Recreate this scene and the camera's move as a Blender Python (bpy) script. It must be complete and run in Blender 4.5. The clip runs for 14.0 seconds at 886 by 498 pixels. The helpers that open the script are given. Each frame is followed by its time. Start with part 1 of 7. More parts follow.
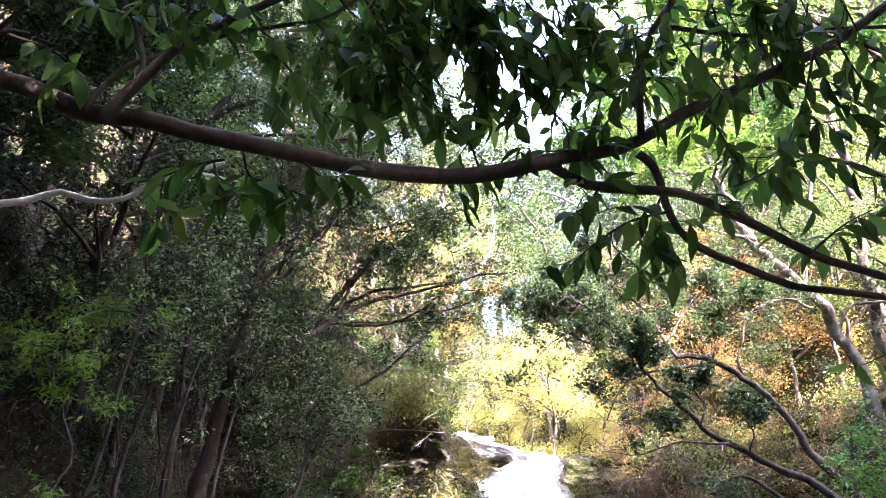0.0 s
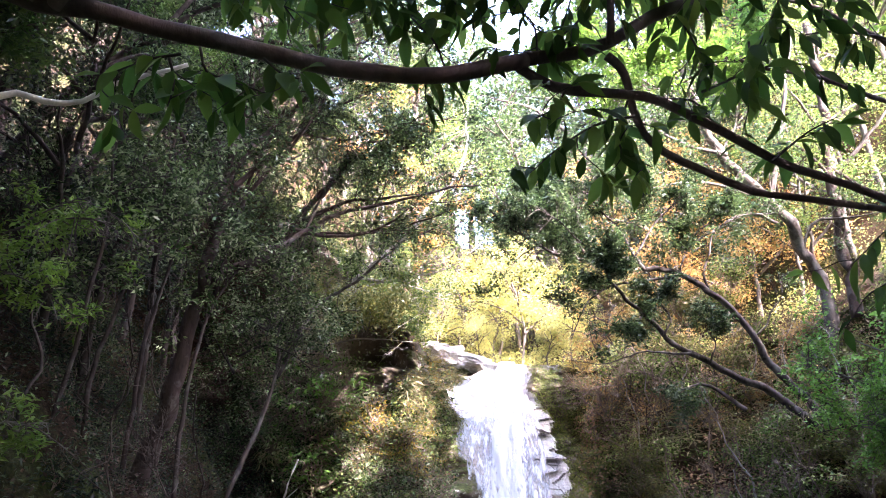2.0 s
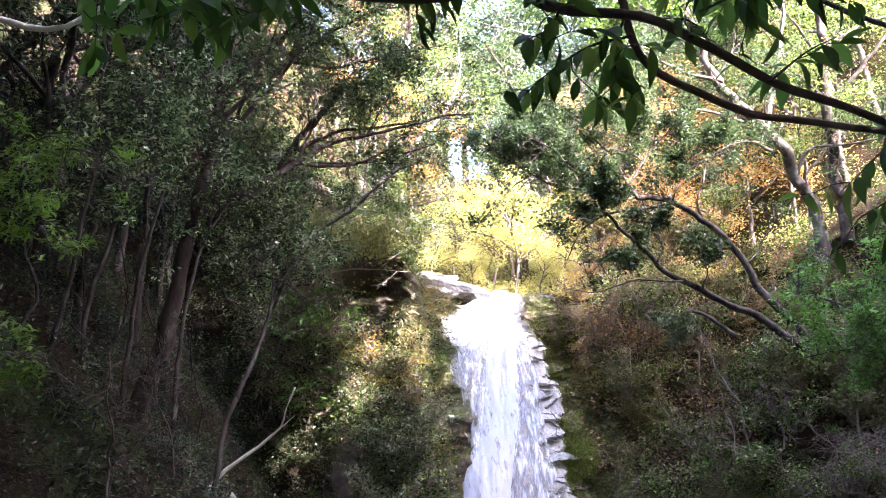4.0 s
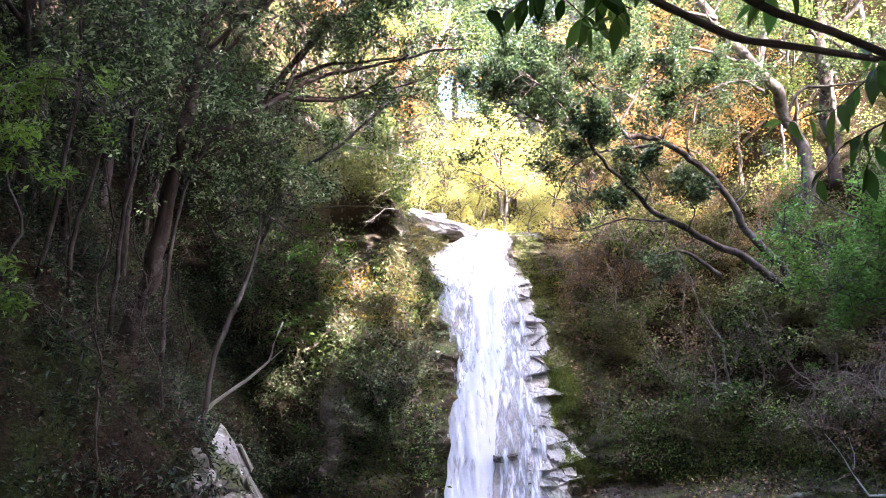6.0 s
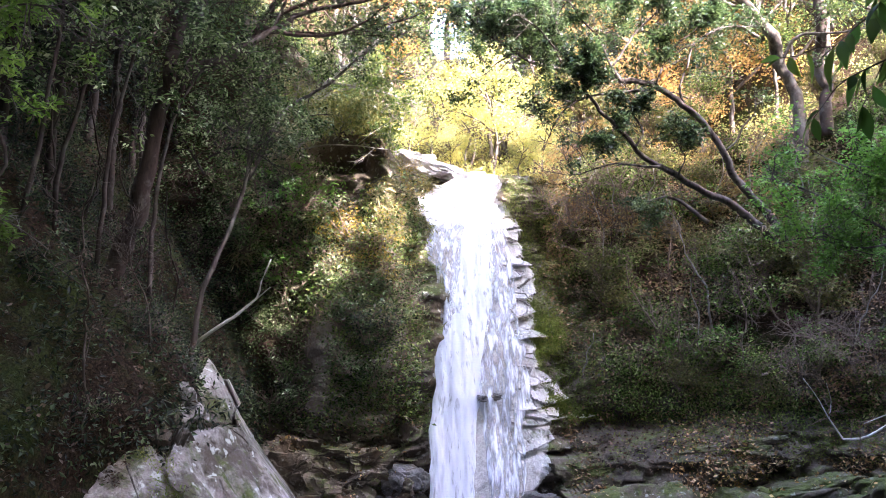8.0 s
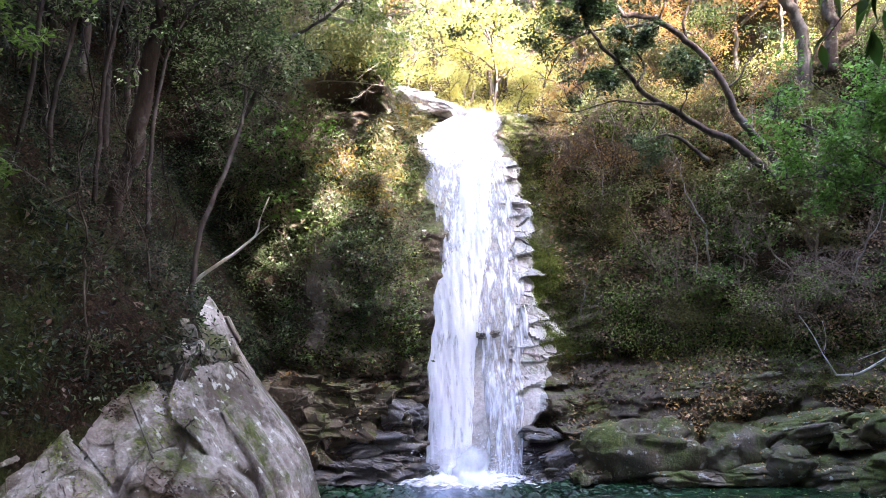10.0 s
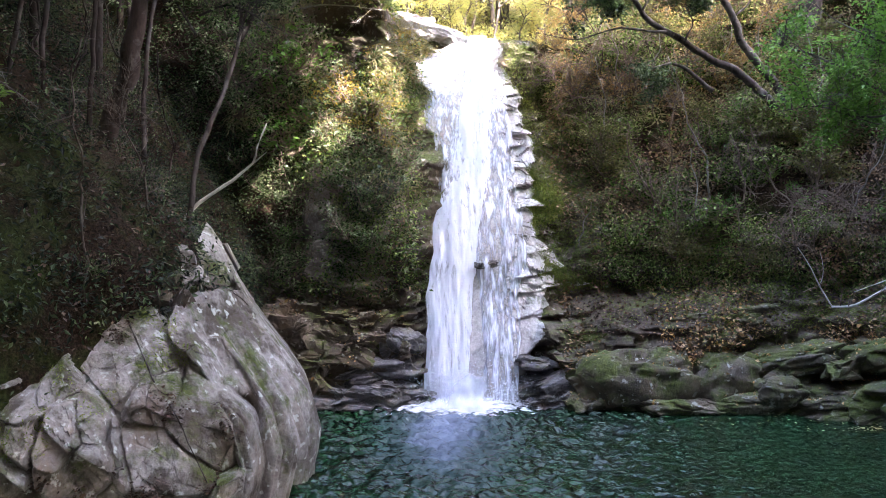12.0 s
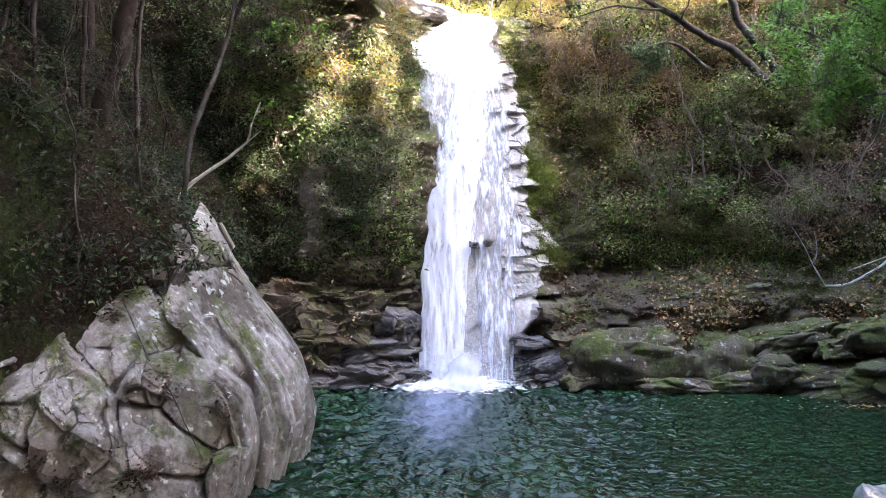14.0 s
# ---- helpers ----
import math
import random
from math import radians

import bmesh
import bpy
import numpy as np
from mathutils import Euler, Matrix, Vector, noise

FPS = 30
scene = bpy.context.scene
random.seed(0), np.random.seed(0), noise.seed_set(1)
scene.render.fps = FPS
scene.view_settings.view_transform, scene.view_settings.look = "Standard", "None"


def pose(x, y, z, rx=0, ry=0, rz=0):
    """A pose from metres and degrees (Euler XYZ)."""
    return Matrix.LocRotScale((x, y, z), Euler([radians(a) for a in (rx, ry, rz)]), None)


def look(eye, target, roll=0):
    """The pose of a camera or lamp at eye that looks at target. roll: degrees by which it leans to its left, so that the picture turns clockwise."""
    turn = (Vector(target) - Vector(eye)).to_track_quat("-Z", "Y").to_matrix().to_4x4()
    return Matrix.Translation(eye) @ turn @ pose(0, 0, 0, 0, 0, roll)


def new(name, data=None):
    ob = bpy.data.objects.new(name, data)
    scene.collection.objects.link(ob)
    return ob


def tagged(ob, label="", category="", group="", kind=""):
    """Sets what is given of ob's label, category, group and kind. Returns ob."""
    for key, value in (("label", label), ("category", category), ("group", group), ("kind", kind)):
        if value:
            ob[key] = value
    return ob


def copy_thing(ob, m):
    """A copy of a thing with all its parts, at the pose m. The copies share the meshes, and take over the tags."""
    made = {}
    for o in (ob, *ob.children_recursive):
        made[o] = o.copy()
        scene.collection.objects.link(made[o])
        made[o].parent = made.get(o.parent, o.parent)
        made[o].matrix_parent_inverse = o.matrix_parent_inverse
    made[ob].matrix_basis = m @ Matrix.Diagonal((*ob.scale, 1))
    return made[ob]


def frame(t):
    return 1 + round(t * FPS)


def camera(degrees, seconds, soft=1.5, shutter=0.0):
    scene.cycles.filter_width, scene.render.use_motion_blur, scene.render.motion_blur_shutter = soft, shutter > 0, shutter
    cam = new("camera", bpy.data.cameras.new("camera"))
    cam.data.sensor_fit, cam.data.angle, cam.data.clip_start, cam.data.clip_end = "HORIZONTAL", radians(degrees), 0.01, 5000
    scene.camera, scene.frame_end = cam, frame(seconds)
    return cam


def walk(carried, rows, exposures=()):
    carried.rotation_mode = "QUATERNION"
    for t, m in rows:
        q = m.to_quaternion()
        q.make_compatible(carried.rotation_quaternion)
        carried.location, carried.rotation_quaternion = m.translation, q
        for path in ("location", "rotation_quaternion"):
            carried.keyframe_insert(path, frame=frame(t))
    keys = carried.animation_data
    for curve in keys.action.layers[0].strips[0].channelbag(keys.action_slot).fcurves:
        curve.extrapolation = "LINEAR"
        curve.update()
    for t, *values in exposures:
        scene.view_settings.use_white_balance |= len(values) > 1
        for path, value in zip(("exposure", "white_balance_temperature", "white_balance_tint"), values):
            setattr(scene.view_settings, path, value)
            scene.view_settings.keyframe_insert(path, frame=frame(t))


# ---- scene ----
cam = camera(57.31, 14.0, soft=0.9)
PATH = [
    (0, pose(-0.041, -0.126, 3.783, 117.52, 1.09, 4.32)),
    (0.5, pose(-0.039, -0.109, 3.775, 115.61, 1.02, 3.85)),
    (1, pose(-0.030, -0.119, 3.760, 114.03, 0.97, 3.52)),
    (1.5, pose(-0.020, -0.122, 3.760, 112.74, 1.05, 3.00)),
    (2, pose(-0.016, -0.099, 3.760, 111.35, 1.38, 2.36)),
    (2.5, pose(-0.020, -0.103, 3.741, 109.96, 1.58, 2.07)),
    (3, pose(-0.018, -0.089, 3.749, 108.69, 1.81, 2.20)),
    (5.5, pose(-0.000, -0.082, 3.722, 103.28, 1.67, 1.51)),
    (6, pose(0.007, -0.069, 3.702, 102.14, 1.53, 1.17)),
    (6.5, pose(0.005, -0.061, 3.702, 100.92, 1.35, 0.70)),
    (7, pose(0.001, -0.056, 3.693, 99.81, 1.22, 0.40)),
    (7.5, pose(0.001, -0.053, 3.680, 98.90, 0.80, 0.21)),
    (8, pose(-0.003, -0.053, 3.668, 98.10, 0.55, 0.15)),
    (10.5, pose(-0.001, -0.010, 3.630, 92.65, 0.47, 0.03)),
    (11, pose(-0.004, 0.007, 3.616, 91.45, 0.33, -0.17)),
    (11.5, pose(-0.007, 0.016, 3.607, 90.12, 0.17, -0.15)),
    (12, pose(-0.009, 0.021, 3.600, 89.00, -0.01, -0.05)),
    (12.5, pose(0.000, 0.000, 3.600, 88.40, 0.00, 0.00)),
    (13, pose(0.013, 0.002, 3.601, 88.05, 0.06, 0.01)),
    (13.5, pose(0.002, 0.013, 3.596, 87.77, 0.09, -0.14)),
    (14, pose(-0.004, 0.020, 3.594, 87.56, -0.01, -0.39)),
]
walk(cam, PATH, [(0, 5.28, 6480, 29), (3, 5.17, 6480, 29), (7, 5.29, 6580, 25), (10.5, 5.36, 6700, 23), (11.5, 5.30, 6780, 21), (12.5, 5.40, 6800, 21), (14, 5.52, 6900, 21)])

# ---- light: a clear sky above the gorge, a low autumn sun over the added wooded ridge behind ----
SUN_AIM = Vector((0.59, -0.59, 0.55)).normalized()
world = bpy.data.worlds.new("sky")
scene.world = world
world.use_nodes = True
wn = world.node_tree.nodes
sky = wn.new("ShaderNodeTexSky")
sky.sky_type, sky.sun_disc = "NISHITA", False
sky.air_density, sky.dust_density = 0.9, 2.0
sky.sun_elevation = math.asin(SUN_AIM.z)
sky.sun_rotation = math.atan2(SUN_AIM.x, SUN_AIM.y)
wn["Background"].inputs["Strength"].default_value = 0.15
world.node_tree.links.new(sky.outputs["Color"], wn["Background"].inputs["Color"])
sun_data = bpy.data.lights.new("sun", "SUN")
sun_data.energy, sun_data.angle, sun_data.color = 2.0, radians(0.5), (1.0, 0.97, 0.95)
sun = new("sun", sun_data)
sun.matrix_world = look(SUN_AIM * 60, (0, 0, 0))

# ---- small tools ----
TABLE = np.random.default_rng(3).random(4096)


def vnoise(p):
    """Smooth value noise in -1..1 at points (n, 3)."""
    p = np.asarray(p, float)
    i = np.floor(p).astype(np.int64)
    f = p - i
    f = f * f * (3 - 2 * f)
    out = np.zeros(len(p))
    for dx in (0, 1):
        for dy in (0, 1):
            for dz in (0, 1):
                h = (i[:, 0] + dx) * 73856093 ^ (i[:, 1] + dy) * 19349663 ^ (i[:, 2] + dz) * 83492791
                w = np.abs(1 - dx - f[:, 0]) * np.abs(1 - dy - f[:, 1]) * np.abs(1 - dz - f[:, 2])
                out += w * TABLE[(h ^ (h >> 13)) & 4095]
    return out * 2 - 1


def fbm(p, octaves=4, gain=0.5):
    p = np.asarray(p, float)
    out, a = np.zeros(len(p)), 1.0
    for k in range(octaves):
        out += a * vnoise(p * 2.03 ** k + 17.3 * k)
        a *= gain
    return out


def cells(p, seed=0):
    """Distances to the two nearest cell centres, the cell's random number and its tilted facet."""
    p = np.asarray(p, float)
    base = np.floor(p).astype(np.int64)
    d1, d2, ident, home = np.full(len(p), 9.0), np.full(len(p), 9.0), np.zeros(len(p)), np.zeros((len(p), 3))
    for dx in (-1, 0, 1):
        for dy in (-1, 0, 1):
            for dz in (-1, 0, 1):
                c = base + (dx, dy, dz)
                h = (c[:, 0] * 73856093 ^ c[:, 1] * 19349663 ^ c[:, 2] * 83492791) + seed * 7919
                q = c + np.stack([TABLE[(h >> s) & 4095] for s in (0, 5, 9)], 1)
                d = np.linalg.norm(p - q, axis=1)
                near = d < d1
                d2 = np.where(near, d1, np.minimum(d2, d))
                ident = np.where(near, TABLE[(h >> 3) & 4095], ident)
                home = np.where(near[:, None], q, home)
                d1 = np.where(near, d, d1)
    slope = np.stack([np.sin(ident * 371), np.cos(ident * 911), np.sin(ident * 1511)], 1)
    return d1, d2, ident, ((p - home) * slope).sum(1)


def smooth(a, b, x):
    t = np.clip((x - a) / (b - a), 0, 1)
    return t * t * (3 - 2 * t)


def build(name, verts, faces, material, soft=True, others=(), where=None):
    """A mesh object from vertex and face arrays; faces is one (n, 3) or (n, 4) array or a list of them."""
    me = bpy.data.meshes.new(name)
    verts = np.asarray(verts, np.float32)
    faces = [np.asarray(f, np.int32) for f in (faces if isinstance(faces, list) else [faces])]
    loops = np.concatenate([f.ravel() for f in faces])
    total = np.concatenate([np.full(len(f), f.shape[1], np.int32) for f in faces])
    start = np.concatenate([[0], np.cumsum(total)[:-1]]).astype(np.int32)
    me.vertices.add(len(verts))
    me.vertices.foreach_set("co", verts.ravel())
    me.loops.add(len(loops))
    me.loops.foreach_set("vertex_index", loops)
    me.polygons.add(len(total))
    me.polygons.foreach_set("loop_start", start)
    me.polygons.foreach_set("loop_total", total)
    me.polygons.foreach_set("use_smooth", np.full(len(total), soft))
    me.update(calc_edges=True)
    me.materials.append(material)
    for m in others:
        me.materials.append(m)
    if others:
        me.polygons.foreach_set("material_index", where.astype(np.int32))
    return new(name, me)


def grid_faces(nu, nv):
    a = (np.arange(nu - 1)[:, None] * nv + np.arange(nv - 1)[None]).ravel()
    return np.stack([a, a + nv, a + nv + 1, a + 1], 1)


def spline(pts, step):
    """Points along a smooth curve through pts, about step apart."""
    p = np.asarray(pts, float)
    p = np.vstack([2 * p[0] - p[1], p, 2 * p[-1] - p[-2]])
    out = []
    for k in range(1, len(p) - 2):
        n = max(2, int(np.linalg.norm(p[k + 1] - p[k]) / step))
        t = np.linspace(0, 1, n, endpoint=False)[:, None]
        out.append(0.5 * (2 * p[k] + (p[k + 1] - p[k - 1]) * t + (2 * p[k - 1] - 5 * p[k] + 4 * p[k + 1] - p[k + 2]) * t ** 2
                          + (3 * p[k] - p[k - 1] - 3 * p[k + 1] + p[k + 2]) * t ** 3))
    return np.vstack(out + [p[-2][None]])


def tube(path, radii, sides=7, knots=0.0):
    """Verts and quad faces of a closed tapering tube along path."""
    path = np.asarray(path, float)
    n = len(path)
    r = np.interp(np.linspace(0, 1, n), np.linspace(0, 1, len(radii)), radii)
    d = np.gradient(path, axis=0)
    d /= np.linalg.norm(d, axis=1)[:, None] + 1e-9
    ref = np.where(np.abs(d[:, 2:3]) > 0.9, [[1.0, 0, 0]], [[0, 0, 1.0]])
    s = np.cross(d, ref)
    s /= np.linalg.norm(s, axis=1)[:, None] + 1e-9
    u = np.cross(s, d)
    a = np.arange(sides) * 2 * np.pi / sides
    v = path[:, None] + r[:, None, None] * (np.cos(a)[None, :, None] * s[:, None] + np.sin(a)[None, :, None] * u[:, None])
    v = v.reshape(-1, 3)
    if knots:
        axis = np.repeat(path, sides, 0)
        v = axis + (v - axis) * (1 + knots * fbm(v / (r.mean() * 3.0), 3))[:, None]
    k = (np.arange(n - 1)[:, None] * sides + np.arange(sides)[None])
    nxt = np.roll(np.arange(sides), -1)
    f = np.stack([k, np.arange(n - 1)[:, None] * sides + nxt, (np.arange(n - 1)[:, None] + 1) * sides + nxt, k + sides], -1).reshape(-1, 4)
    v = np.vstack([v, path[:1], path[-1:]])
    caps = np.concatenate([np.stack([nxt, np.arange(sides), np.full(sides, n * sides)], 1),
                           np.stack([(n - 1) * sides + np.arange(sides), (n - 1) * sides + nxt, np.full(sides, n * sides + 1)], 1)])
    return v, f, caps


def join(pieces):
    """Joins (verts, quads, tris) triples."""
    v, q, t, base = [], [], [], 0
    for pv, pq, ptri in pieces:
        v.append(pv), q.append(pq + base), t.append(ptri + base)
        base += len(pv)
    return np.vstack(v), [np.vstack(q), np.vstack(t)]


def rotations(n, seed_rng, droop=0.0):
    """n frames (side, along, normal) of leaves: along points outward, droop turns it down."""
    along = seed_rng.normal(size=(n, 3))
    along[:, 2] = along[:, 2] * 0.55 - droop
    along /= np.linalg.norm(along, axis=1)[:, None]
    up = seed_rng.normal(size=(n, 3)) * 0.55 + (0, 0, 1)
    side = np.cross(along, up)
    side /= np.linalg.norm(side, axis=1)[:, None] + 1e-9
    return side, along, np.cross(side, along)


def leaves(points, length, width, seed_rng, droop=0.2):
    """Folded pointed leaves, one at each point: verts (4n, 3) and triangles."""
    n = len(points)
    side, along, up = rotations(n, seed_rng, droop)
    L = length * seed_rng.uniform(0.6, 1.25, (n, 1))
    W = width * L / length * seed_rng.uniform(0.8, 1.2, (n, 1)) / 2
    mid = points + along * L * 0.45 + up * L * 0.10
    v = np.stack([points, mid + side * W, points + along * L, mid - side * W], 1).reshape(-1, 3)
    k = np.arange(n)[:, None] * 4
    return v, np.vstack([k + [0, 1, 2], k + [0, 2, 3]])


# ---- materials ----
def material(name, rough=0.8, spec=0.3):
    m = bpy.data.materials.new(name)
    m.use_nodes = True
    n, l = m.node_tree.nodes, m.node_tree.links
    b = n["Principled BSDF"]
    b.inputs["Roughness"].default_value = rough
    b.inputs["Specular IOR Level"].default_value = spec
    return m, n, l, b


def tex(n, l, scale, detail=5, rough=0.6, stretch=(1, 1, 1), kind="ShaderNodeTexNoise"):
    co = n.new("ShaderNodeNewGeometry")
    mp = n.new("ShaderNodeMapping")
    mp.inputs["Scale"].default_value = stretch
    l.new(co.outputs["Position"], mp.inputs["Vector"])
    t = n.new(kind)
    t.inputs["Scale"].default_value = scale
    if kind == "ShaderNodeTexNoise":
        t.inputs["Detail"].default_value, t.inputs["Roughness"].default_value = detail, rough
    l.new(mp.outputs["Vector"], t.inputs["Vector"])
    return t


def ramp(n, l, fac, stops):
    r = n.new("ShaderNodeValToRGB")
    el = r.color_ramp.elements
    while len(el) < len(stops):
        el.new(0.5)
    for e, (p, c) in zip(el, stops):
        e.position, e.color = p, (*c, 1) if len(c) == 3 else c
    l.new(fac, r.inputs["Fac"])
    return r


def mixc(n, l, fac, a, b, mode="MIX"):
    m = n.new("ShaderNodeMix")
    m.data_type, m.blend_type = "RGBA", mode
    for sock, v in ((m.inputs[0], fac), (m.inputs[6], a), (m.inputs[7], b)):
        if hasattr(v, "links"):
            l.new(v, sock)
        else:
            sock.default_value = v if isinstance(v, float) else (*v, 1)
    return m.outputs[2]


def bump(n, l, b, height, strength=0.5, distance=0.05):
    bp = n.new("ShaderNodeBump")
    bp.inputs["Strength"].default_value, bp.inputs["Distance"].default_value = strength, distance
    l.new(height, bp.inputs["Height"])
    l.new(bp.outputs["Normal"], b.inputs["Normal"])


def facing_up(n, l, low, high):
    g = n.new("ShaderNodeNewGeometry")
    s = n.new("ShaderNodeSeparateXYZ")
    l.new(g.outputs["Normal"], s.inputs[0])
    r = n.new("ShaderNodeMapRange")
    r.inputs["From Min"].default_value, r.inputs["From Max"].default_value = low, high
    l.new(s.outputs["Z"], r.inputs["Value"])
    return r.outputs[0]


def times(n, l, a, b):
    m = n.new("ShaderNodeMath")
    m.operation = "MULTIPLY"
    for s, v in zip(m.inputs, (a, b)):
        if hasattr(v, "links"):
            l.new(v, s)
        else:
            s.default_value = v
    return m.outputs[0]


def rock_material(name, dark, light, moss=0.5, wet=0.0, lichen=0.0, soiled=0.0, steep=-0.1):
    m, n, l, b = material(name, 0.85 - 0.55 * wet, 0.4)
    big, fine = tex(n, l, 0.9, 8, 0.65), tex(n, l, 14, 8, 0.7)
    c = ramp(n, l, big.outputs["Fac"], [(0.3, dark), (0.68, light)]).outputs[0]
    grain = ramp(n, l, fine.outputs["Fac"], [(0.3, (0.55, 0.53, 0.5)), (0.7, (1.15, 1.15, 1.15))]).outputs[0]
    c = mixc(n, l, 1.0, c, grain, "MULTIPLY")
    stain = tex(n, l, 2.2, 6, 0.7, (1, 1, 0.35))
    sf = ramp(n, l, stain.outputs["Fac"], [(0.50, (0, 0, 0)), (0.70, (0.7, 0.7, 0.7))]).outputs[0]
    c = mixc(n, l, sf, c, (min(0.20, 0.9 * light[0]), min(0.135, 0.75 * light[1]), min(0.08, 0.55 * light[2])))
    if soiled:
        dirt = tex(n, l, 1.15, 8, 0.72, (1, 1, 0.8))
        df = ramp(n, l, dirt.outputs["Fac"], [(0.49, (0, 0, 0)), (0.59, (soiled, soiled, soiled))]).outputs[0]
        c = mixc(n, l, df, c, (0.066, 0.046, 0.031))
    if lichen:
        sp = tex(n, l, 7, 4, 0.5)
        lf = ramp(n, l, sp.outputs["Fac"], [(0.61, (0, 0, 0)), (0.66, (lichen, lichen, lichen))]).outputs[0]
        c = mixc(n, l, lf, c, (0.62, 0.62, 0.56))
    height = mixc(n, l, 0.35, big.outputs["Fac"], fine.outputs["Fac"])
    if moss:
        mn = tex(n, l, 1.7, 7, 0.7)
        mf = ramp(n, l, mn.outputs["Fac"], [(0.62 - 0.25 * moss, (0, 0, 0)), (0.72 - 0.2 * moss, (1, 1, 1))]).outputs[0]
        mf = times(n, l, mf, facing_up(n, l, steep, steep + 0.55))
        mc = ramp(n, l, fine.outputs["Fac"], [(0.3, (0.028, 0.038, 0.009)), (0.7, (0.125, 0.145, 0.032))]).outputs[0]
        c = mixc(n, l, mf, c, mc)
    l.new(c, b.inputs["Base Color"])
    bump(n, l, b, height, 0.9, 0.12)
    return m


def soil_material(name, tone=1.0):
    m, n, l, b = material(name, 0.95, 0.1)
    big, fine = tex(n, l, 1.1, 6, 0.7), tex(n, l, 22, 5, 0.75)
    c = ramp(n, l, fine.outputs["Fac"], [(0.3, (0.018 * tone, 0.012 * tone, 0.008 * tone)), (0.5, (0.060 * tone, 0.037 * tone, 0.024 * tone)), (0.72, (0.19 * tone, 0.12 * tone, 0.08 * tone))]).outputs[0]
    gf = ramp(n, l, big.outputs["Fac"], [(0.46, (0, 0, 0)), (0.62, (0.8, 0.8, 0.8))]).outputs[0]
    g = ramp(n, l, fine.outputs["Fac"], [(0.3, (0.015, 0.025, 0.008)), (0.7, (0.07, 0.10, 0.025))]).outputs[0]
    l.new(mixc(n, l, gf, c, g), b.inputs["Base Color"])
    bump(n, l, b, fine.outputs["Fac"], 1.0, 0.08)
    return m


def leaf_material(name, colours, glow=0.45, gloss=0.35, single=False):
    """Thin leaves: coloured by leaf, letting light through. single: leaves that are objects of their own."""
    m, n, l, b = material(name, gloss, 0.18 if single else 0.5)
    pick = n.new("ShaderNodeNewGeometry").outputs["Random Per Island"]
    if single:
        add, wrap = n.new("ShaderNodeMath"), n.new("ShaderNodeMath")
        add.operation, wrap.operation = "ADD", "FRACT"
        l.new(pick, add.inputs[0])
        l.new(n.new("ShaderNodeObjectInfo").outputs["Random"], add.inputs[1])
        l.new(add.outputs[0], wrap.inputs[0])
        pick = wrap.outputs[0]
    k = len(colours) - 1
    c = ramp(n, l, pick, [(i / k, col) for i, col in enumerate(colours)]).outputs[0]
    patch = tex(n, l, 0.8, 3, 0.6)
    shade = ramp(n, l, patch.outputs["Fac"], [(0.3, (0.6, 0.65, 0.6)), (0.7, (1.3, 1.25, 1.1))]).outputs[0]
    c = mixc(n, l, 1.0, c, shade, "MULTIPLY")
    l.new(c, b.inputs["Base Color"])
    tr = n.new("ShaderNodeBsdfTranslucent")
    l.new(mixc(n, l, 1.0, c, (1.35, 1.45, 1.15), "MULTIPLY"), tr.inputs["Color"])
    mx = n.new("ShaderNodeMixShader")
    mx.inputs[0].default_value = glow
    l.new(b.outputs[0], mx.inputs[1])
    l.new(tr.outputs[0], mx.inputs[2])
    l.new(mx.outputs[0], n["Material Output"].inputs["Surface"])
    return m


def bark_material(name, dark, light, patchy=0.0):
    m, n, l, b = material(name, 0.9, 0.2)
    grain, big = tex(n, l, 9, 6, 0.7, (1, 1, 0.25)), tex(n, l, 2.5, 5, 0.7)
    c = ramp(n, l, grain.outputs["Fac"], [(0.3, dark), (0.7, light)]).outputs[0]
    pf = ramp(n, l, big.outputs["Fac"], [(0.5, (0, 0, 0)), (0.62, (patchy, patchy, patchy))]).outputs[0]
    l.new(mixc(n, l, pf, c, (0.34, 0.33, 0.29)), b.inputs["Base Color"])
    bump(n, l, b, grain.outputs["Fac"], 0.7, 0.02)
    return m


ROCK = rock_material("grey_rock", (0.20, 0.18, 0.165), (0.54, 0.50, 0.47), 0.3, 0.0, 0.6)
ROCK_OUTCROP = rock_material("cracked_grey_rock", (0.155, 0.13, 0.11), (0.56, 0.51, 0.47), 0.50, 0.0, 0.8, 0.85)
ROCK_MOSSY = rock_material("mossy_rock", (0.050, 0.039, 0.029), (0.20, 0.165, 0.125), 0.76, 0.0, 0.5, 0.5, -0.45)
# Darker twin of the brown rock, with the wall's shade put into its colour.
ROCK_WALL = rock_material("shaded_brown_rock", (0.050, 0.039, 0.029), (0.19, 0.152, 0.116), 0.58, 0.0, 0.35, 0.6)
ROCK_BROWN = rock_material("brown_rock", (0.14, 0.115, 0.09), (0.37, 0.315, 0.265), 0.1, 0.0, 0.3)
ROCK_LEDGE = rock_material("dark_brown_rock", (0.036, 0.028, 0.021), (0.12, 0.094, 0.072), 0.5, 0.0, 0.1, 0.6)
ROCK_WET = rock_material("wet_rock", (0.05, 0.048, 0.05), (0.20, 0.19, 0.20), 0.1, 0.9)
ROCK_PALE = rock_material("pale_slab_rock", (0.40, 0.38, 0.37), (0.72, 0.70, 0.69), 0.1, 0.55)
SOIL = soil_material("forest_soil")
# Leaf tones cut towards black to carry the left bank's shade in colour.
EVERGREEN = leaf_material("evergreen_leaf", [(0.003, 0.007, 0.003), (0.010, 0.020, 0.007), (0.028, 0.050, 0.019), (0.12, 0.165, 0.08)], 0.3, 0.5)
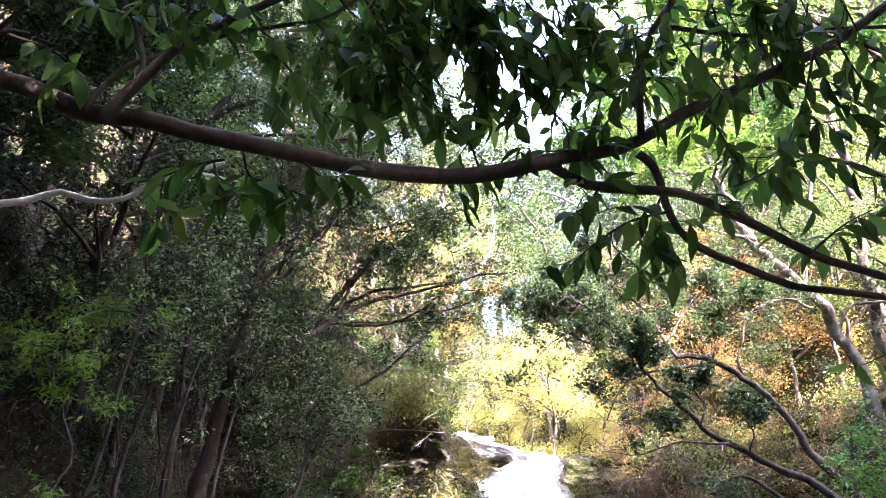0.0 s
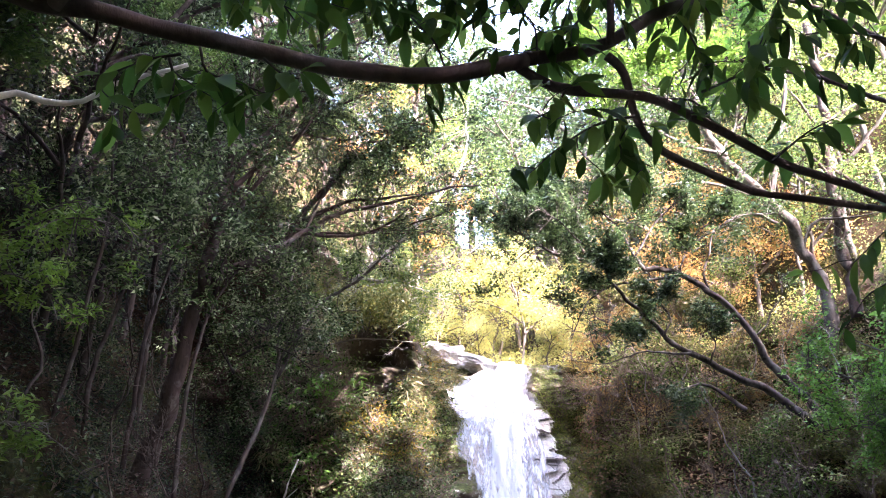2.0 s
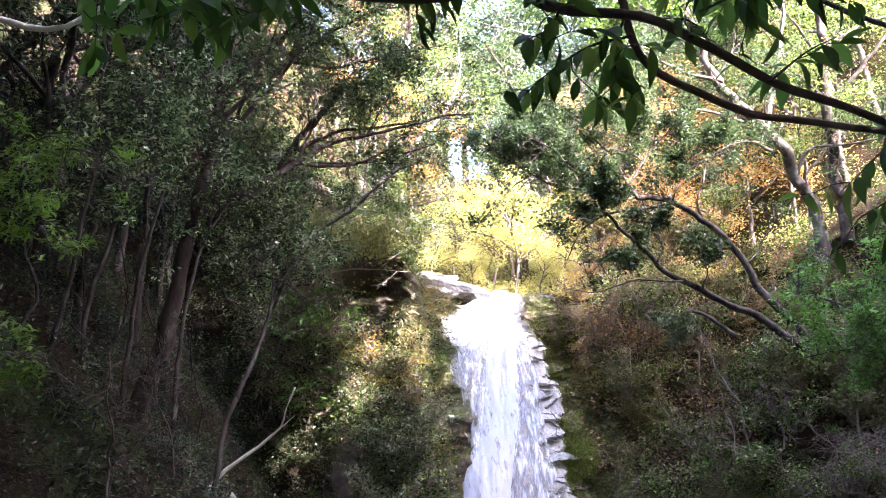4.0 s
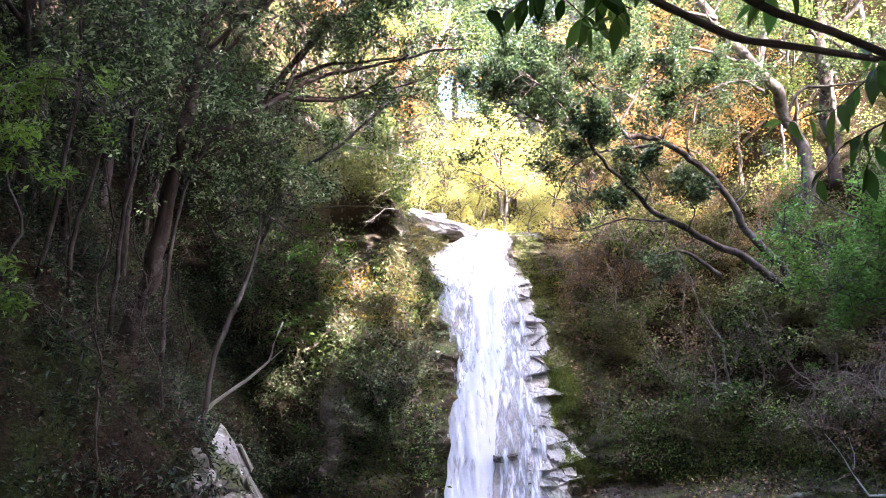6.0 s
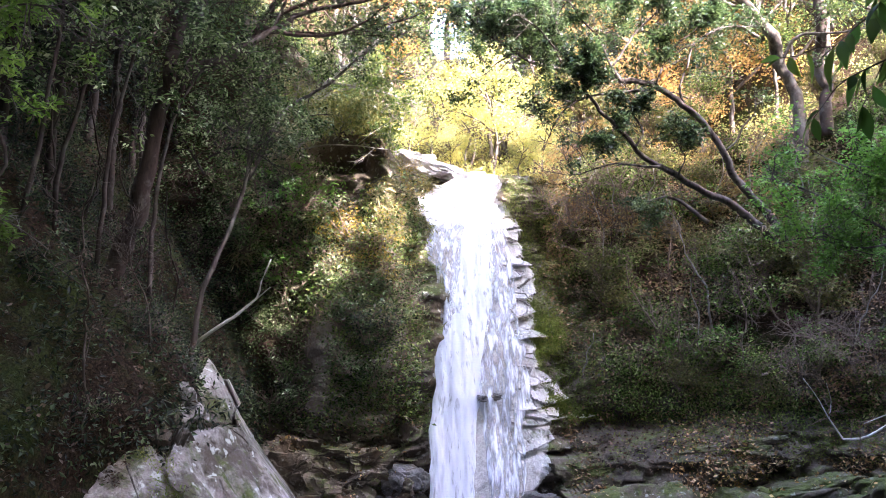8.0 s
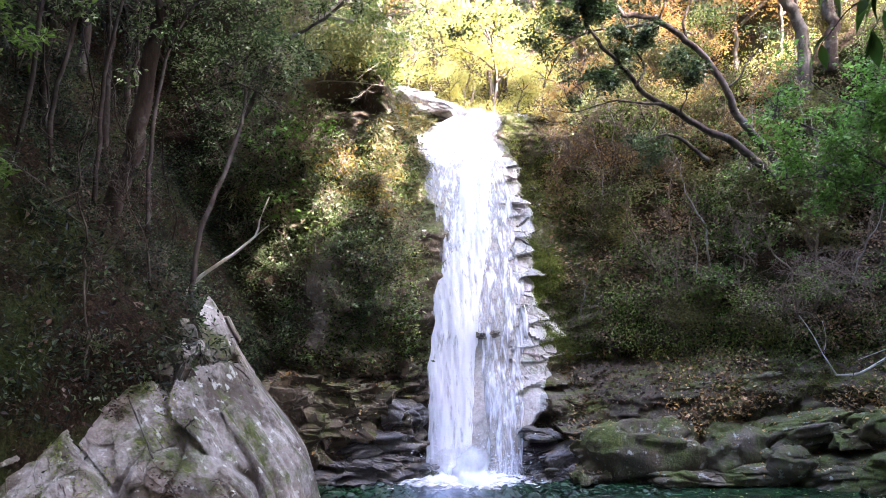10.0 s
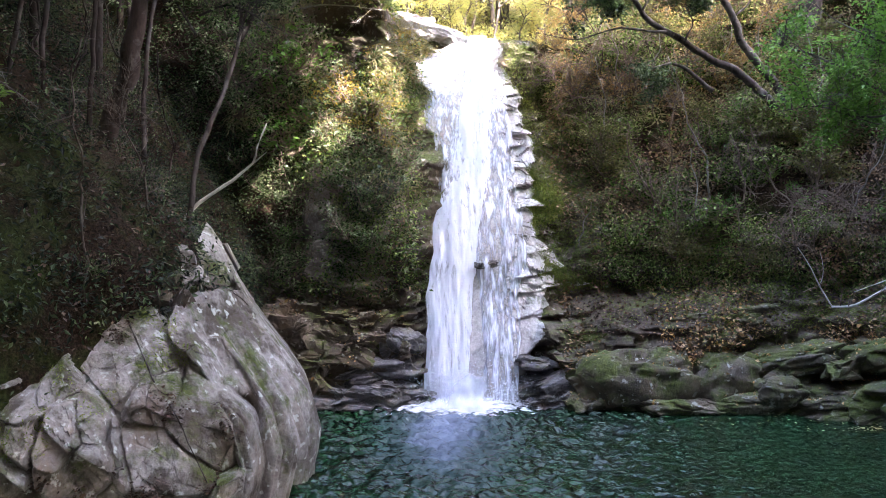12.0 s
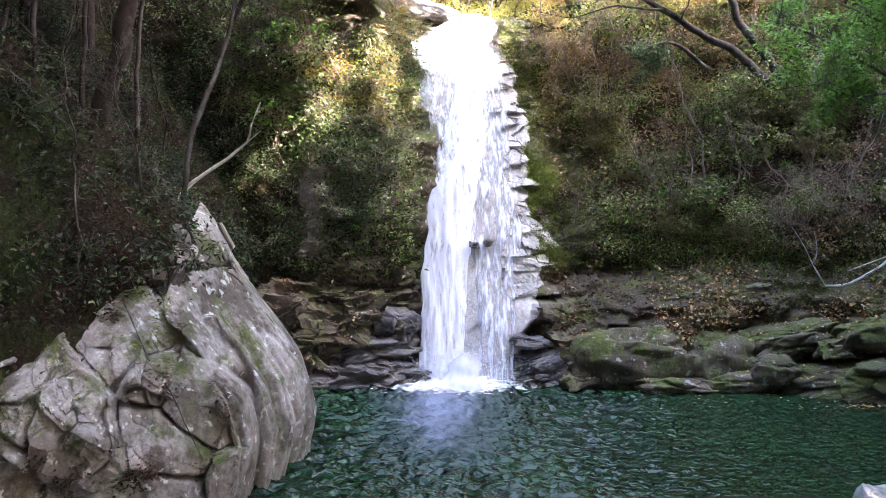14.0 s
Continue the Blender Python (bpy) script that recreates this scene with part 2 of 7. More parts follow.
SLOPE_GREEN = leaf_material("slope_leaf", [(0.018, 0.034, 0.009), (0.07, 0.115, 0.033), (0.18, 0.24, 0.078), (0.40, 0.46, 0.21)], 0.35, 0.24)
BROWN_GREEN = leaf_material("brownish_leaf", [(0.055, 0.055, 0.022), (0.13, 0.12, 0.045), (0.22, 0.19, 0.08), (0.12, 0.15, 0.05)], 0.4, 0.45)
BLUEGREEN = leaf_material("shrub_leaf", [(0.012, 0.023, 0.010), (0.065, 0.105, 0.048), (0.17, 0.23, 0.115), (0.42, 0.47, 0.32)], 0.3, 0.24)
LIME = leaf_material("maple_leaf", [(0.035, 0.07, 0.025), (0.085, 0.14, 0.045), (0.17, 0.22, 0.075), (0.26, 0.28, 0.10)], 0.5)
MAPLE_GREEN = leaf_material("green_maple_leaf", [(0.07, 0.15, 0.03), (0.12, 0.24, 0.05), (0.20, 0.34, 0.09)], 0.5)
CANOPY_LEAF = leaf_material("canopy_leaf", [(0.03, 0.065, 0.018), (0.06, 0.115, 0.03), (0.11, 0.17, 0.05)], 0.45)
FOREST_LEAF = leaf_material("forest_leaf", [(0.014, 0.030, 0.013), (0.034, 0.062, 0.028), (0.07, 0.11, 0.048), (0.13, 0.175, 0.085)], 0.4, 0.35)
SPRAY_LEAF = leaf_material("light_green_leaf", [(0.10, 0.18, 0.03), (0.15, 0.25, 0.05), (0.22, 0.31, 0.08)], 0.5)
YELLOW = leaf_material("yellow_leaf", [(0.31, 0.31, 0.12), (0.52, 0.46, 0.19), (0.27, 0.30, 0.12), (0.55, 0.43, 0.19)], 0.5)
GOLD = leaf_material("golden_leaf", [(0.37, 0.20, 0.09), (0.46, 0.28, 0.125), (0.31, 0.155, 0.075), (0.38, 0.30, 0.12)], 0.5)
RUSSET = leaf_material("russet_leaf", [(0.30, 0.21, 0.04), (0.44, 0.28, 0.05), (0.20, 0.20, 0.05)], 0.5)
ORANGE = leaf_material("orange_leaf", [(0.40, 0.16, 0.06), (0.45, 0.22, 0.09), (0.34, 0.20, 0.08)], 0.5)
LITTER = leaf_material("dry_leaf", [(0.14, 0.075, 0.045), (0.30, 0.17, 0.10), (0.46, 0.30, 0.19), (0.20, 0.12, 0.085)], 0.15, 0.7)
# Darker copy of LITTER: shade on the left bank put into the leaf colour.
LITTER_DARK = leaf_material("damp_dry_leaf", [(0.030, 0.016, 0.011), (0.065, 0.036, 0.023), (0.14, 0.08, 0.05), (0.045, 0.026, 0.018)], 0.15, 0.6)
GRASS = leaf_material("grass_blade", [(0.10, 0.11, 0.05), (0.20, 0.18, 0.09), (0.07, 0.09, 0.035), (0.28, 0.23, 0.13)], 0.4, 0.6)
OLIVE = leaf_material("olive_leaf", [(0.10, 0.11, 0.04), (0.19, 0.19, 0.07), (0.28, 0.24, 0.09), (0.14, 0.16, 0.06)], 0.4)
LEAF_FALL = leaf_material("fallen_orange_leaf", [(0.42, 0.21, 0.08), (0.55, 0.33, 0.15), (0.34, 0.19, 0.10), (0.60, 0.44, 0.26)], 0.2, 0.6)
MOSS = leaf_material("moss_blade", [(0.075, 0.11, 0.022), (0.15, 0.20, 0.04), (0.25, 0.29, 0.07), (0.19, 0.18, 0.07)], 0.35, 0.7)
STRAW = leaf_material("straw_blade", [(0.30, 0.25, 0.15), (0.44, 0.38, 0.25), (0.22, 0.21, 0.11)], 0.4, 0.6)
NEAR_LEAF = leaf_material("large_leaf", [(0.022, 0.05, 0.012), (0.04, 0.085, 0.02), (0.07, 0.135, 0.03), (0.12, 0.18, 0.04)], 0.55, 0.6, True)
BARK = bark_material("brown_bark", (0.03, 0.024, 0.02), (0.14, 0.115, 0.10), 0.3)
BARK_DARK = bark_material("dark_bark", (0.012, 0.009, 0.008), (0.045, 0.036, 0.032), 0.12)
# BARK again, darkened so that its colour holds the shade under the canopy.
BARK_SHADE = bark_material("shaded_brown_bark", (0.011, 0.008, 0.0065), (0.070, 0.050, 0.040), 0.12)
BARK_RED = bark_material("smooth_red_bark", (0.020, 0.013, 0.010), (0.066, 0.045, 0.036), 0.2)
BARK_LIMB = bark_material("grey_brown_bark", (0.016, 0.012, 0.010), (0.09, 0.072, 0.062), 0.2)
BARK_PALE = bark_material("pale_bark", (0.20, 0.17, 0.145), (0.46, 0.42, 0.38), 0.3)
BARK_WHITE = bark_material("bleached_bark", (0.48, 0.44, 0.40), (0.80, 0.76, 0.70), 0.3)
TWIG = bark_material("brown_twig", (0.10, 0.072, 0.054), (0.30, 0.225, 0.17))
STEM = bark_material("dark_stem", (0.03, 0.022, 0.018), (0.12, 0.09, 0.07), 0.2)
# Soil at about half tone; the shaded bank's darkness is in the colour.
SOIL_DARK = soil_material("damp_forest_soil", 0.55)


def water_material():
    """Deep green pool water, milky with bubbles and painted reflection near the fall's foot."""
    m, n, l, b = material("pool_water", 0.03, 0.5)
    b.inputs["IOR"].default_value = 1.33
    depth = tex(n, l, 0.25, 3, 0.5)
    c = ramp(n, l, depth.outputs["Fac"], [(0.35, (0.003, 0.017, 0.006)), (0.7, (0.007, 0.034, 0.011))]).outputs[0]
    ge, mp, off, ln = (n.new(k) for k in ("ShaderNodeNewGeometry", "ShaderNodeMapping", "ShaderNodeVectorMath", "ShaderNodeVectorMath"))
    cloud = tex(n, l, 1.6, 5, 0.6)
    off.operation, ln.operation = "MULTIPLY_ADD", "LENGTH"
    mp.inputs["Location"].default_value = (-0.5 * 0.52, -16.6 * 0.17, 0)
    mp.inputs["Scale"].default_value = (0.52, 0.17, 0)
    l.new(ge.outputs["Position"], mp.inputs["Vector"])
    l.new(cloud.outputs["Color"], off.inputs[0])
    off.inputs[1].default_value = (0.5, 0.5, 0.0)
    l.new(mp.outputs["Vector"], off.inputs[2])
    l.new(off.outputs[0], ln.inputs[0])
    # Pale tint: real bubbles, and the fall's bright reflection put into the colour.
    milky = ramp(n, l, ln.outputs["Value"], [(0.12, (0.9, 0.9, 0.9)), (0.42, (0.16, 0.16, 0.16)), (0.8, (0, 0, 0))]).outputs[0]
    l.new(mixc(n, l, milky, c, (0.17, 0.20, 0.27)), b.inputs["Base Color"])
    rip = tex(n, l, 6.5, 2.5, 0.5, (1, 1.5, 1))
    rip.inputs["Distortion"].default_value = 0.9
    bump(n, l, b, rip.outputs["Fac"], 0.9, 0.06)
    return m


def foam_material():
    """White foam, dense in the middle and broken up outwards."""
    m, n, l, b = material("white_foam", 0.5, 0.4)
    b.inputs["Base Color"].default_value = (0.93, 0.94, 0.97, 1)
    ge, mp, ln, ad = (n.new(k) for k in ("ShaderNodeNewGeometry", "ShaderNodeMapping", "ShaderNodeVectorMath", "ShaderNodeMath"))
    mp.inputs["Location"].default_value = (-0.35 * 0.30, -16.75 * 0.42, 0)
    mp.inputs["Scale"].default_value = (0.30, 0.42, 0)
    ln.operation, ad.operation = "LENGTH", "SUBTRACT"
    l.new(ge.outputs["Position"], mp.inputs["Vector"])
    l.new(mp.outputs["Vector"], ln.inputs[0])
    lace = tex(n, l, 5.0, 7, 0.7, (1, 1.6, 1))
    l.new(lace.outputs["Fac"], ad.inputs[0])
    l.new(ln.outputs["Value"], ad.inputs[1])
    a = ramp(n, l, ad.outputs[0], [(-0.45 + 0.45, (0, 0, 0)), (0.35, (1, 1, 1))]).outputs[0]
    clear, mx = n.new("ShaderNodeBsdfTransparent"), n.new("ShaderNodeMixShader")
    l.new(a, mx.inputs[0])
    l.new(clear.outputs[0], mx.inputs[1])
    l.new(b.outputs[0], mx.inputs[2])
    l.new(mx.outputs[0], n["Material Output"].inputs["Surface"])
    return m


def falls_material(name, cover):
    """White falling water: streaked by height, open between the streaks."""
    m, n, l, b = material(name, 0.35, 0.5)
    b.inputs["Base Color"].default_value = (0.85, 0.88, 0.97, 1)
    tr = n.new("ShaderNodeBsdfTranslucent")
    tr.inputs["Color"].default_value = (0.84, 0.88, 0.98, 1)
    body = n.new("ShaderNodeMixShader")
    body.inputs[0].default_value = 0.4
    l.new(b.outputs[0], body.inputs[1])
    l.new(tr.outputs[0], body.inputs[2])
    clear = n.new("ShaderNodeBsdfTransparent")
    streak = tex(n, l, 4.0, 7, 0.62, (2.4, 1.2, 0.11))
    a = ramp(n, l, streak.outputs["Fac"], [(0.60 - 0.4 * cover, (0, 0, 0)), (0.84 - 0.4 * cover, (1, 1, 1))]).outputs[0]
    mx = n.new("ShaderNodeMixShader")
    l.new(a, mx.inputs[0])
    l.new(clear.outputs[0], mx.inputs[1])
    l.new(body.outputs[0], mx.inputs[2])
    l.new(mx.outputs[0], n["Material Output"].inputs["Surface"])
    bump(n, l, b, streak.outputs["Fac"], 0.6, 0.05)
    return m


def mist_material():
    """Fine spray: almost clear, thinning out upwards and sideways from the foot of the fall."""
    m, n, l, b = material("fine_mist", 0.9, 0.0)
    b.inputs["Base Color"].default_value = (0.88, 0.9, 0.96, 1)
    ge, mp, ln, ad = (n.new(k) for k in ("ShaderNodeNewGeometry", "ShaderNodeMapping", "ShaderNodeVectorMath", "ShaderNodeMath"))
    mp.inputs["Location"].default_value = (-0.40 * 0.68, 0, 0)
    mp.inputs["Scale"].default_value = (0.68, 0, 0.48)
    ln.operation, ad.operation = "LENGTH", "SUBTRACT"
    l.new(ge.outputs["Position"], mp.inputs["Vector"])
    l.new(mp.outputs["Vector"], ln.inputs[0])
    wisp = tex(n, l, 1.3, 5, 0.6, (1, 1, 0.7))
    l.new(wisp.outputs["Fac"], ad.inputs[0])
    l.new(ln.outputs["Value"], ad.inputs[1])
    a = ramp(n, l, ad.outputs[0], [(0.0, (0, 0, 0)), (0.5, (0.85, 0.85, 0.85))]).outputs[0]
    clear, mx = n.new("ShaderNodeBsdfTransparent"), n.new("ShaderNodeMixShader")
    l.new(a, mx.inputs[0])
    l.new(clear.outputs[0], mx.inputs[1])
    l.new(b.outputs[0], mx.inputs[2])
    l.new(mx.outputs[0], n["Material Output"].inputs["Surface"])
    return m


WATER = water_material()
MIST = mist_material()
FALLS_DENSE = falls_material("dense_white_water", 0.98)
FALLS_THIN = falls_material("thin_white_water", 0.52)
FOAM = foam_material()
SPRAY = falls_material("white_spray", 1.2)


# ---- the gorge: ground, wall behind the pool, far hillside ----
def chute_y(z):
    return 17.4 + 0.12 * z + 0.045 * np.maximum(z, 0) ** 2


def wall_y(x, z):
    """How far back the gorge wall stands, at x and height z."""
    mid = chute_y(z)
    left = 17.2 + 0.10 * z + 0.9 * smooth(0, 2.2, z) - 0.5 * smooth(4.5, 7, z) + 1.9 * smooth(7.2, 9.8, z) * smooth(-4.0, -1.6, x) - 0.25 * np.minimum(x + 2, 0)
    right = 17.3 + 0.50 * z + 0.5 * smooth(1.4, 2.6, z) - 0.16 * np.maximum(x - 3, 0) - 0.035 * np.maximum(x - 5, 0) ** 2
    wl = smooth(-0.55, -1.2, x + 0.05 * z)
    wr = smooth(1.7, 3.0, x - 0.05 * z)
    return mid * (1 - wl) * (1 - wr) + left * wl + right * wr


def bedding(x, z):
    """Counts the rock beds upward; they dip a little and vary in thickness."""
    return z * 1.9 + 0.55 * np.sin(z * 1.7) - 0.75 * x + 0.3 * vnoise(np.stack([x * 0.7, 0 * x, z * 0.7], 1))


def chute_mask(x, z):
    """1 on the bare rock that the fall slides over, 0 on the walls beside it."""
    w = 0.25 * vnoise(np.stack([x * 0.6, z * 1.4, 0 * x + 3], 1))
    w = w + 0.12 * vnoise(np.stack([x * 3, z * 5, 0 * x + 21], 1))
    lo = np.interp(z, (0, 3, 4.6, 5.2, 6, 7.6, 8.1, 8.5, 8.9), (-0.14, -0.06, 0.1, 0.15, -0.15, -0.55, -0.5, -0.1, 0.35))
    hi = np.interp(z, (0, 1.5, 3, 5, 7, 9), (1.75, 1.85, 2.15, 2.0, 1.6, 1.4))
    beds = bedding(x, z)
    scale = beds * 0.62 + 0.5 * vnoise(np.stack([0 * x, z * 0.8, 0 * x + 8], 1))
    hi = hi + (0.38 + 0.42 * smooth(4.6, 3.2, z)) * (1 - (scale - np.floor(scale))) ** 1.6 * smooth(1.2, 2.5, z) * smooth(8, 6, z) * np.sin(np.floor(scale) * 2.9 + 0.6) ** 2
    return smooth(lo - 0.25, lo + 0.05, x + w) * smooth(hi + 0.3, hi, x + w)


def wall_point(x, z):
    """Points on the gorge wall with its roughness."""
    x, z = np.asarray(x, float), np.asarray(z, float)
    y = wall_y(x, z)
    p = np.stack([x, y, z], 1)
    chute = chute_mask(x, z)
    wild = 1 - chute
    rough = 0.55 * fbm(p * (0.5, 0.5, 0.75), 5, 0.55) * (1 - 0.85 * chute)
    warp = p + 0.16 * np.stack([fbm(p * 0.9, 3), fbm(p * 0.9 + 11, 3), fbm(p * 0.9 + 23, 3)], 1)
    tilt = warp @ np.array([[0.97, 0, -0.22], [0, 1, 0], [0.22, 0, 0.97]])
    d1, d2, ident, facet = cells(tilt * (0.42, 0.5, 1.25), 4)
    e1, e2, ident2, facet2 = cells(tilt * (1.6, 1.1, 3.6) + 5, 6)
    low = smooth(3.4, 1.6, z) * wild
    block = (0.42 * (ident - 0.5) + 0.55 * facet - 0.16 * smooth(0.07, 0.0, d2 - d1) + 0.20 * (ident2 - 0.5) + 0.34 * facet2 - 0.09 * smooth(0.07, 0, e2 - e1)) * (0.2 * wild + 0.8 * low) * (1 - 0.55 * smooth(2.3, 3.3, x))
    beds = bedding(x, z)
    step = (beds - np.floor(beds)) * (0.03 * chute + 0.10 * chute * smooth(1.2, 1.8, x) + 0.16 * smooth(1.7, 2.3, x) * smooth(4.2, 2.8, x) * smooth(1.5, 3, z) * wild)
    cave = 1.7 * np.exp(-(((x + 2.6) / 1.15) ** 2 + ((z - 8.35) / 1.0) ** 2) ** 2)
    under = 0.6 * np.exp(-((z - 2.42 - 0.07 * (x - 5)) / 0.24) ** 2) * smooth(2.7, 3.6, x) * smooth(11, 8, x)
    butt = 0.9 * np.exp(-(((x + 1.95) / 1.3) ** 2 + ((z - 3.9) / 1.65) ** 2) ** 2)
    p[:, 1] += -rough * (1 - 0.5 * (butt > 0.3)) - block + step + cave + under - butt
    return p


def ground_z(x, y):
    """Height of pool bed, near ledge and side banks."""
    q = np.stack([x, y, 0 * x], 1)
    xl = -3.5 + 0.4 * smooth(9.8, 10.6, y) * smooth(13, 12, y) - 0.9 * smooth(10.5, 8, y) - 0.35 * np.maximum(9 - y, 0) * 0.5 + 0.5 * vnoise(q * 0.5)
    left = 3.9 * smooth(0, 0.9, xl - x) + 1.45 * np.maximum(xl - 0.6 - x, 0)
    xr = 10.2 - 0.12 * (y - 8) + 0.4 * vnoise(q * 0.6 + 5)
    # Beyond the view the right bank is steepened to block the sun.
    right = 1.2 * smooth(0, 1.2, x - xr) + 1.25 * np.minimum(np.maximum(x - xr - 0.5, 0), 16)
    # The steep rise behind the ledge is unseen, added to block sun and sky.
    near = 3.4 * smooth(3.9, 2.6, y + 0.3 * vnoise(q * 0.9 + 9)) + 1.2 * np.minimum(np.maximum(-2.5 - y, 0), 14)
    z = -1.5 + np.maximum(np.maximum(left, right), near) + np.where(left + right > 0.2, 0.6, 0) * smooth(0.2, 2, left + right)
    return z + 0.16 * fbm(q * 0.9, 4) * smooth(-1.4, 0.5, z)


def wall_top(x):
    """Height at which the gorge wall rounds off into the valley above."""
    return np.minimum(8.9 + 0.12 * np.maximum(x - 3.0, 0) - 0.25 * smooth(1.8, 3.2, x) + 0.5 * np.maximum(x - 9, 0) + 0.9 * np.maximum(-0.9 - x, 0), 14.5)


def far_z(x, y):
    """The valley that climbs beyond the lip of the fall."""
    top = wall_top(x)
    q = np.stack([x, y, 0 * x], 1)
    side = np.maximum(x - 1.8, 0) * 0.55 + np.maximum(-0.8 - x, 0) * 0.9
    back = np.maximum(y - wall_y(x, top), -0.5)
    side = side * smooth(0, 9, back)
    rise = np.where(back < 6, 0.22 * back, 1.32 + 0.42 * (back - 6))
    return top - 0.15 + rise + side * smooth(12, 16, top + side) + 0.5 * fbm(q * 0.25, 4) * smooth(0.5, 3, back) * smooth(1, 3, np.abs(x - 0.6))


def sheet(name, xs, ys, height, material, label, category):
    X, Y = np.meshgrid(xs, ys, indexing="ij")
    x, y = X.ravel(), Y.ravel()
    ob = build(name, np.stack([x, y, height(x, y)], 1), grid_faces(len(xs), len(ys)), material)
    return tagged(ob, label, category, kind="structure")


def stretch_axis(lo, hi, a, b, fine, growth=1.12):
    """Coordinates: even between a and b, growing steps outside."""
    mid = list(np.arange(a, b + 1e-6, fine))
    s, v = fine, mid[-1]
    while v < hi:
        s *= growth
        v += s
        mid.append(v)
    s, v = fine, mid[0]
    while v > lo:
        s *= growth
        v -= s
        mid.insert(0, v)
    return np.array(mid)


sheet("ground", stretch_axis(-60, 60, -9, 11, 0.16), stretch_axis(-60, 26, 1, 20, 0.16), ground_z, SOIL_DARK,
      "brown forest soil banks and stony pool bed", "ground")
wx = np.concatenate([np.arange(-14.0, -1.3, 0.08), np.arange(-1.3, 3.2, 0.035), np.arange(3.2, 10.0, 0.045), np.arange(10.0, 16.0, 0.09)])
X, V = np.meshgrid(wx, np.linspace(0, 1, 270), indexing="ij")
x, v = X.ravel(), V.ravel()
z = -1.6 + (wall_top(x) + 1.6) * v
f = grid_faces(len(wx), 270)
fx, fz = x[f[:, 0]], z[f[:, 0]]
mixed = fz + 0.9 * vnoise(np.stack([fx * 0.9, fz * 0.9, 0 * fx + 40], 1))
slot = np.where((mixed > 3.0 + 4.0 * smooth(4.4, 2.6, fx)) & (fx > 2.4), 2, 0)
slot = np.where((fx < -3.2) & (mixed > 3.2), 2, slot)
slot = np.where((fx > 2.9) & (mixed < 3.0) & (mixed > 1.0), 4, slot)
slot = np.where(((fx + 2.15) / 1.2) ** 2 + ((fz - 3.9) / 1.45) ** 2 + 0.5 * vnoise(np.stack([fx * 2, fz * 2, 0 * fx + 70], 1)) < 1, 3, slot)
slot = np.where((fx > -5.0) & (fx < -3.2) & (mixed > 6.2), 3, slot)
slot = np.where(chute_mask(fx, fz) > 0.5, 1, slot)
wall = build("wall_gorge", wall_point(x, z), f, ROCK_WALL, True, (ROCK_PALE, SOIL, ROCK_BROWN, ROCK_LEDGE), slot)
wall.data.polygons.foreach_set("use_smooth", ((fz > 3.6) & (fx < 1.5)) | ((chute_mask(fx, fz) > 0.3) & (fx < 1.3)) | (fx > 3.0))
tagged(wall, "dark mossy rock wall of the gorge behind the pool", "rock wall", kind="structure")
hx, hs = stretch_axis(-130, 130, -14, 16, 0.3), stretch_axis(0, 150, 0, 14, 0.3)
X, S = np.meshgrid(hx, hs, indexing="ij")
x = X.ravel()
y = wall_y(np.clip(x, -14, 16), wall_top(x)) + S.ravel() - 0.1
tagged(build("hillside", np.stack([x, y, far_z(x, y)], 1), grid_faces(len(hx), len(hs)), SOIL),
       "wooded hillside climbing beyond the waterfall", "hillside", kind="structure")

# ---- pool ----
px_, py_ = np.concatenate([np.arange(-10, -4, 0.1), np.arange(-4, 6, 0.036), np.arange(6, 13, 0.06)]), np.arange(3.0, 19.0, 0.032)
X, Y = np.meshgrid(px_, py_, indexing="ij")
q = np.stack([X.ravel(), Y.ravel(), 0 * X.ravel()], 1)
away = np.hypot(q[:, 0] - 0.5, q[:, 1] - 16.6)
stir = 0.008 + 0.06 * np.exp(-away / 2.0) + 0.034 * smooth(6.5, 1.5, np.abs(q[:, 0] + 0.6) + 0.1 * away)
rings = np.sin(away * 7.0 + 2 * vnoise(q * 1.2)) * 0.25
q[:, 2] = stir * (1.25 * fbm(q * (5.2, 11.5, 1), 3, 0.5) + rings)
pool = build("water_pool", q, grid_faces(len(px_), len(py_)), WATER)
tagged(pool, "dark green rippled water of the plunge pool", "pool", kind="structure")


# ---- the waterfall ----
def keep(ob, parent):
    """Parents a thing's piece that was built in place."""
    ob.parent = parent
    ob.matrix_parent_inverse = Matrix.Translation(parent.location).inverted()
    return ob


waterfall = tagged(new("waterfall"), "tall white waterfall sliding down a pale rock chute", "waterfall")
waterfall.location = (0.5, 17.2, 0)


def stream(name, levels, lefts, rights, gap, mat, seed):
    """A sheet of falling water between two edges given by height."""
    nz, nx = 260, 46
    u, v = np.meshgrid(np.linspace(0, 1, nx), np.linspace(0, 1, nz), indexing="ij")
    u, v = u.ravel(), v.ravel()
    z = levels[0] + (levels[-1] - levels[0]) * v
    a, b = np.interp(z, levels, lefts), np.interp(z, levels, rights)
    a = a + 0.10 * fbm(np.stack([z * 1.3, 0 * z + seed, 0 * z], 1), 3)
    b = b + 0.10 * fbm(np.stack([z * 1.3, 0 * z + seed + 9, 0 * z], 1), 3)
    x = a + (b - a) * u
    y = wall_y(x, z) - 0.05 - gap
    p = np.stack([x, y, z], 1)
    round_off = 0.12 * (1 - np.abs(2 * u - 1) ** 3)
    p[:, 1] -= round_off + 0.07 * fbm(p * (4, 1, 0.7) + seed, 4) + 0.25 * smooth(2.5, 0, z)
    return keep(build(name, p, grid_faces(nx, nz), mat), waterfall)


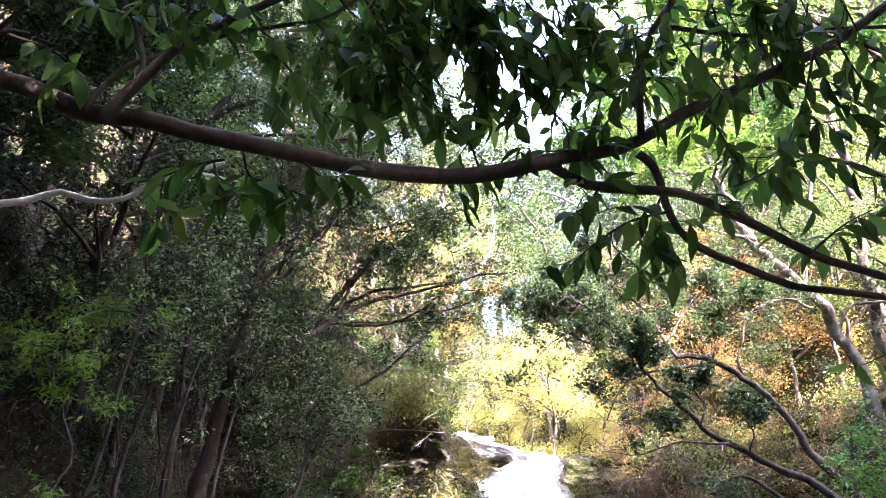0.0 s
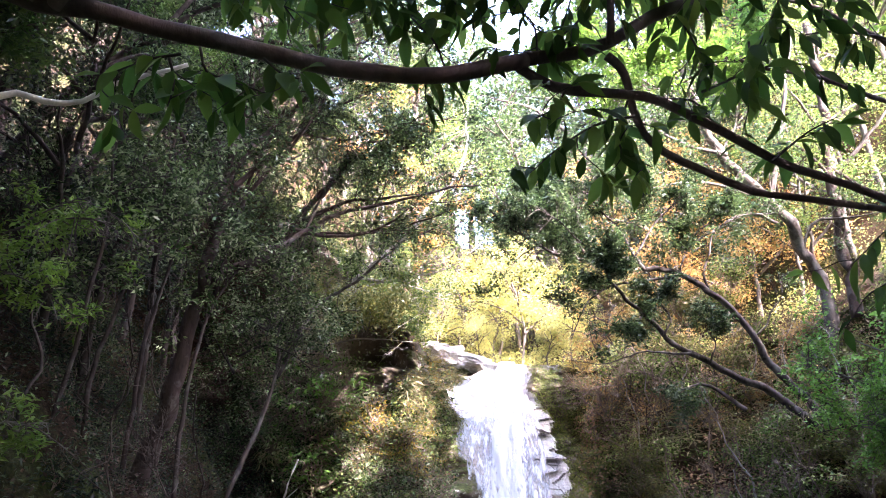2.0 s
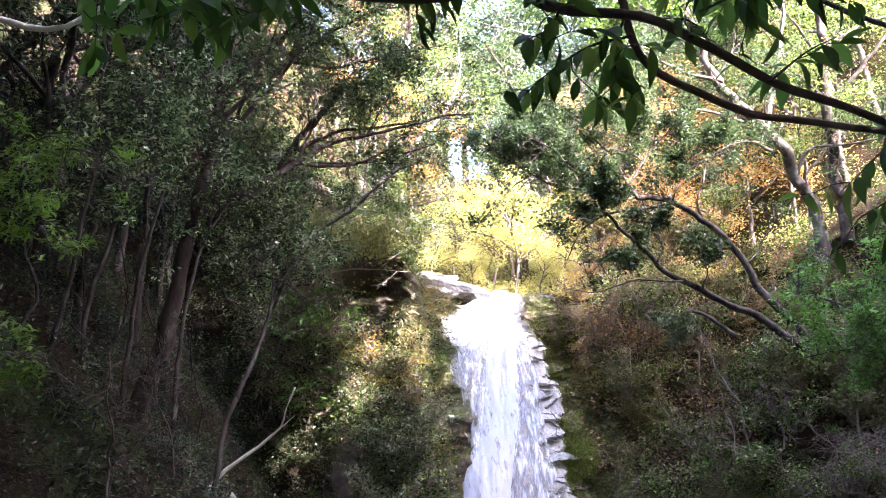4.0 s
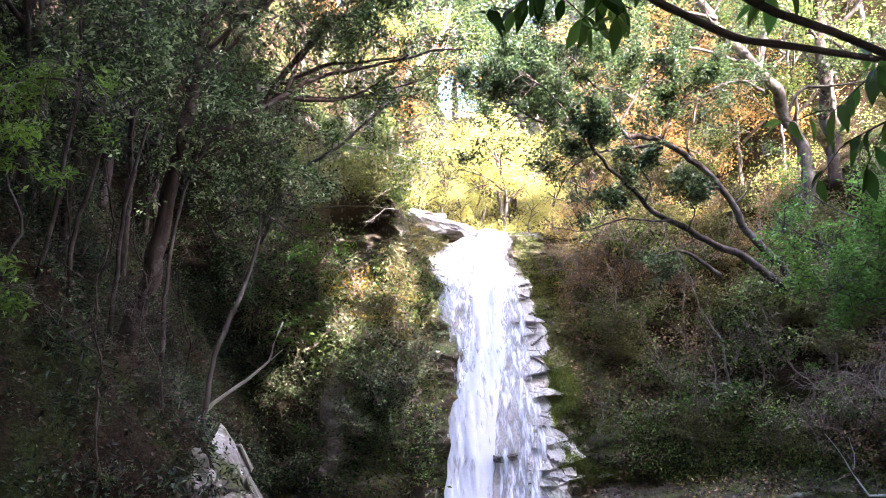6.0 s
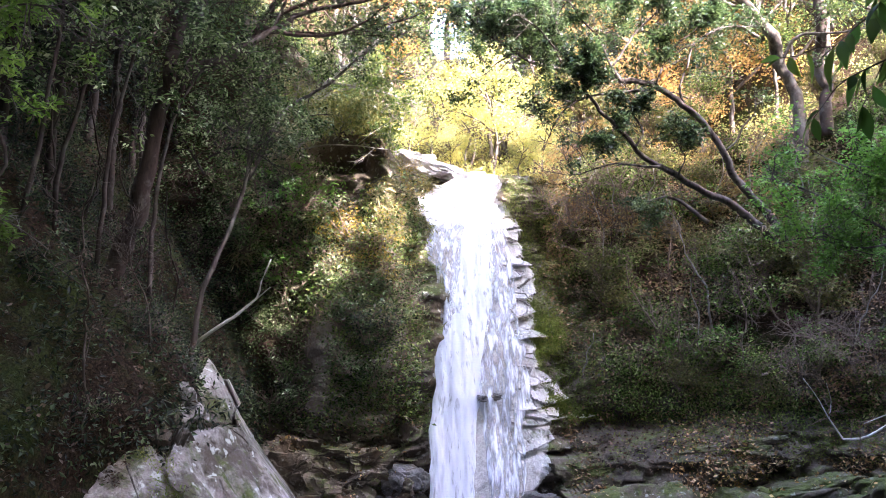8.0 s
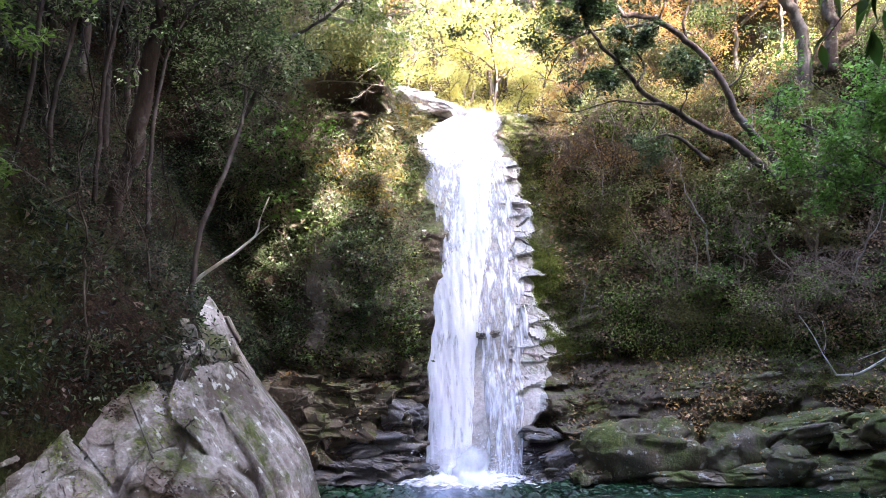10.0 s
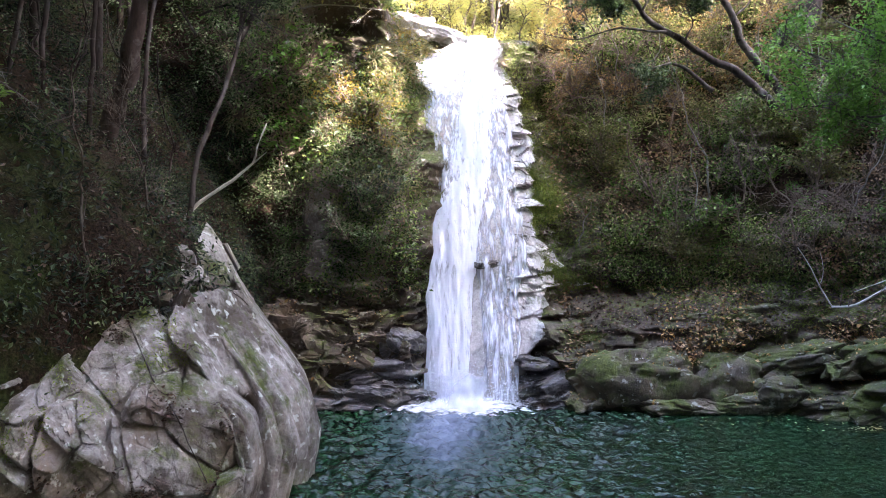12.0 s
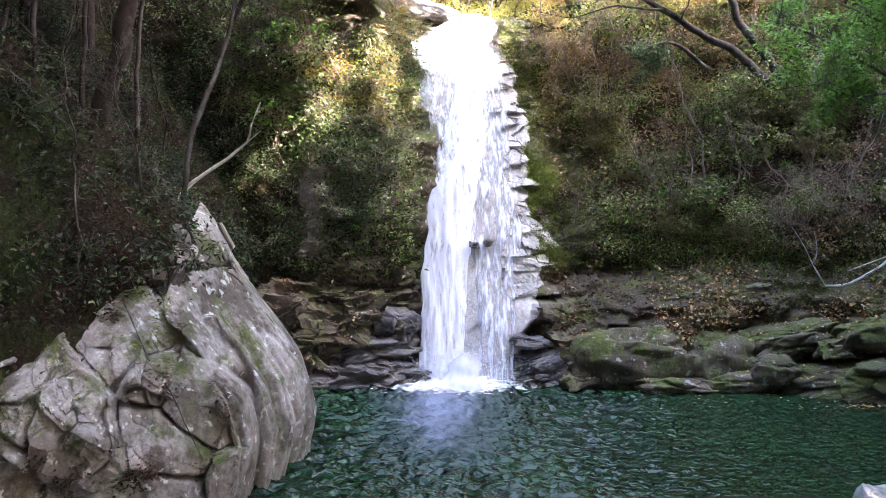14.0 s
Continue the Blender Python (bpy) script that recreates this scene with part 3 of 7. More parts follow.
stream("main_stream", (0.0, 2.0, 3.5, 5.0, 7.0, 8.2, 8.95), (-0.42, -0.36, -0.25, 0.08, 0.38, 0.55, 0.66), (0.66, 0.62, 0.72, 1.15, 1.30, 1.28, 1.22), 0.10, FALLS_DENSE, 1.0)
stream("side_veil", (0.0, 1.5, 3.0, 5.0, 6.5, 7.8), (0.95, 0.84, 0.74, 0.85, 1.1, 1.3), (1.68, 1.72, 1.76, 1.75, 1.62, 1.5), 0.06, FALLS_THIN, 5.0)
stream("upper_veil", (4.3, 5.2, 6.0, 7.0, 7.9, 8.5), (0.0, -0.08, -0.25, -0.45, -0.45, 0.2), (0.4, 0.4, 0.5, 0.5, 0.6, 0.7), 0.05, FALLS_THIN, 12.0)

# churned foam where the fall meets the pool
u, v = np.meshgrid(np.linspace(0, 1, 60), np.linspace(0, 2 * np.pi, 120), indexing="ij")
u, v = u.ravel(), v.ravel()
edge = 1 + 0.22 * fbm(np.stack([np.cos(v) * 2, np.sin(v) * 2, 0 * v], 1), 4)
fp = np.stack([0.4 + 2.4 * u * edge * np.cos(v), 16.6 + 1.7 * u * edge * np.sin(v), 0 * u], 1)
fp[:, 2] = 0.05 + (1 - u) ** 2 * (0.10 + 0.10 * np.abs(fbm(fp * 5, 4))) + 0.012 * fbm(fp * 6, 3)
keep(build("foam", fp, grid_faces(60, 120), FOAM), waterfall)
# drifting mist round the foot of the fall
u, v = np.meshgrid(np.linspace(0, 1, 70), np.linspace(0, 1, 50), indexing="ij")
u, v = u.ravel(), v.ravel()
mx_ = np.stack([-1.15 + 3.3 * u, 16.55 - 0.55 * np.sin(np.pi * u) + 0.35 * v, 0.02 + 2.3 * v], 1)
mx_[:, 1] += 0.12 * fbm(mx_ * 1.4, 3)
keep(build("mist", mx_, grid_faces(70, 50), MIST), waterfall)["label"] = "thin white drifting spray"
g = np.random.default_rng(8)
drops = []
for cx, n in ((0.15, 3200), (1.25, 1300)):
    c = np.stack([cx + g.normal(size=n) * 0.38, 16.95 + g.normal(size=n) * 0.22, np.abs(g.normal(size=n)) * 0.36], 1)
    drops.append(c)
c = np.vstack(drops)
v, f = leaves(c, 0.035, 0.022, g, 0.0)
tagged(keep(build("spray", v, f, SPRAY, False), waterfall), kind="stuff")


# ---- plants ----
def leaf_cloud(name, anchors, spread, per, length, width, mat, g, droop=0.2):
    pts = np.repeat(anchors, per, 0)
    pts = pts + g.normal(size=pts.shape) * spread
    v, f = leaves(pts, length, width, g, droop)
    return build(name, v, f, mat, False)


def sprout(path, r0, count, length, g, lift=0.3, start=0.3, spread=1.0):
    """Side shoots along a limb: list of (path, radius)."""
    out = []
    path = np.asarray(path)
    for k in range(count):
        i = int((start + (1 - start) * g.random()) * (len(path) - 1))
        i = min(max(i, 0), len(path) - 2)
        d = path[i + 1] - path[i]
        d = d / (np.linalg.norm(d) + 1e-9)
        side = g.normal(size=3) * spread + d * 0.9 + (0, 0, lift)
        side /= np.linalg.norm(side)
        L = length * g.uniform(0.5, 1.2)
        pts = [path[i]]
        for s in range(3):
            side = side + g.normal(size=3) * 0.28 + (0, 0, 0.08 * lift)
            side /= np.linalg.norm(side)
            pts.append(pts[-1] + side * L / 3)
        out.append((spline(pts, max(L / 9, 0.06)), r0 * g.uniform(0.25, 0.45)))
    return out


def tree(name, label, limbs, bark, leafmat, seed, shoots=8, shoot_len=1.6, twigs=5, per=5, leaf=(0.075, 0.034),
         spread=0.13, lift=0.3, start=0.35, category="tree", sides=9, bare=False, knots=0.12, crook=0.0):
    """limbs: list of (points, base radius, end radius); the first is the trunk."""
    g = np.random.default_rng(seed)
    root = tagged(new(name), label, category)
    root.location = limbs[0][0][0]
    fine, anchors = [], []
    for k, (pts, r0, r1, *more) in enumerate(limbs):
        path = spline(pts, 0.15)
        path[1:] += (np.stack([fbm(path[1:] * 1.3 + 7 * j + seed, 3) for j in range(3)], 1)) * max(min(1.1 * r0, 0.16), crook) * smooth(0, 0.2, np.linspace(0, 1, len(path) - 1))[:, None]
        v, f, c = tube(path, [r0, r1], sides, knots)
        keep(build("trunk" if k == 0 else "limb", v, [f, c], bark), root)
        length = np.linalg.norm(np.diff(path, axis=0), axis=1).sum()
        n = max(2, int((more[0] if more else shoots) * length / 3)) if shoots else 0
        for sp, sr in sprout(path, max(r1, r0 * 0.3), n, shoot_len, g, lift, more[1] if len(more) > 1 else start if k == 0 else 0.15):
            fine.append(tube(sp, [max(sr, 0.008), 0.004], 5))
            anchors.append(sp[len(sp) // 2:])
            for tp, tr in sprout(sp, sr, twigs, shoot_len * 0.45, g, lift * 0.5, 0.25):
                fine.append(tube(tp, [max(tr * 0.7, 0.005), 0.003], 4))
                anchors.append(tp[2:])
    if fine:
        v, f = join(fine)
        tagged(keep(build("twig", v, f, TWIG if bare and bark not in (STEM, BARK_SHADE) else bark), root), kind="stuff")
    if not bare:
        a = np.vstack(anchors)
        # foliage stands in tufts, with gaps between them
        size = np.linalg.norm(a.max(0) - a.min(0))
        a = a[vnoise(a * (11.0 / size + 0.75) + seed * 1.7) + 0.5 * vnoise(a * 3.1 + seed) > -0.02]
        tagged(keep(leaf_cloud("crown", a, np.array((1.25, 1.25, 0.75)) * spread, int(per * 1.3 + 0.5), leaf[0] * 1.22, leaf[1] * 1.22, leafmat, g), root), kind="stuff")
    return root


def shrub(name, label, at, size, leafmat, seed, count=2500, leaf=(0.06, 0.028), category="shrub", lean=(0, -0.3)):
    """A leafy bush with stems; at is its foot, size its half width, half depth and height."""
    g = np.random.default_rng(seed)
    root = tagged(new(name), label, category)
    root.location = at
    a = Vector(at)
    stems, anchors = [], []
    for k in range(11):
        tip = np.array(at) + (g.normal() * size[0] * 0.55 + lean[0], g.normal() * size[1] * 0.5 + lean[1], size[2] * g.uniform(0.5, 1.0))
        mid = (np.array(at) + tip) / 2 + g.normal(size=3) * 0.12 * size[2]
        sp = spline([np.array(at) + g.normal(size=3) * (0.06, 0.06, 0), mid, tip], 0.12)
        stems.append(tube(sp, [0.018, 0.006], 5))
        for tp, tr in sprout(sp, 0.02, 6, max(size) * 0.55, g, 0.1, 0.35):
            stems.append(tube(tp, [0.006, 0.003], 4))
            anchors.append(tp[1:])
    v, f = join(stems)
    tagged(keep(build("stem", v, f, TWIG), root), kind="stuff")
    a = np.vstack(anchors)
    tagged(keep(leaf_cloud("foliage", a[vnoise(a * 2.6 + seed) > -0.1], np.array((0.15, 0.15, 0.035)), max(1, int(1.5 * count) // len(a)), leaf[0] * 1.1, leaf[1] * 1.1, leafmat, g), root), kind="stuff")
    return root


# ---- the pale rock outcrop beside the pool ----
def outcrop_edge(z):
    return np.interp(z, (-1.2, 0, 0.7, 1.3, 1.75, 2.3, 2.9, 3.7, 4.4), (-2.15, -2.0, -1.9, -2.06, -2.37, -2.78, -3.16, -3.58, -4.1))


def outcrop_top(d):
    """Height of the rock's upper edge, by the distance from its pool side."""
    rugged = 0.30 * smooth(0.5, 0.9, d) * (vnoise(np.stack([d * 2.1, 0 * d + 3.3, 0 * d], 1)) if np.ndim(d) == 1 else 0)
    return rugged + np.interp(d, (0, 0.10, 0.22, 0.36, 0.5, 0.7, 1.3, 1.8, 2.4, 3.2, 5.6), (3.45, 3.8, 3.6, 3.35, 3.15, 3.05, 3.5, 3.3, 2.85, 2.35, 1.6))


def jointed(x, z, along, across, seed):
    """Slabs between joints that dip down towards the pool: relief of each slab and the distance to its edge."""
    q = np.stack([x * 0.9, z * 0.9, 0 * x + seed], 1)
    c = (0.64 * x + 0.77 * z + 0.15 * fbm(q, 3)) / across
    c = c + 0.33 * np.sin(c * 1.9 + seed)
    row = np.floor(c)
    draw = TABLE[(row.astype(np.int64) * 131 + int(seed) * 977) & 4095]
    a = (0.77 * x - 0.64 * z + 0.22 * fbm(q + 31, 3) + 0.35 * (c - row) * across * np.sign(draw - 0.5)) / (along * (0.7 + 0.7 * draw)) + 9 * draw
    col = np.floor(a)
    ident = TABLE[(row.astype(np.int64) * 131 + col.astype(np.int64) * 733 + int(seed) * 57) & 4095]
    fr, fa = c - row, a - col
    edge = np.minimum(np.minimum(fr, 1 - fr) * across, np.minimum(fa, 1 - fa) * along)
    relief = (ident - 0.5) + (0.25 + 0.6 * TABLE[(ident * 4095).astype(np.int64)]) * (0.5 - fr) + np.sin(ident * 911) * 0.9 * (fa - 0.5)
    return relief, edge, ident


def outcrop_point(d, z):
    x = outcrop_edge(z) - d
    y = 12.3 - 2.4 * smooth(4.4, 0.8, z) * (1 - np.exp(-d / 0.33)) - 0.55 * d + 0.25 * smooth(2.6, 4.4, z) * z
    p = np.stack([x, y, z], 1)
    blocks = np.maximum(smooth(0.42, 0.62, d + 0.12 * fbm(p * 1.5, 2)), smooth(1.9, 2.6, z))
    bent = p + 0.05 * np.stack([fbm(p * 1.2, 3), fbm(p * 1.2 + 11, 3), fbm(p * 1.2 + 23, 3)], 1)
    u, v = 0.5 * bent[:, 0] - 0.87 * bent[:, 2], 0.87 * bent[:, 0] + 0.5 * bent[:, 2]
    d1, d2, ident, tip = cells(np.stack([u * 0.95, v * 1.75, 0 * u + 0.5], 1), 5)
    big, gap = 0.7 * (ident - 0.5) + 1.1 * tip, 0.35 * (d2 - d1)
    e1, e2, ident2, tip2 = cells(np.stack([u * 2.3, v * 4.0, 0 * u + 0.5], 1), 8)
    mid, gap2 = 0.8 * (ident2 - 0.5) + 1.2 * tip2, 0.18 * (e2 - e1)
    fine, _, _ = jointed(x, z, 0.20, 0.09, 14)
    broken = np.clip(0.7 + 1.2 * vnoise(p * 1.1 + 5), 0.35, 1.3) * np.where(ident > 0.35, 1.0, 0.25)
    hard = np.clip(0.62 + 0.9 * vnoise(p * 0.8 + 60), 0.15, 1.0)
    out = 0.27 * big - 0.15 * hard * smooth(0.035, 0.0, gap) + (0.18 * mid - 0.06 * smooth(0.022, 0.0, gap2)) * broken + 0.035 * fine * broken
    out = out * (0.10 + 0.90 * blocks) * (0.4 + 0.6 * smooth(3.9, 2.6, z)) + 0.16 * smooth(0.4, 0.6, d) * smooth(1.8, 1.0, d)
    band = d * 6.2 + 1.0 * fbm(p * (0.5, 0.5, 0.35), 3) + 0.22 * z
    groove = np.abs(band - np.floor(band) - 0.5) * 2
    rib = band * 2.7
    rib = np.abs(rib - np.floor(rib) - 0.5) * 2
    ribs = (0.20 * (1 - groove ** 3) + 0.06 * (1 - rib ** 3)) * (1 - blocks)
    out -= 0.30 * np.exp(-((d - 0.42 - 0.06 * vnoise(p * 1.4)) / 0.05) ** 2) * smooth(2.3, 1.6, z)
    out += 0.07 * fbm(p * 1.1, 2) + 0.03 * (1 - np.abs(fbm(p * (2.6, 2.6, 2.2) + 9, 3))) * blocks + 0.016 * fbm(p * 8, 3)
    p[:, 1] -= out * 0.9 + ribs * 0.6
    p[:, 0] += out * 0.15 + ribs * 0.55 - 0.06 * (1 - blocks)
    return p


dd = np.concatenate([0.7 * np.linspace(0, 1, 110) ** 1.5, np.arange(0.715, 4.0, 0.017), np.arange(4.0, 5.6, 0.04)])
zz = np.arange(-1.2, 4.4, 0.019)
D, V = np.meshgrid(dd, np.linspace(0, 1, len(zz)), indexing="ij")
p = outcrop_point(D.ravel(), (-1.2 + (outcrop_top(D.ravel()).reshape(D.shape) + 1.2) * np.minimum(V / 0.93, 1)).ravel())
p[:, 1] += 14 * np.maximum(V.ravel() - 0.93, 0)
p[:, 2] -= 7 * np.maximum(V.ravel() - 0.935, 0)
back = p[:len(zz)] + (-0.35, 1.6, 0)
back2 = back + (-3.2, 0.8, 0)
outcrop = tagged(new("rock_outcrop"), "pale grey cracked rock outcrop rising from the pool", "rock")
outcrop.location = (-3.2, 10.0, -1.2)
cut = 88
flank = np.vstack([back2, back, p[:cut * len(zz)]])
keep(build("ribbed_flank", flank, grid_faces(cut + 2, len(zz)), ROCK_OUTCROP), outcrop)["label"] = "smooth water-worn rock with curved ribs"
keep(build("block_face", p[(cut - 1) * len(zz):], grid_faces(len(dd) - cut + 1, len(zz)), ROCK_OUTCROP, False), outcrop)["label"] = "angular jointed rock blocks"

# ---- trees ----
tree("evergreen_tree", "dark evergreen tree leaning over the pool", [
    ([(-5.45, 12.8, 4.67), (-5.17, 12.78, 5.37), (-4.91, 12.75, 6.42), (-4.71, 12.72, 7.72), (-4.54, 12.7, 8.37), (-4.37, 12.68, 9.3), (-4.21, 12.65, 10.26), (-4.01, 12.62, 11.38), (-3.85, 12.6, 12.68)], 0.17, 0.05),
    ([(-4.49, 12.7, 8.31), (-3.88, 13.26, 8.9), (-3.5, 13.82, 9.47), (-3.21, 14.38, 10.15), (-2.64, 14.94, 11.2), (-1.79, 15.5, 12.34)], 0.10, 0.03),
    ([(-3.13, 14, 9.98), (-2.37, 14.67, 10.57), (-1.55, 15.33, 10.98), (-0.65, 16, 11.39)], 0.045, 0.015),
    ([(-3.22, 13.6, 9.62), (-2.64, 14.07, 9.65), (-1.91, 14.53, 9.91), (-1.06, 15, 10.68)], 0.045, 0.015),
    ([(-4.38, 12.7, 9.31), (-4.64, 12.3, 10.17), (-5, 11.9, 10.99), (-5.53, 11.5, 11.78)], 0.07, 0.02),
    ([(-4.19, 12.6, 10.24), (-3.59, 12.9, 11.31), (-2.76, 13.2, 12.36), (-1.76, 13.5, 13.34)], 0.06, 0.02),
    ([(-4.42, 12.6, 9.39), (-3.81, 12.73, 10.05), (-3.18, 12.87, 10.95), (-2.52, 13, 12.11)], 0.05, 0.02),
    ([(-3.98, 13.2, 8.74), (-3.01, 13.72, 9.62), (-2.48, 14.24, 10.17), (-1.42, 14.76, 10.66), (-0.47, 15.28, 11.12), (0.32, 15.8, 11.4)], 0.06, 0.016, 5),
    ([(-3.24, 13.8, 9.6), (-2.59, 14.3, 9.81), (-1.88, 14.8, 10.02), (-1.24, 15.3, 10.32), (-0.3, 15.8, 10.89)], 0.035, 0.012, 6),
    ([(-3.03, 13.8, 9.65), (-2.71, 14.23, 10.78), (-2.11, 14.65, 11.86), (-1.45, 15.08, 12.26), (-0.86, 15.5, 12.75)], 0.035, 0.010, 8),
    ([(-2.81, 14.2, 10.52), (-2.32, 14.53, 11.42), (-1.67, 14.87, 11.82), (-0.98, 15.2, 12.11)], 0.025, 0.008, 8),
    ([(-4.28, 12.7, 8.11), (-3.9, 12.92, 10.2), (-3.6, 13.15, 11.36), (-3.28, 13.37, 12.6), (-3.15, 13.6, 13.95)], 0.045, 0.014, 8),
    ([(-4.14, 12.7, 10.04), (-3.15, 13.47, 11.55), (-1.96, 14.23, 12.85), (-0.34, 15, 13.82)], 0.05, 0.012, 13),
    ([(-4.54, 12.6, 10.56), (-3.91, 13.27, 12.46), (-2.87, 13.93, 14.06), (-1.4, 14.6, 15.34)], 0.05, 0.012, 13),
    ([(-3.13, 13.4, 11.51), (-2.37, 14, 11.69), (-1.3, 14.6, 12.24), (-0.13, 15.2, 12.8)], 0.03, 0.010, 13),
], BARK_RED, FOREST_LEAF, 21, shoots=9, shoot_len=1.4, twigs=6, per=5, leaf=(0.075, 0.034), spread=0.06, start=0.55)

tree("evergreen_tree", "slender grey evergreen tree on the bank", [
    ([(-4.32, 13.6, 3.3)] + [(-4.22, 13.6, 4.13), (-4.18, 13.78, 4.94), (-3.73, 13.96, 6), (-3.52, 14.14, 6.98), (-3.47, 14.32, 8.42), (-3.21, 14.5, 9.83)], 0.052, 0.02),
    ([(-3.56, 14.3, 7.01), (-3.13, 14.84, 8.15), (-2.93, 15.38, 8.79), (-2.26, 15.92, 9.43), (-1.51, 16.46, 10.38), (-0.7, 17, 11.04)], 0.05, 0.015),
    ([(-4.21, 14.1, 7.38), (-3.71, 14.03, 7.56), (-3.18, 13.97, 7.32), (-2.76, 13.9, 6.99)], 0.022, 0.007, 9, 0.1),
    ([(-4.37, 14.2, 7.73), (-3.96, 14.13, 8.23), (-3.43, 14.07, 8.41), (-2.9, 14, 8.27)], 0.022, 0.007, 9, 0.1),
    ([(-4.24, 14, 7.04), (-4.57, 13.87, 7.64), (-4.74, 13.73, 8.02), (-4.61, 13.6, 8.49)], 0.022, 0.007, 9, 0.1),
    ([(-4.16, 14.3, 8.18), (-3.71, 14.4, 7.87), (-3.2, 14.5, 7.89), (-2.69, 14.6, 7.58)], 0.020, 0.007, 9, 0.1),
], BARK_LIMB, BLUEGREEN, 22, shoots=9, shoot_len=1.1, twigs=6, per=6, leaf=(0.07, 0.033), spread=0.06, start=0.55)

tree("evergreen_tree", "pale-limbed evergreen leaning out beside the fall", [
    ([(-4.43, 19.3, 8.15), (-4.05, 19.2, 9.45), (-3.36, 19.1, 9.94), (-2.7, 19, 10.53), (-1.74, 18.9, 11.37), (-1.06, 18.8, 11.98)], 0.09, 0.03),
    ([(-3.57, 19.15, 8.95), (-3.05, 18.97, 9.38), (-2.61, 18.78, 9.46), (-2.04, 18.6, 9.31)], 0.06, 0.015, 2),
    ([(-2.7, 19, 10.53), (-1.66, 19, 10.29), (-0.55, 19, 9.96)], 0.035, 0.012),
    ([(-1.74, 18.9, 11.37), (-0.79, 19.27, 12.64), (-0.03, 19.63, 14.06), (0.17, 20, 15.93)], 0.06, 0.02),
    ([(-2.21, 18.95, 11.03), (-2.18, 18.77, 12.46), (-2.44, 18.58, 13.91), (-2.69, 18.4, 15.39)], 0.05, 0.02),
    ([(-4.09, 19.2, 9.06), (-3.76, 19.2, 9.78), (-2.99, 19.2, 10.19), (-1.99, 19.2, 10.46), (-0.7, 19.2, 10.71), (0.32, 19.2, 11.28)], 0.045, 0.012, 10),
    ([(-3.6, 19.2, 9.04), (-2.69, 19.13, 9.79), (-1.56, 19.07, 9.95), (-0.43, 19, 9.96)], 0.035, 0.010, 8),
    ([(-3.6, 19.2, 8.87), (-2.65, 18.9, 8.93), (-1.33, 18.6, 8.72)], 0.022, 0.008, 0.1),
], BARK_PALE, LIME, 23, shoots=10, shoot_len=1.2, twigs=7, per=6, leaf=(0.075, 0.036), spread=0.09, start=0.4)

for k, pts in enumerate((
        [(-5, 11.5, 4.69), (-5, 11.56, 5.52), (-4.97, 11.62, 6.72), (-4.76, 11.68, 8.07), (-4.49, 11.74, 9.3), (-4.2, 11.8, 10.5)],
        [(-5.28, 10.8, 5.26), (-5.3, 10.85, 6.38), (-5.01, 10.9, 7.71), (-4.69, 10.95, 8.95), (-4.53, 11, 10.44)],
        [(-5.38, 10.2, 4.61), (-5.38, 10.15, 5.77), (-5.14, 10.1, 6.97), (-4.99, 10.05, 8.3), (-5, 10, 10.04)],
        [(-4.41, 12, 4.72), (-4.46, 12.2, 5.42), (-4.5, 12.4, 6.25), (-4.35, 12.6, 7.61), (-3.97, 12.8, 8.54), (-3.46, 13, 9.11)])):
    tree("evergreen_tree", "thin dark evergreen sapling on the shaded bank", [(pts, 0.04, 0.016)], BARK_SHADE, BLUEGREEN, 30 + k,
         shoots=9, shoot_len=1.4, twigs=6, per=6, leaf=(0.08, 0.038), start=0.55, spread=0.07)

tree("evergreen_tree", "large dark evergreen spreading over the shaded bank", [
    ([(-7.4, 10.8, 3.4), (-7.2, 10.9, 6.0), (-6.7, 11.0, 8.2), (-6.4, 11.1, 10.5)], 0.20, 0.09),
    ([(-7.41, 11.1, 9.73), (-6.75, 11.45, 11.41), (-5.43, 11.8, 12.77), (-3.91, 12.15, 13.99), (-1.98, 12.5, 15.28)], 0.08, 0.02),
    ([(-7.7, 11.1, 11.03), (-6.91, 11.4, 13.62), (-5.64, 11.7, 15.62), (-4.51, 12, 17.58)], 0.07, 0.02),
    ([(-5.73, 11.6, 12.4), (-4.01, 12.07, 12.73), (-2.39, 12.53, 12.81), (-1.35, 13, 13.47)], 0.05, 0.015),
    ([(-7.7, 11.1, 11.03), (-7.99, 11.2, 13.54), (-8.35, 11.3, 16.71)], 0.07, 0.02),
    ([(-5.24, 11.6, 12.67), (-3.75, 12.07, 15.19), (-1.77, 12.53, 16.7), (-0.3, 13, 18.07)], 0.05, 0.015)],
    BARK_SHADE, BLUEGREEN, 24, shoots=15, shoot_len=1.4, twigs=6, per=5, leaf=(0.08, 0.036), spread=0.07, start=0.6)

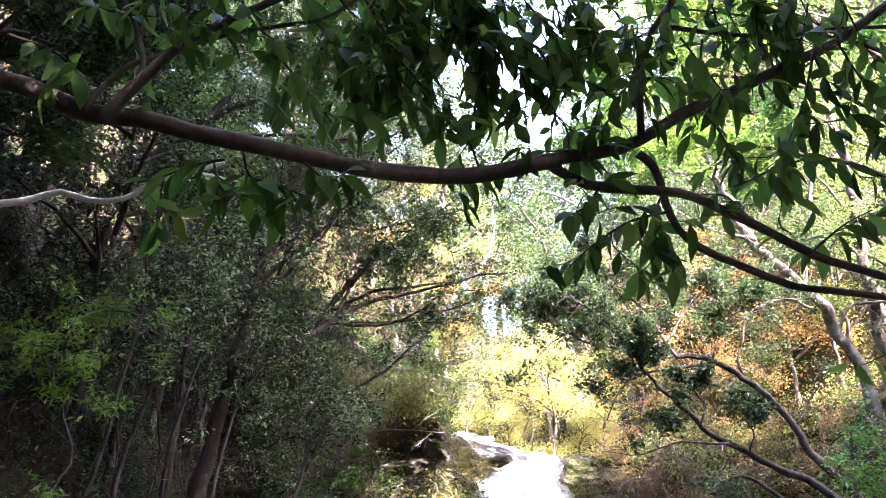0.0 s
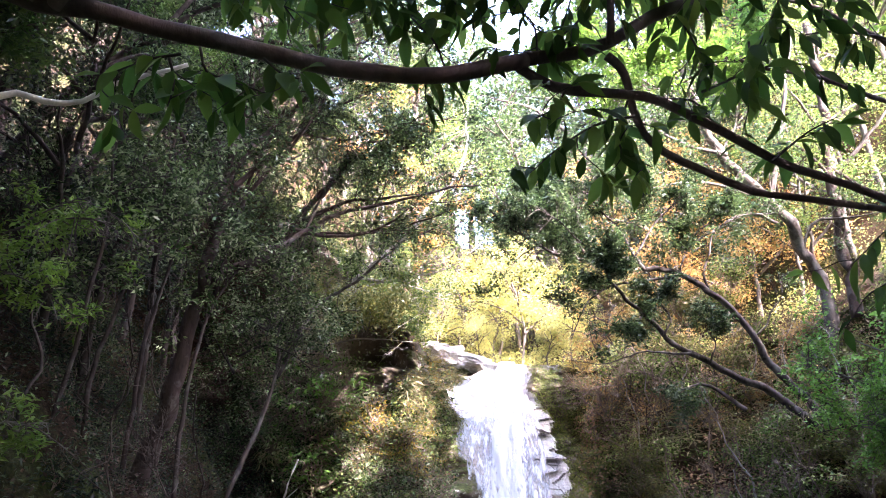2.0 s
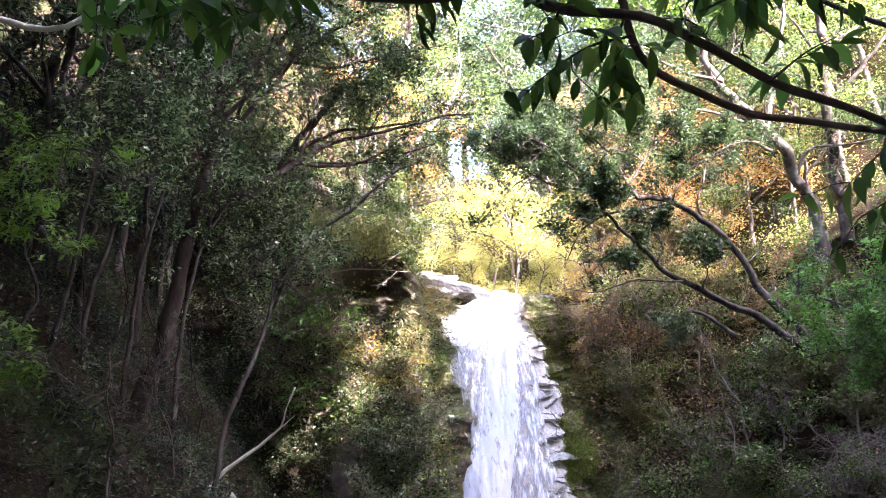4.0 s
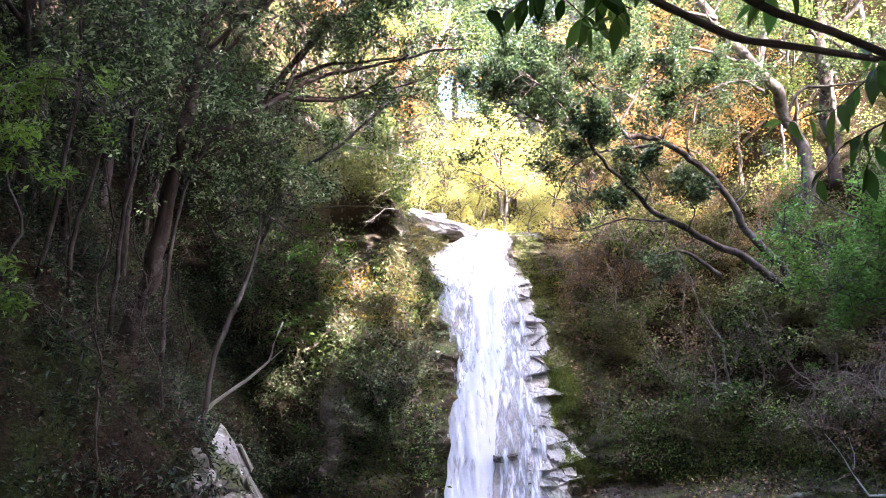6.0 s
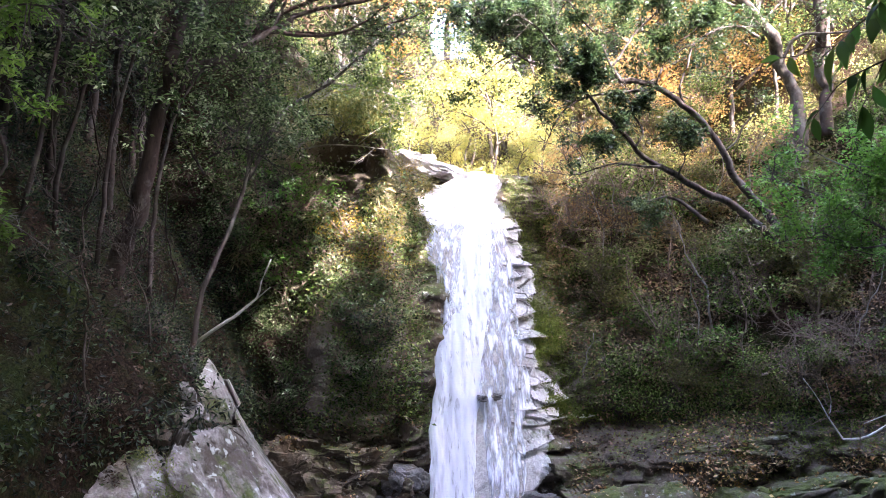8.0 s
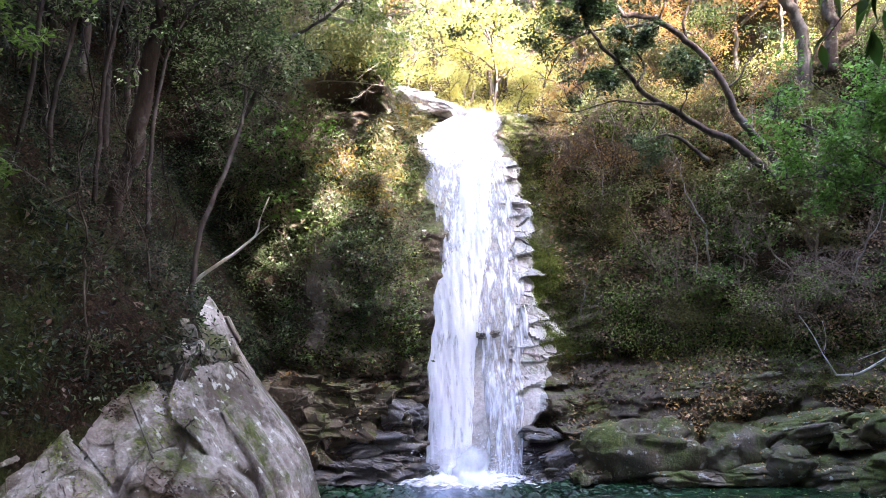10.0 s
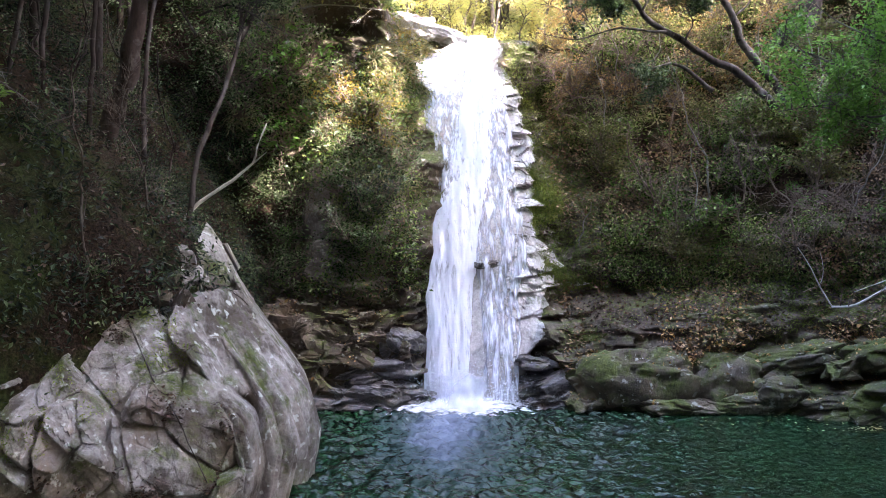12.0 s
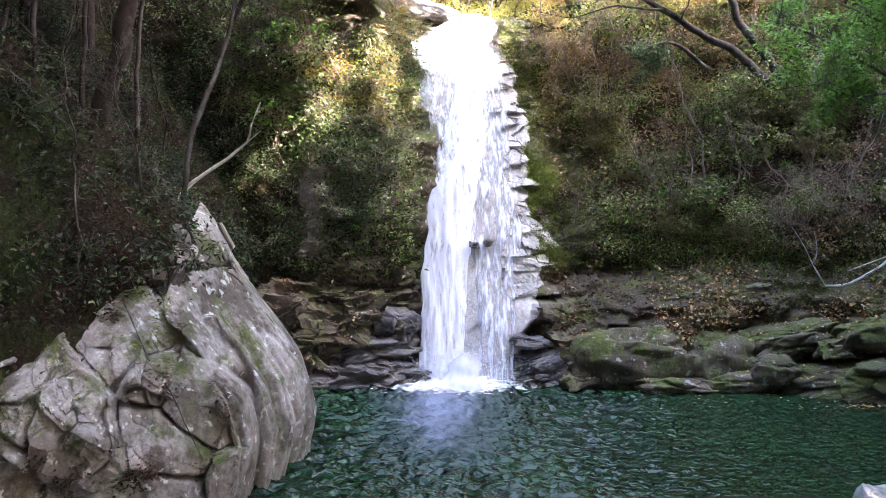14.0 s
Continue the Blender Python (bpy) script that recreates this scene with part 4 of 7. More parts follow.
tree("spreading_tree", "spreading tree with crooked grey limbs on the slope", [
    ([(8.36, 19, 5.92), (7.62, 18.78, 6.51), (6.63, 18.56, 7.32), (6.15, 18.34, 7.6), (5.38, 18.12, 7.88), (4.91, 17.9, 8.06), (4.29, 17.68, 8.39), (3.85, 17.46, 8.87), (3.48, 17.24, 9.19), (3.13, 17.02, 9.65), (2.87, 16.8, 9.84)], 0.115, 0.028, 4, 0.7),
    ([(8.21, 19.1, 6.48), (7.56, 19.04, 7.44), (7.07, 18.98, 8.07), (6.74, 18.92, 8.65), (6.32, 18.85, 9.21), (5.81, 18.79, 9.78), (5.06, 18.73, 10.19), (4.28, 18.67, 10.35), (4.06, 18.61, 10.67), (3.31, 18.55, 10.64), (2.65, 18.48, 10.67), (1.74, 18.42, 11.01), (1.14, 18.36, 11.41), (0.46, 18.3, 12)], 0.11, 0.022, 7, 0.7),
    ([(6.03, 18.2, 6.82), (5.22, 18, 7.33), (4.81, 17.8, 7.24), (4.39, 17.6, 7.13)], 0.055, 0.012, 3, 0.5),
    ([(5, 18.5, 10.11), (4.46, 18.4, 9.99), (3.95, 18.3, 9.92), (3.16, 18.2, 9.74), (2.55, 18.1, 9.73)], 0.045, 0.01, 6, 0.5),
    ([(3.16, 18.2, 9.74), (2.77, 18.1, 9.42), (2.54, 18, 9.12), (2.33, 17.9, 8.68)], 0.026, 0.008, 6, 0.4),
    ([(4.82, 17.6, 7.99), (4.37, 17.5, 7.98), (3.64, 17.4, 7.98), (2.9, 17.3, 7.76), (2.2, 17.2, 7.83)], 0.028, 0.007, 3, 0.5),
    ([(3.82, 17.3, 8.83), (3.53, 17.2, 8.52), (3.2, 17.1, 8.44), (2.79, 17, 8.14)], 0.022, 0.006, 5, 0.4),
    ([(4.25, 17.5, 8.35), (4.44, 17.58, 8.8), (4.22, 17.65, 9.36), (4.18, 17.73, 9.93), (3.91, 17.8, 10.45)], 0.03, 0.008, 4, 0.5),
    ([(4.06, 18.6, 10.67), (3.85, 18.65, 11.29), (3.55, 18.7, 11.77), (3.17, 18.75, 12.26), (2.93, 18.8, 12.9)], 0.034, 0.01, 16, 0.3),
    ([(2.67, 18.6, 10.71), (2.26, 18.67, 11.21), (2.09, 18.73, 11.84), (2.2, 18.8, 12.46)], 0.026, 0.008, 16, 0.3),
    ([(5.81, 18.8, 9.78), (5.77, 18.92, 10.3), (6.06, 19.04, 10.85), (6.28, 19.16, 11.4), (7.04, 19.28, 11.94), (7.82, 19.4, 12.05)], 0.034, 0.01, 5, 0.4),
    ([(6.3, 18.8, 9.2), (5.8, 18.63, 9), (5.4, 18.47, 9.03), (5.13, 18.3, 8.78)], 0.024, 0.007, 4, 0.4),
    ([(6.74, 18.9, 8.65), (7.26, 19, 9.13), (7.56, 19.1, 9.72), (7.59, 19.2, 10.34)], 0.028, 0.009, 5, 0.4),
    ([(5.29, 17.8, 7.8), (5.42, 17.83, 8.31), (5.27, 17.87, 8.65), (5.44, 17.9, 8.99)], 0.024, 0.007, 6, 0.4),
    ([(2.9, 17, 9.91), (2.66, 17.53, 11.01), (2.47, 18.07, 12.4), (2.11, 18.6, 13.75)], 0.03, 0.01, 16, 0.3),
    ([(1.74, 18.4, 11), (1.26, 18.33, 10.75), (0.97, 18.27, 10.38), (0.69, 18.2, 10.22)], 0.02, 0.006, 7, 0.3),
    ([(4.06, 18.6, 10.67), (4.59, 18.53, 11.36), (5.18, 18.47, 12.05), (5.65, 18.4, 12.9)], 0.03, 0.008, 11, 0.2),
    ([(5.06, 18.7, 10.18), (5.54, 18.6, 11.07), (6.28, 18.5, 11.88), (6.89, 18.4, 12.85)], 0.03, 0.008, 11, 0.2),
    ([(3.12, 17, 9.64), (2.71, 17.2, 10.46), (2.14, 17.4, 11.25), (1.4, 17.6, 11.93)], 0.03, 0.008, 11, 0.2),
    ([(2.88, 18.4, 10.65), (2.58, 18.33, 11.35), (2.81, 18.27, 12.05), (3.4, 18.2, 12.88)], 0.03, 0.008, 11, 0.2),
], BARK_LIMB, FOREST_LEAF, 41, shoots=7, shoot_len=0.9, twigs=8, per=9, leaf=(0.085, 0.04), spread=0.075, lift=0.7, crook=0.07)

tree("tall_tree", "tall grey-barked tree with mossy trunk on the slope", [
    ([(9.49, 20.9, 8.53), (9.36, 20.7, 10.09), (8.79, 20.5, 11.96), (8.29, 20.3, 12.77), (7.66, 20.1, 13.53), (7.18, 19.9, 14.03), (6.52, 19.7, 15.5), (6, 19.5, 17.09)], 0.19, 0.09),
    ([(8.29, 20.3, 12.77), (8.74, 20.4, 14.14), (9.28, 20.5, 15.88), (9.93, 20.6, 18.42)], 0.09, 0.03),
    ([(8.29, 20.3, 12.77), (6.68, 19.93, 13.19), (5.23, 19.57, 13), (4.11, 19.2, 12.51)], 0.05, 0.015),
    ([(8.51, 20.4, 12.09), (7.55, 20.13, 12.33), (6.52, 19.87, 11.78), (5.53, 19.6, 11.17)], 0.05, 0.012),
    ([(7.18, 19.9, 14.03), (5.89, 19.93, 14.49), (4.75, 19.97, 15.39), (3.28, 20, 16.32)], 0.06, 0.02),
    ([(8.97, 20.6, 11.44), (9.42, 20.4, 12.14), (10.53, 20.2, 12.18), (11.33, 20, 12.22)], 0.05, 0.02),
], BARK, FOREST_LEAF, 42, shoots=5, shoot_len=1.5, twigs=6, per=7, leaf=(0.095, 0.048))

tree("red_pine", "red-barked pine trunk on the upper slope", [
    ([(10.02, 20.5, 9.48), (10.11, 20.5, 12.03), (10.17, 20.5, 14.14), (10.33, 20.5, 16.19), (10.4, 20.5, 18.69)], 0.17, 0.10),
    ([(10.15, 20.5, 13.47), (9.32, 20.25, 14.37), (8.34, 20, 14.6)], 0.05, 0.02),
    ([(10.12, 20.5, 13.8), (10.96, 20.25, 12.99), (11.69, 20, 12.68)], 0.05, 0.02),
], BARK_RED, LIME, 43, shoots=5, shoot_len=1.4, per=4, leaf=(0.085, 0.04))


def sample_tree(name, label, at, height, mat, seed, bark=BARK, leaf=(0.10, 0.055), per=8, width=0.42, shoots=4, twigs=4, spread=0.22):
    """A whole tree of its kind, to be repeated on the slopes."""
    g = np.random.default_rng(seed)
    a = np.array(at, float)
    trunk = [a, a + (0.15, 0.1, 0.35 * height), a + (g.normal() * 0.3, g.normal() * 0.3, 0.7 * height), a + (g.normal() * 0.5, g.normal() * 0.5, height)]
    limbs = [(trunk, 0.013 * height, 0.025)]
    path = spline(trunk, 0.2)
    for k in range(8):
        i = int(len(path) * (0.3 + 0.6 * k / 8))
        t = k * 2.4 + g.normal() * 0.4
        reach = height * width * g.uniform(0.6, 1.0) * (1.1 - 0.5 * k / 8)
        e = path[i] + (math.cos(t) * reach, math.sin(t) * reach, reach * g.uniform(0.3, 0.8))
        limbs.append(([path[i], (path[i] + e) / 2 + (0, 0, 0.1 * reach), e], 0.008 * height, 0.015))
    return tree(name, label, limbs, bark, mat, seed, shoots=shoots, shoot_len=height * 0.16, twigs=twigs, per=per, leaf=leaf, spread=spread, sides=6)


def far_at(x, y):
    return (x, y, float(far_z(np.array([x]), np.array([y]))[0]) - 0.15)


def bank_at(x, y):
    return (x, y, float(ground_z(np.array([float(x)]), np.array([float(y)]))[0]) - 0.1)


kinds = [
    sample_tree("autumn_tree", "sunlit yellow autumn tree above the fall", far_at(1.6, 26), 4.5, YELLOW, 51),
    sample_tree("autumn_tree", "golden-orange autumn tree on the hillside", far_at(6.8, 25), 6.5, GOLD, 52),
    sample_tree("evergreen_tree", "sunlit green hillside tree", far_at(-4.5, 27), 8.0, LIME, 53),
    sample_tree("evergreen_tree", "dark evergreen hillside tree", far_at(3.4, 28), 7.5, FOREST_LEAF, 54),
    sample_tree("autumn_tree", "orange autumn tree on the hillside", far_at(-2.2, 29), 7.0, ORANGE, 55),
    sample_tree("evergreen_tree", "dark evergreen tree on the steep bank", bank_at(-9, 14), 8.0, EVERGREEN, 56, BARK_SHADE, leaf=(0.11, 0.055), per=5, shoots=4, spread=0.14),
    # Never in view: its oversized leaves are there to stop the sun.
    sample_tree("forest_tree", "tall dark unseen tree behind the viewing ledge, added to block sunlight", bank_at(8.5, -4.6), 22.0, EVERGREEN, 57, leaf=(0.75, 0.50), per=5, shoots=2, twigs=2, spread=0.7),
]
g = np.random.default_rng(77)


def repeat(k, at, scale=1.0):
    return copy_thing(kinds[k], Matrix.Translation(at) @ Matrix.Rotation(g.uniform(0, 6.28), 4, "Z") @ Matrix.Scale(scale, 4))


for k, x, y, s in ((0, -1.2, 25.5, 0.6), (0, 3.2, 25, 0.55), (2, 2.2, 31, 1.1), (2, -1.8, 29, 1.1), (0, 0.9, 27, 0.7), (0, -0.2, 28.5, 0.9), (0, 3.0, 27.0, 0.8), (0, 0.2, 25.2, 0.45), (0, 2.4, 24.4, 0.4), (0, 1.0, 29.8, 1.1), (0, 4.2, 28.4, 0.9), (0, -1.0, 27.0, 0.7), (2, 3.6, 29.5, 0.9), (3, 1.9, 29.5, 1.0), (1, 9.5, 26, 1.1), (1, 5.4, 28, 1.1),
                   (1, 8.0, 24.4, 0.7), (1, 12, 29, 1.2), (2, 8.5, 30, 1.2), (5, -8, 30, 1.5), (3, -2.5, 33, 1.9), (5, -12, 28, 1.5), (4, -3.6, 27.5, 1.1), (3, 6, 34, 1.9),
                   (3, 1.6, 36, 1.7), (3, 4.6, 30, 1.2), (3, 12, 34, 2.2), (2, 9.5, 28, 1.7), (3, 14, 26.5, 1.7), (3, 17, 31, 1.9), (1, 19, 27, 1.6), (2, 22, 34, 2.2),
                   (5, -16, 36, 2.0), (5, -9, 40, 2.2), (3, -3, 42, 2.2), (3, 9, 42, 2.3), (3, 15, 42, 2.2), (3, 3, 46, 2.4), (5, -20, 44, 2.2), (3, 24, 46, 2.4),
                   (3, 20, 38, 2.2), (3, 10.4, 27.4, 1.2), (3, 8.6, 26.4, 0.9), (3, 12.6, 26.8, 1.2), (5, -4.6, 23.5, 0.9), (5, -4.5, 28, 1.5), (1, 6.0, 23.6, 0.6), (1, 4.2, 24.0, 0.5), (1, 10.5, 24.6, 0.8), (1, 7.2, 27, 1.0), (5, -7, 23, 1.2), (5, -3.2, 24.6, 0.6), (2, -2.6, 26.5, 0.8), (2, 13.5, 25.6, 0.9), (2, 17, 24, 1.5),
                   (5, -6, 21.6, 1.2), (5, -9.5, 24, 1.5), (5, -12, 22, 1.4), (5, -8, 26, 1.4), (5, -14, 26, 1.7), (5, -6.2, 25, 1.2), (3, 2.6, 33, 1.5), (3, -1, 38, 2.1), (3, 7, 50, 2.4), (2, -14, 50, 2.6), (2, 14, 54, 2.8), (2, 28, 56, 2.8), (2, -28, 54, 2.8), (2, 0, 58, 2.8)):
    repeat(k, far_at(x, y), s)
for x, y, s in ((11.4, 22.6, 1.1), (13.2, 23.6, 1.2), (12.4, 24.6, 1.1), (10.4, 23.4, 0.8), (14.6, 24.4, 1.3)):
    copy_thing(kinds[2], Matrix.Translation(far_at(x, y)) @ Matrix.Rotation(x * 3, 4, "Z") @ Matrix.Scale(s, 4))
# The last four, left of the view, are added to cut sky light.
for x, y, s in ((-7.5, 9.5, 0.9), (-7, 16.5, 1.0), (-6.8, 20.5, 1.2), (-7.6, 19.2, 0.9), (-7.0, 18.4, 0.7), (-8, 17.6, 1.1), (-6.0, 10.6, 0.75), (-6.3, 12.5, 0.8), (-8.5, 11.5, 1.1), (-9.5, 7.5, 1.2), (-13, 7, 1.5), (-10.5, 15.5, 1.3), (-11, 10, 1.1), (-12, 17, 1.3), (-9, 19, 1.1), (-14, 13, 1.4), (-8, 6, 1.0), (-11, 4, 1.2), (-6.8, 7.0, 0.95), (-6.2, 4.6, 1.0), (-8.2, 2.6, 1.2), (-7.6, 8.4, 1.1)):
    repeat(5, bank_at(x, y), s)
# Right-bank trees outside the view, added for shade on the slope.
for x, y, s in ((14, 11, 0.9), (16, 17, 0.7), (14, 5, 1.1), (19, 12, 1.4), (18, 20, 0.7)):
    repeat(3 if s > 1.05 else 2, bank_at(x, y), s)

# Out of view behind and to the right, added to keep sun off the gorge.
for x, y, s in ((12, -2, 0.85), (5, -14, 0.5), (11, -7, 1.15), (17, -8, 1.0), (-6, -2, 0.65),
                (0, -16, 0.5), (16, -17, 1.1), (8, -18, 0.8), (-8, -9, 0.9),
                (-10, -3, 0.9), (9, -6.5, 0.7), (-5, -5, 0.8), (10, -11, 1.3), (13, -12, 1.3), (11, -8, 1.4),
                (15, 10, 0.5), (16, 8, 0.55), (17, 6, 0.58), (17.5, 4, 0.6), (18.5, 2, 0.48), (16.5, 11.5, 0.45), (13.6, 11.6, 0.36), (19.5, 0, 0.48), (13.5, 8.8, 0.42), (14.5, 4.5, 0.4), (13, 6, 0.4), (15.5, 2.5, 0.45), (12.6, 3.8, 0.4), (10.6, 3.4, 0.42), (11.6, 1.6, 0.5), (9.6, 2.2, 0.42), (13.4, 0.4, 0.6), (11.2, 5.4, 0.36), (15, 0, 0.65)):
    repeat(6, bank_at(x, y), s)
# More unseen trees on the right bank, added against sun on the pool.
for x, y, s in ((11.8, 9.3, 1.1), (13.2, 10.4, 1.1), (15, 6, 1.2), (16.5, 4, 1.2), (17, 10, 1.3), (12.5, 7.2, 1.0), (11.6, 12.4, 0.8), (11.4, 14.2, 0.55)):
    repeat(5, bank_at(x, y), s)

# ---- shrubs on the wall ----
bush = [
    shrub("shrub", "dark green leafy shrub on the rock wall", (5.2, float(wall_y(np.array([5.2]), np.array([4.2]))[0]) + 0.2, 4.2), (0.9, 0.6, 1.1), SLOPE_GREEN, 61, 2000, (0.085, 0.040)),
    shrub("shrub", "dull green shrub hanging on the slope", (4.0, float(wall_y(np.array([4.0]), np.array([5.6]))[0]) + 0.2, 5.6), (0.8, 0.6, 0.9), BROWN_GREEN, 62, 2000, (0.085, 0.040)),
    shrub("shrub", "yellow-green autumn shrub above the rock wall", (-1.9, float(wall_y(np.array([-1.9]), np.array([6.3]))[0]) + 0.2, 6.3), (0.9, 0.6, 1.0), RUSSET, 63, 1500),
    shrub("shrub", "russet-yellow autumn shrub on the rock buttress", (-2.0, float(wall_y(np.array([-2.0]), np.array([5.9]))[0]) + 0.1, 5.9), (0.7, 0.5, 0.8), RUSSET, 64, 1500, (0.07, 0.04)),
    shrub("shrub", "bright green broad-leaved shrub on the leaf-strewn slope", (5.6, float(wall_y(np.array([5.6]), np.array([3.6]))[0]) + 0.1, 3.6), (0.8, 0.5, 0.7), MAPLE_GREEN, 65, 1300, (0.11, 0.045)),
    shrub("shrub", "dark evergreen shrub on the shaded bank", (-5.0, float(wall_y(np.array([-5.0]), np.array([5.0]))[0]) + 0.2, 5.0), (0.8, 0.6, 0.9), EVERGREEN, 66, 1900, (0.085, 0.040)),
    shrub("shrub", "blue-green glossy shrub on the rock wall", (-3.9, float(wall_y(np.array([-3.9]), np.array([6.2]))[0]) + 0.2, 6.2), (0.9, 0.6, 1.0), BLUEGREEN, 67, 1900, (0.085, 0.040)),
    shrub("shrub", "golden-brown autumn shrub on the slope", (3.4, float(wall_y(np.array([3.4]), np.array([7.6]))[0]) + 0.1, 7.6), (0.8, 0.5, 0.9), GOLD, 68, 1300, (0.075, 0.042)),
]


def plant(k, x, z, s=1.0, turn=0.0):
    y = float(wall_point(np.array([float(x)]), np.array([float(z)]))[0, 1])
    return copy_thing(bush[k], Matrix.Translation((x, y + 0.1, z)) @ Matrix.Rotation(turn, 4, "Z") @ Matrix.Scale(s, 4))


for i in range(46):
    x, z = g.uniform(3.6, 13.0), g.uniform(2.6, 11.5)
    if z < 2.6 + 0.9 * (4.6 - x):
        continue
    plant(int(g.random() < 0.5), x, z, g.uniform(0.7, 1.25), g.uniform(-0.7, 0.7))
for i in range(11):
    plant(i % 2, g.uniform(4.2, 12.5), g.uniform(2.7, 3.6), g.uniform(0.55, 0.95), g.uniform(-0.7, 0.7))
for i in range(42):
    x, z = g.uniform(-6.5, -1.2), g.uniform(2.4, 10.5)
    if -3.6 < x < -1.9 and 2.2 < z < 4.8 or x > -2.0 - 0.1 * z and z > 7 or -3.9 < x < -1.3 and 6.9 < z < 9.6:
        continue
    plant(6 - int(g.random() < 0.2), x, z, g.uniform(0.6, 1.1), g.uniform(-0.7, 0.7))
for x, z, s in ((-3.9, 6.6, 0.7), (-3.0, 6.0, 0.6), (-2.2, 5.2, 0.6), (-1.3, 4.6, 0.6), (-1.6, 3.9, 0.6), (-1.0, 3.2, 0.5), (-1.9, 4.8, 0.7), (-1.2, 5.4, 0.5), (-1.7, 3.0, 0.5),
                (-3.6, 2.9, 0.7), (-3.4, 5.2, 0.7), (-2.6, 5.4, 0.6), (-3.9, 4.2, 0.7), (-1.1, 2.5, 0.4)):
    plant(6, x, z, s, x * 3)
for x, z, s in ((4.6, 4.4, 0.8), (5.0, 5.2, 0.7), (6.6, 4.0, 0.8), (7.4, 4.8, 0.9), (6.0, 5.8, 0.7), (8.4, 4.2, 0.8), (8.9, 5.6, 0.9), (7.0, 6.4, 0.8), (4.2, 3.4, 0.5), (9.6, 3.8, 0.7), (6.2, 3.0, 0.6), (-3.0, 4.9, 0.5), (-3.6, 3.4, 0.5)):
    plant(4, x, z, s, x * 2)
for x, z, s in ((-1.6, 6.0, 0.7), (-2.5, 5.7, 0.6), (-1.3, 5.5, 0.6)):
    plant(3, x, z, s)
for x, z, s in ( (-1.25, 7.6, 0.6), (-1.4, 7.0, 0.5), (-1.0, 7.2, 0.45), (-0.85, 8.0, 0.5), (-0.8, 8.8, 0.45), (-1.2, 9.0, 0.5), (-1.0, 8.4, 0.6), (-1.6, 9.2, 0.6), (2.8, 8.4, 0.5)):
    plant(2, x, z, s)
for i in range(42):
    x, y = (g.uniform(-9, -3.9), g.uniform(7, 17)) if i < 40 else (g.uniform(-6.6, -3.7), g.uniform(11.2, 15.5))
    low = 0.55 if x > -6.4 and y > 8.5 else 1.0
    copy_thing(bush[5 + int(g.random() < 0.15)], Matrix.Translation(bank_at(x, y)) @ Matrix.Rotation(g.uniform(0, 6), 4, "Z") @ Matrix.Scale(low * g.uniform(0.45, 0.9), 4))
for i in range(16):
    x, z = g.uniform(-5.2, -3.5), g.uniform(5.0, 9.2)
    ob = plant(6, x, z, g.uniform(0.8, 1.25), g.uniform(-0.7, 0.7))
    ob.location.y -= 0.35
for x, z, s in ((-1.3, 4.2, 0.8), (-1.7, 3.5, 0.8), (-0.95, 3.3, 0.65), (-1.2, 5.0, 0.8), (-2.0, 4.8, 0.7), (-1.5, 2.7, 0.7), (-3.3, 2.6, 0.9), (-3.7, 3.3, 1.0), (-3.0, 2.2, 0.7),
                (-3.9, 2.4, 0.9), (-3.5, 4.0, 0.9), (-2.4, 5.6, 0.8), (-3.1, 5.5, 0.9), (-4.2, 4.6, 1.1)):
    plant(6, x, z, s, x * 5)
for x, z, s in ((-2.05, 3.5, 0.8), (-1.7, 4.1, 0.9), (-2.2, 4.5, 0.8), (-1.5, 3.2, 0.7), (-3.5, 5.4, 1.2), (-3.1, 6.1, 1.2), (-3.7, 6.8, 1.3), (-3.2, 7.2, 1.1), (-4.0, 7.8, 1.3), (-3.5, 4.6, 1.0)):
    plant(4 if z > 5 else 6, x, z, s, x * 7).location.y -= 0.45
for i in range(26):
    plant(7, g.uniform(2.7, 9.0), g.uniform(6.4, 9.3), g.uniform(0.5, 0.95), g.uniform(-0.7, 0.7))

# ---- rocks ----
def boulder(name, label, at, size, mat, seed, facets=1.3, detail=5, turn=0.0, tilt=0.0, category="rock", worn=False):
    """An angular or worn boulder; at is its centre, size its half extents."""
    bm = bmesh.new()
    bmesh.ops.create_icosphere(bm, subdivisions=detail, radius=1.0)
    me = bpy.data.meshes.new(name)
    bm.to_mesh(me)
    bm.free()
    v = np.array([w.co[:] for w in me.vertices])
    c1, c2, ident, facet = cells(v * facets + seed * 3.7, seed)
    e1, e2, _, facet2 = cells(v * facets * 2.6 + seed * 1.7, seed + 1)
    r = 1 + 0.60 * facet - 0.16 * smooth(0.06, 0, c2 - c1) + 0.25 * (ident - 0.5) + 0.26 * facet2 - 0.05 * smooth(0.06, 0, e2 - e1) + 0.04 * fbm(v * 1.5 + seed, 4)
    if worn:
        r = 1 + 0.32 * facet - 0.05 * smooth(0.10, 0, c2 - c1) + 0.14 * (ident - 0.5) + 0.10 * facet2 + 0.10 * fbm(v * 1.6 + seed, 5, 0.55)
    v = np.sign(v) * np.abs(v) ** (0.8 if worn else 0.62) * r[:, None] * np.array(size)
    v += 0.015 * np.stack([fbm(v * 7 + seed, 3)] * 3, 1)
    me.vertices.foreach_set("co", v.astype(np.float32).ravel())
    me.polygons.foreach_set("use_smooth", np.full(len(me.polygons), worn or facets < 0.5))
    me.materials.append(mat)
    ob = tagged(new(name, me), label, category)
    ob.matrix_world = Matrix.Translation(at) @ Matrix.Rotation(turn, 4, "Z") @ Matrix.Rotation(tilt, 4, "Y")
    return ob


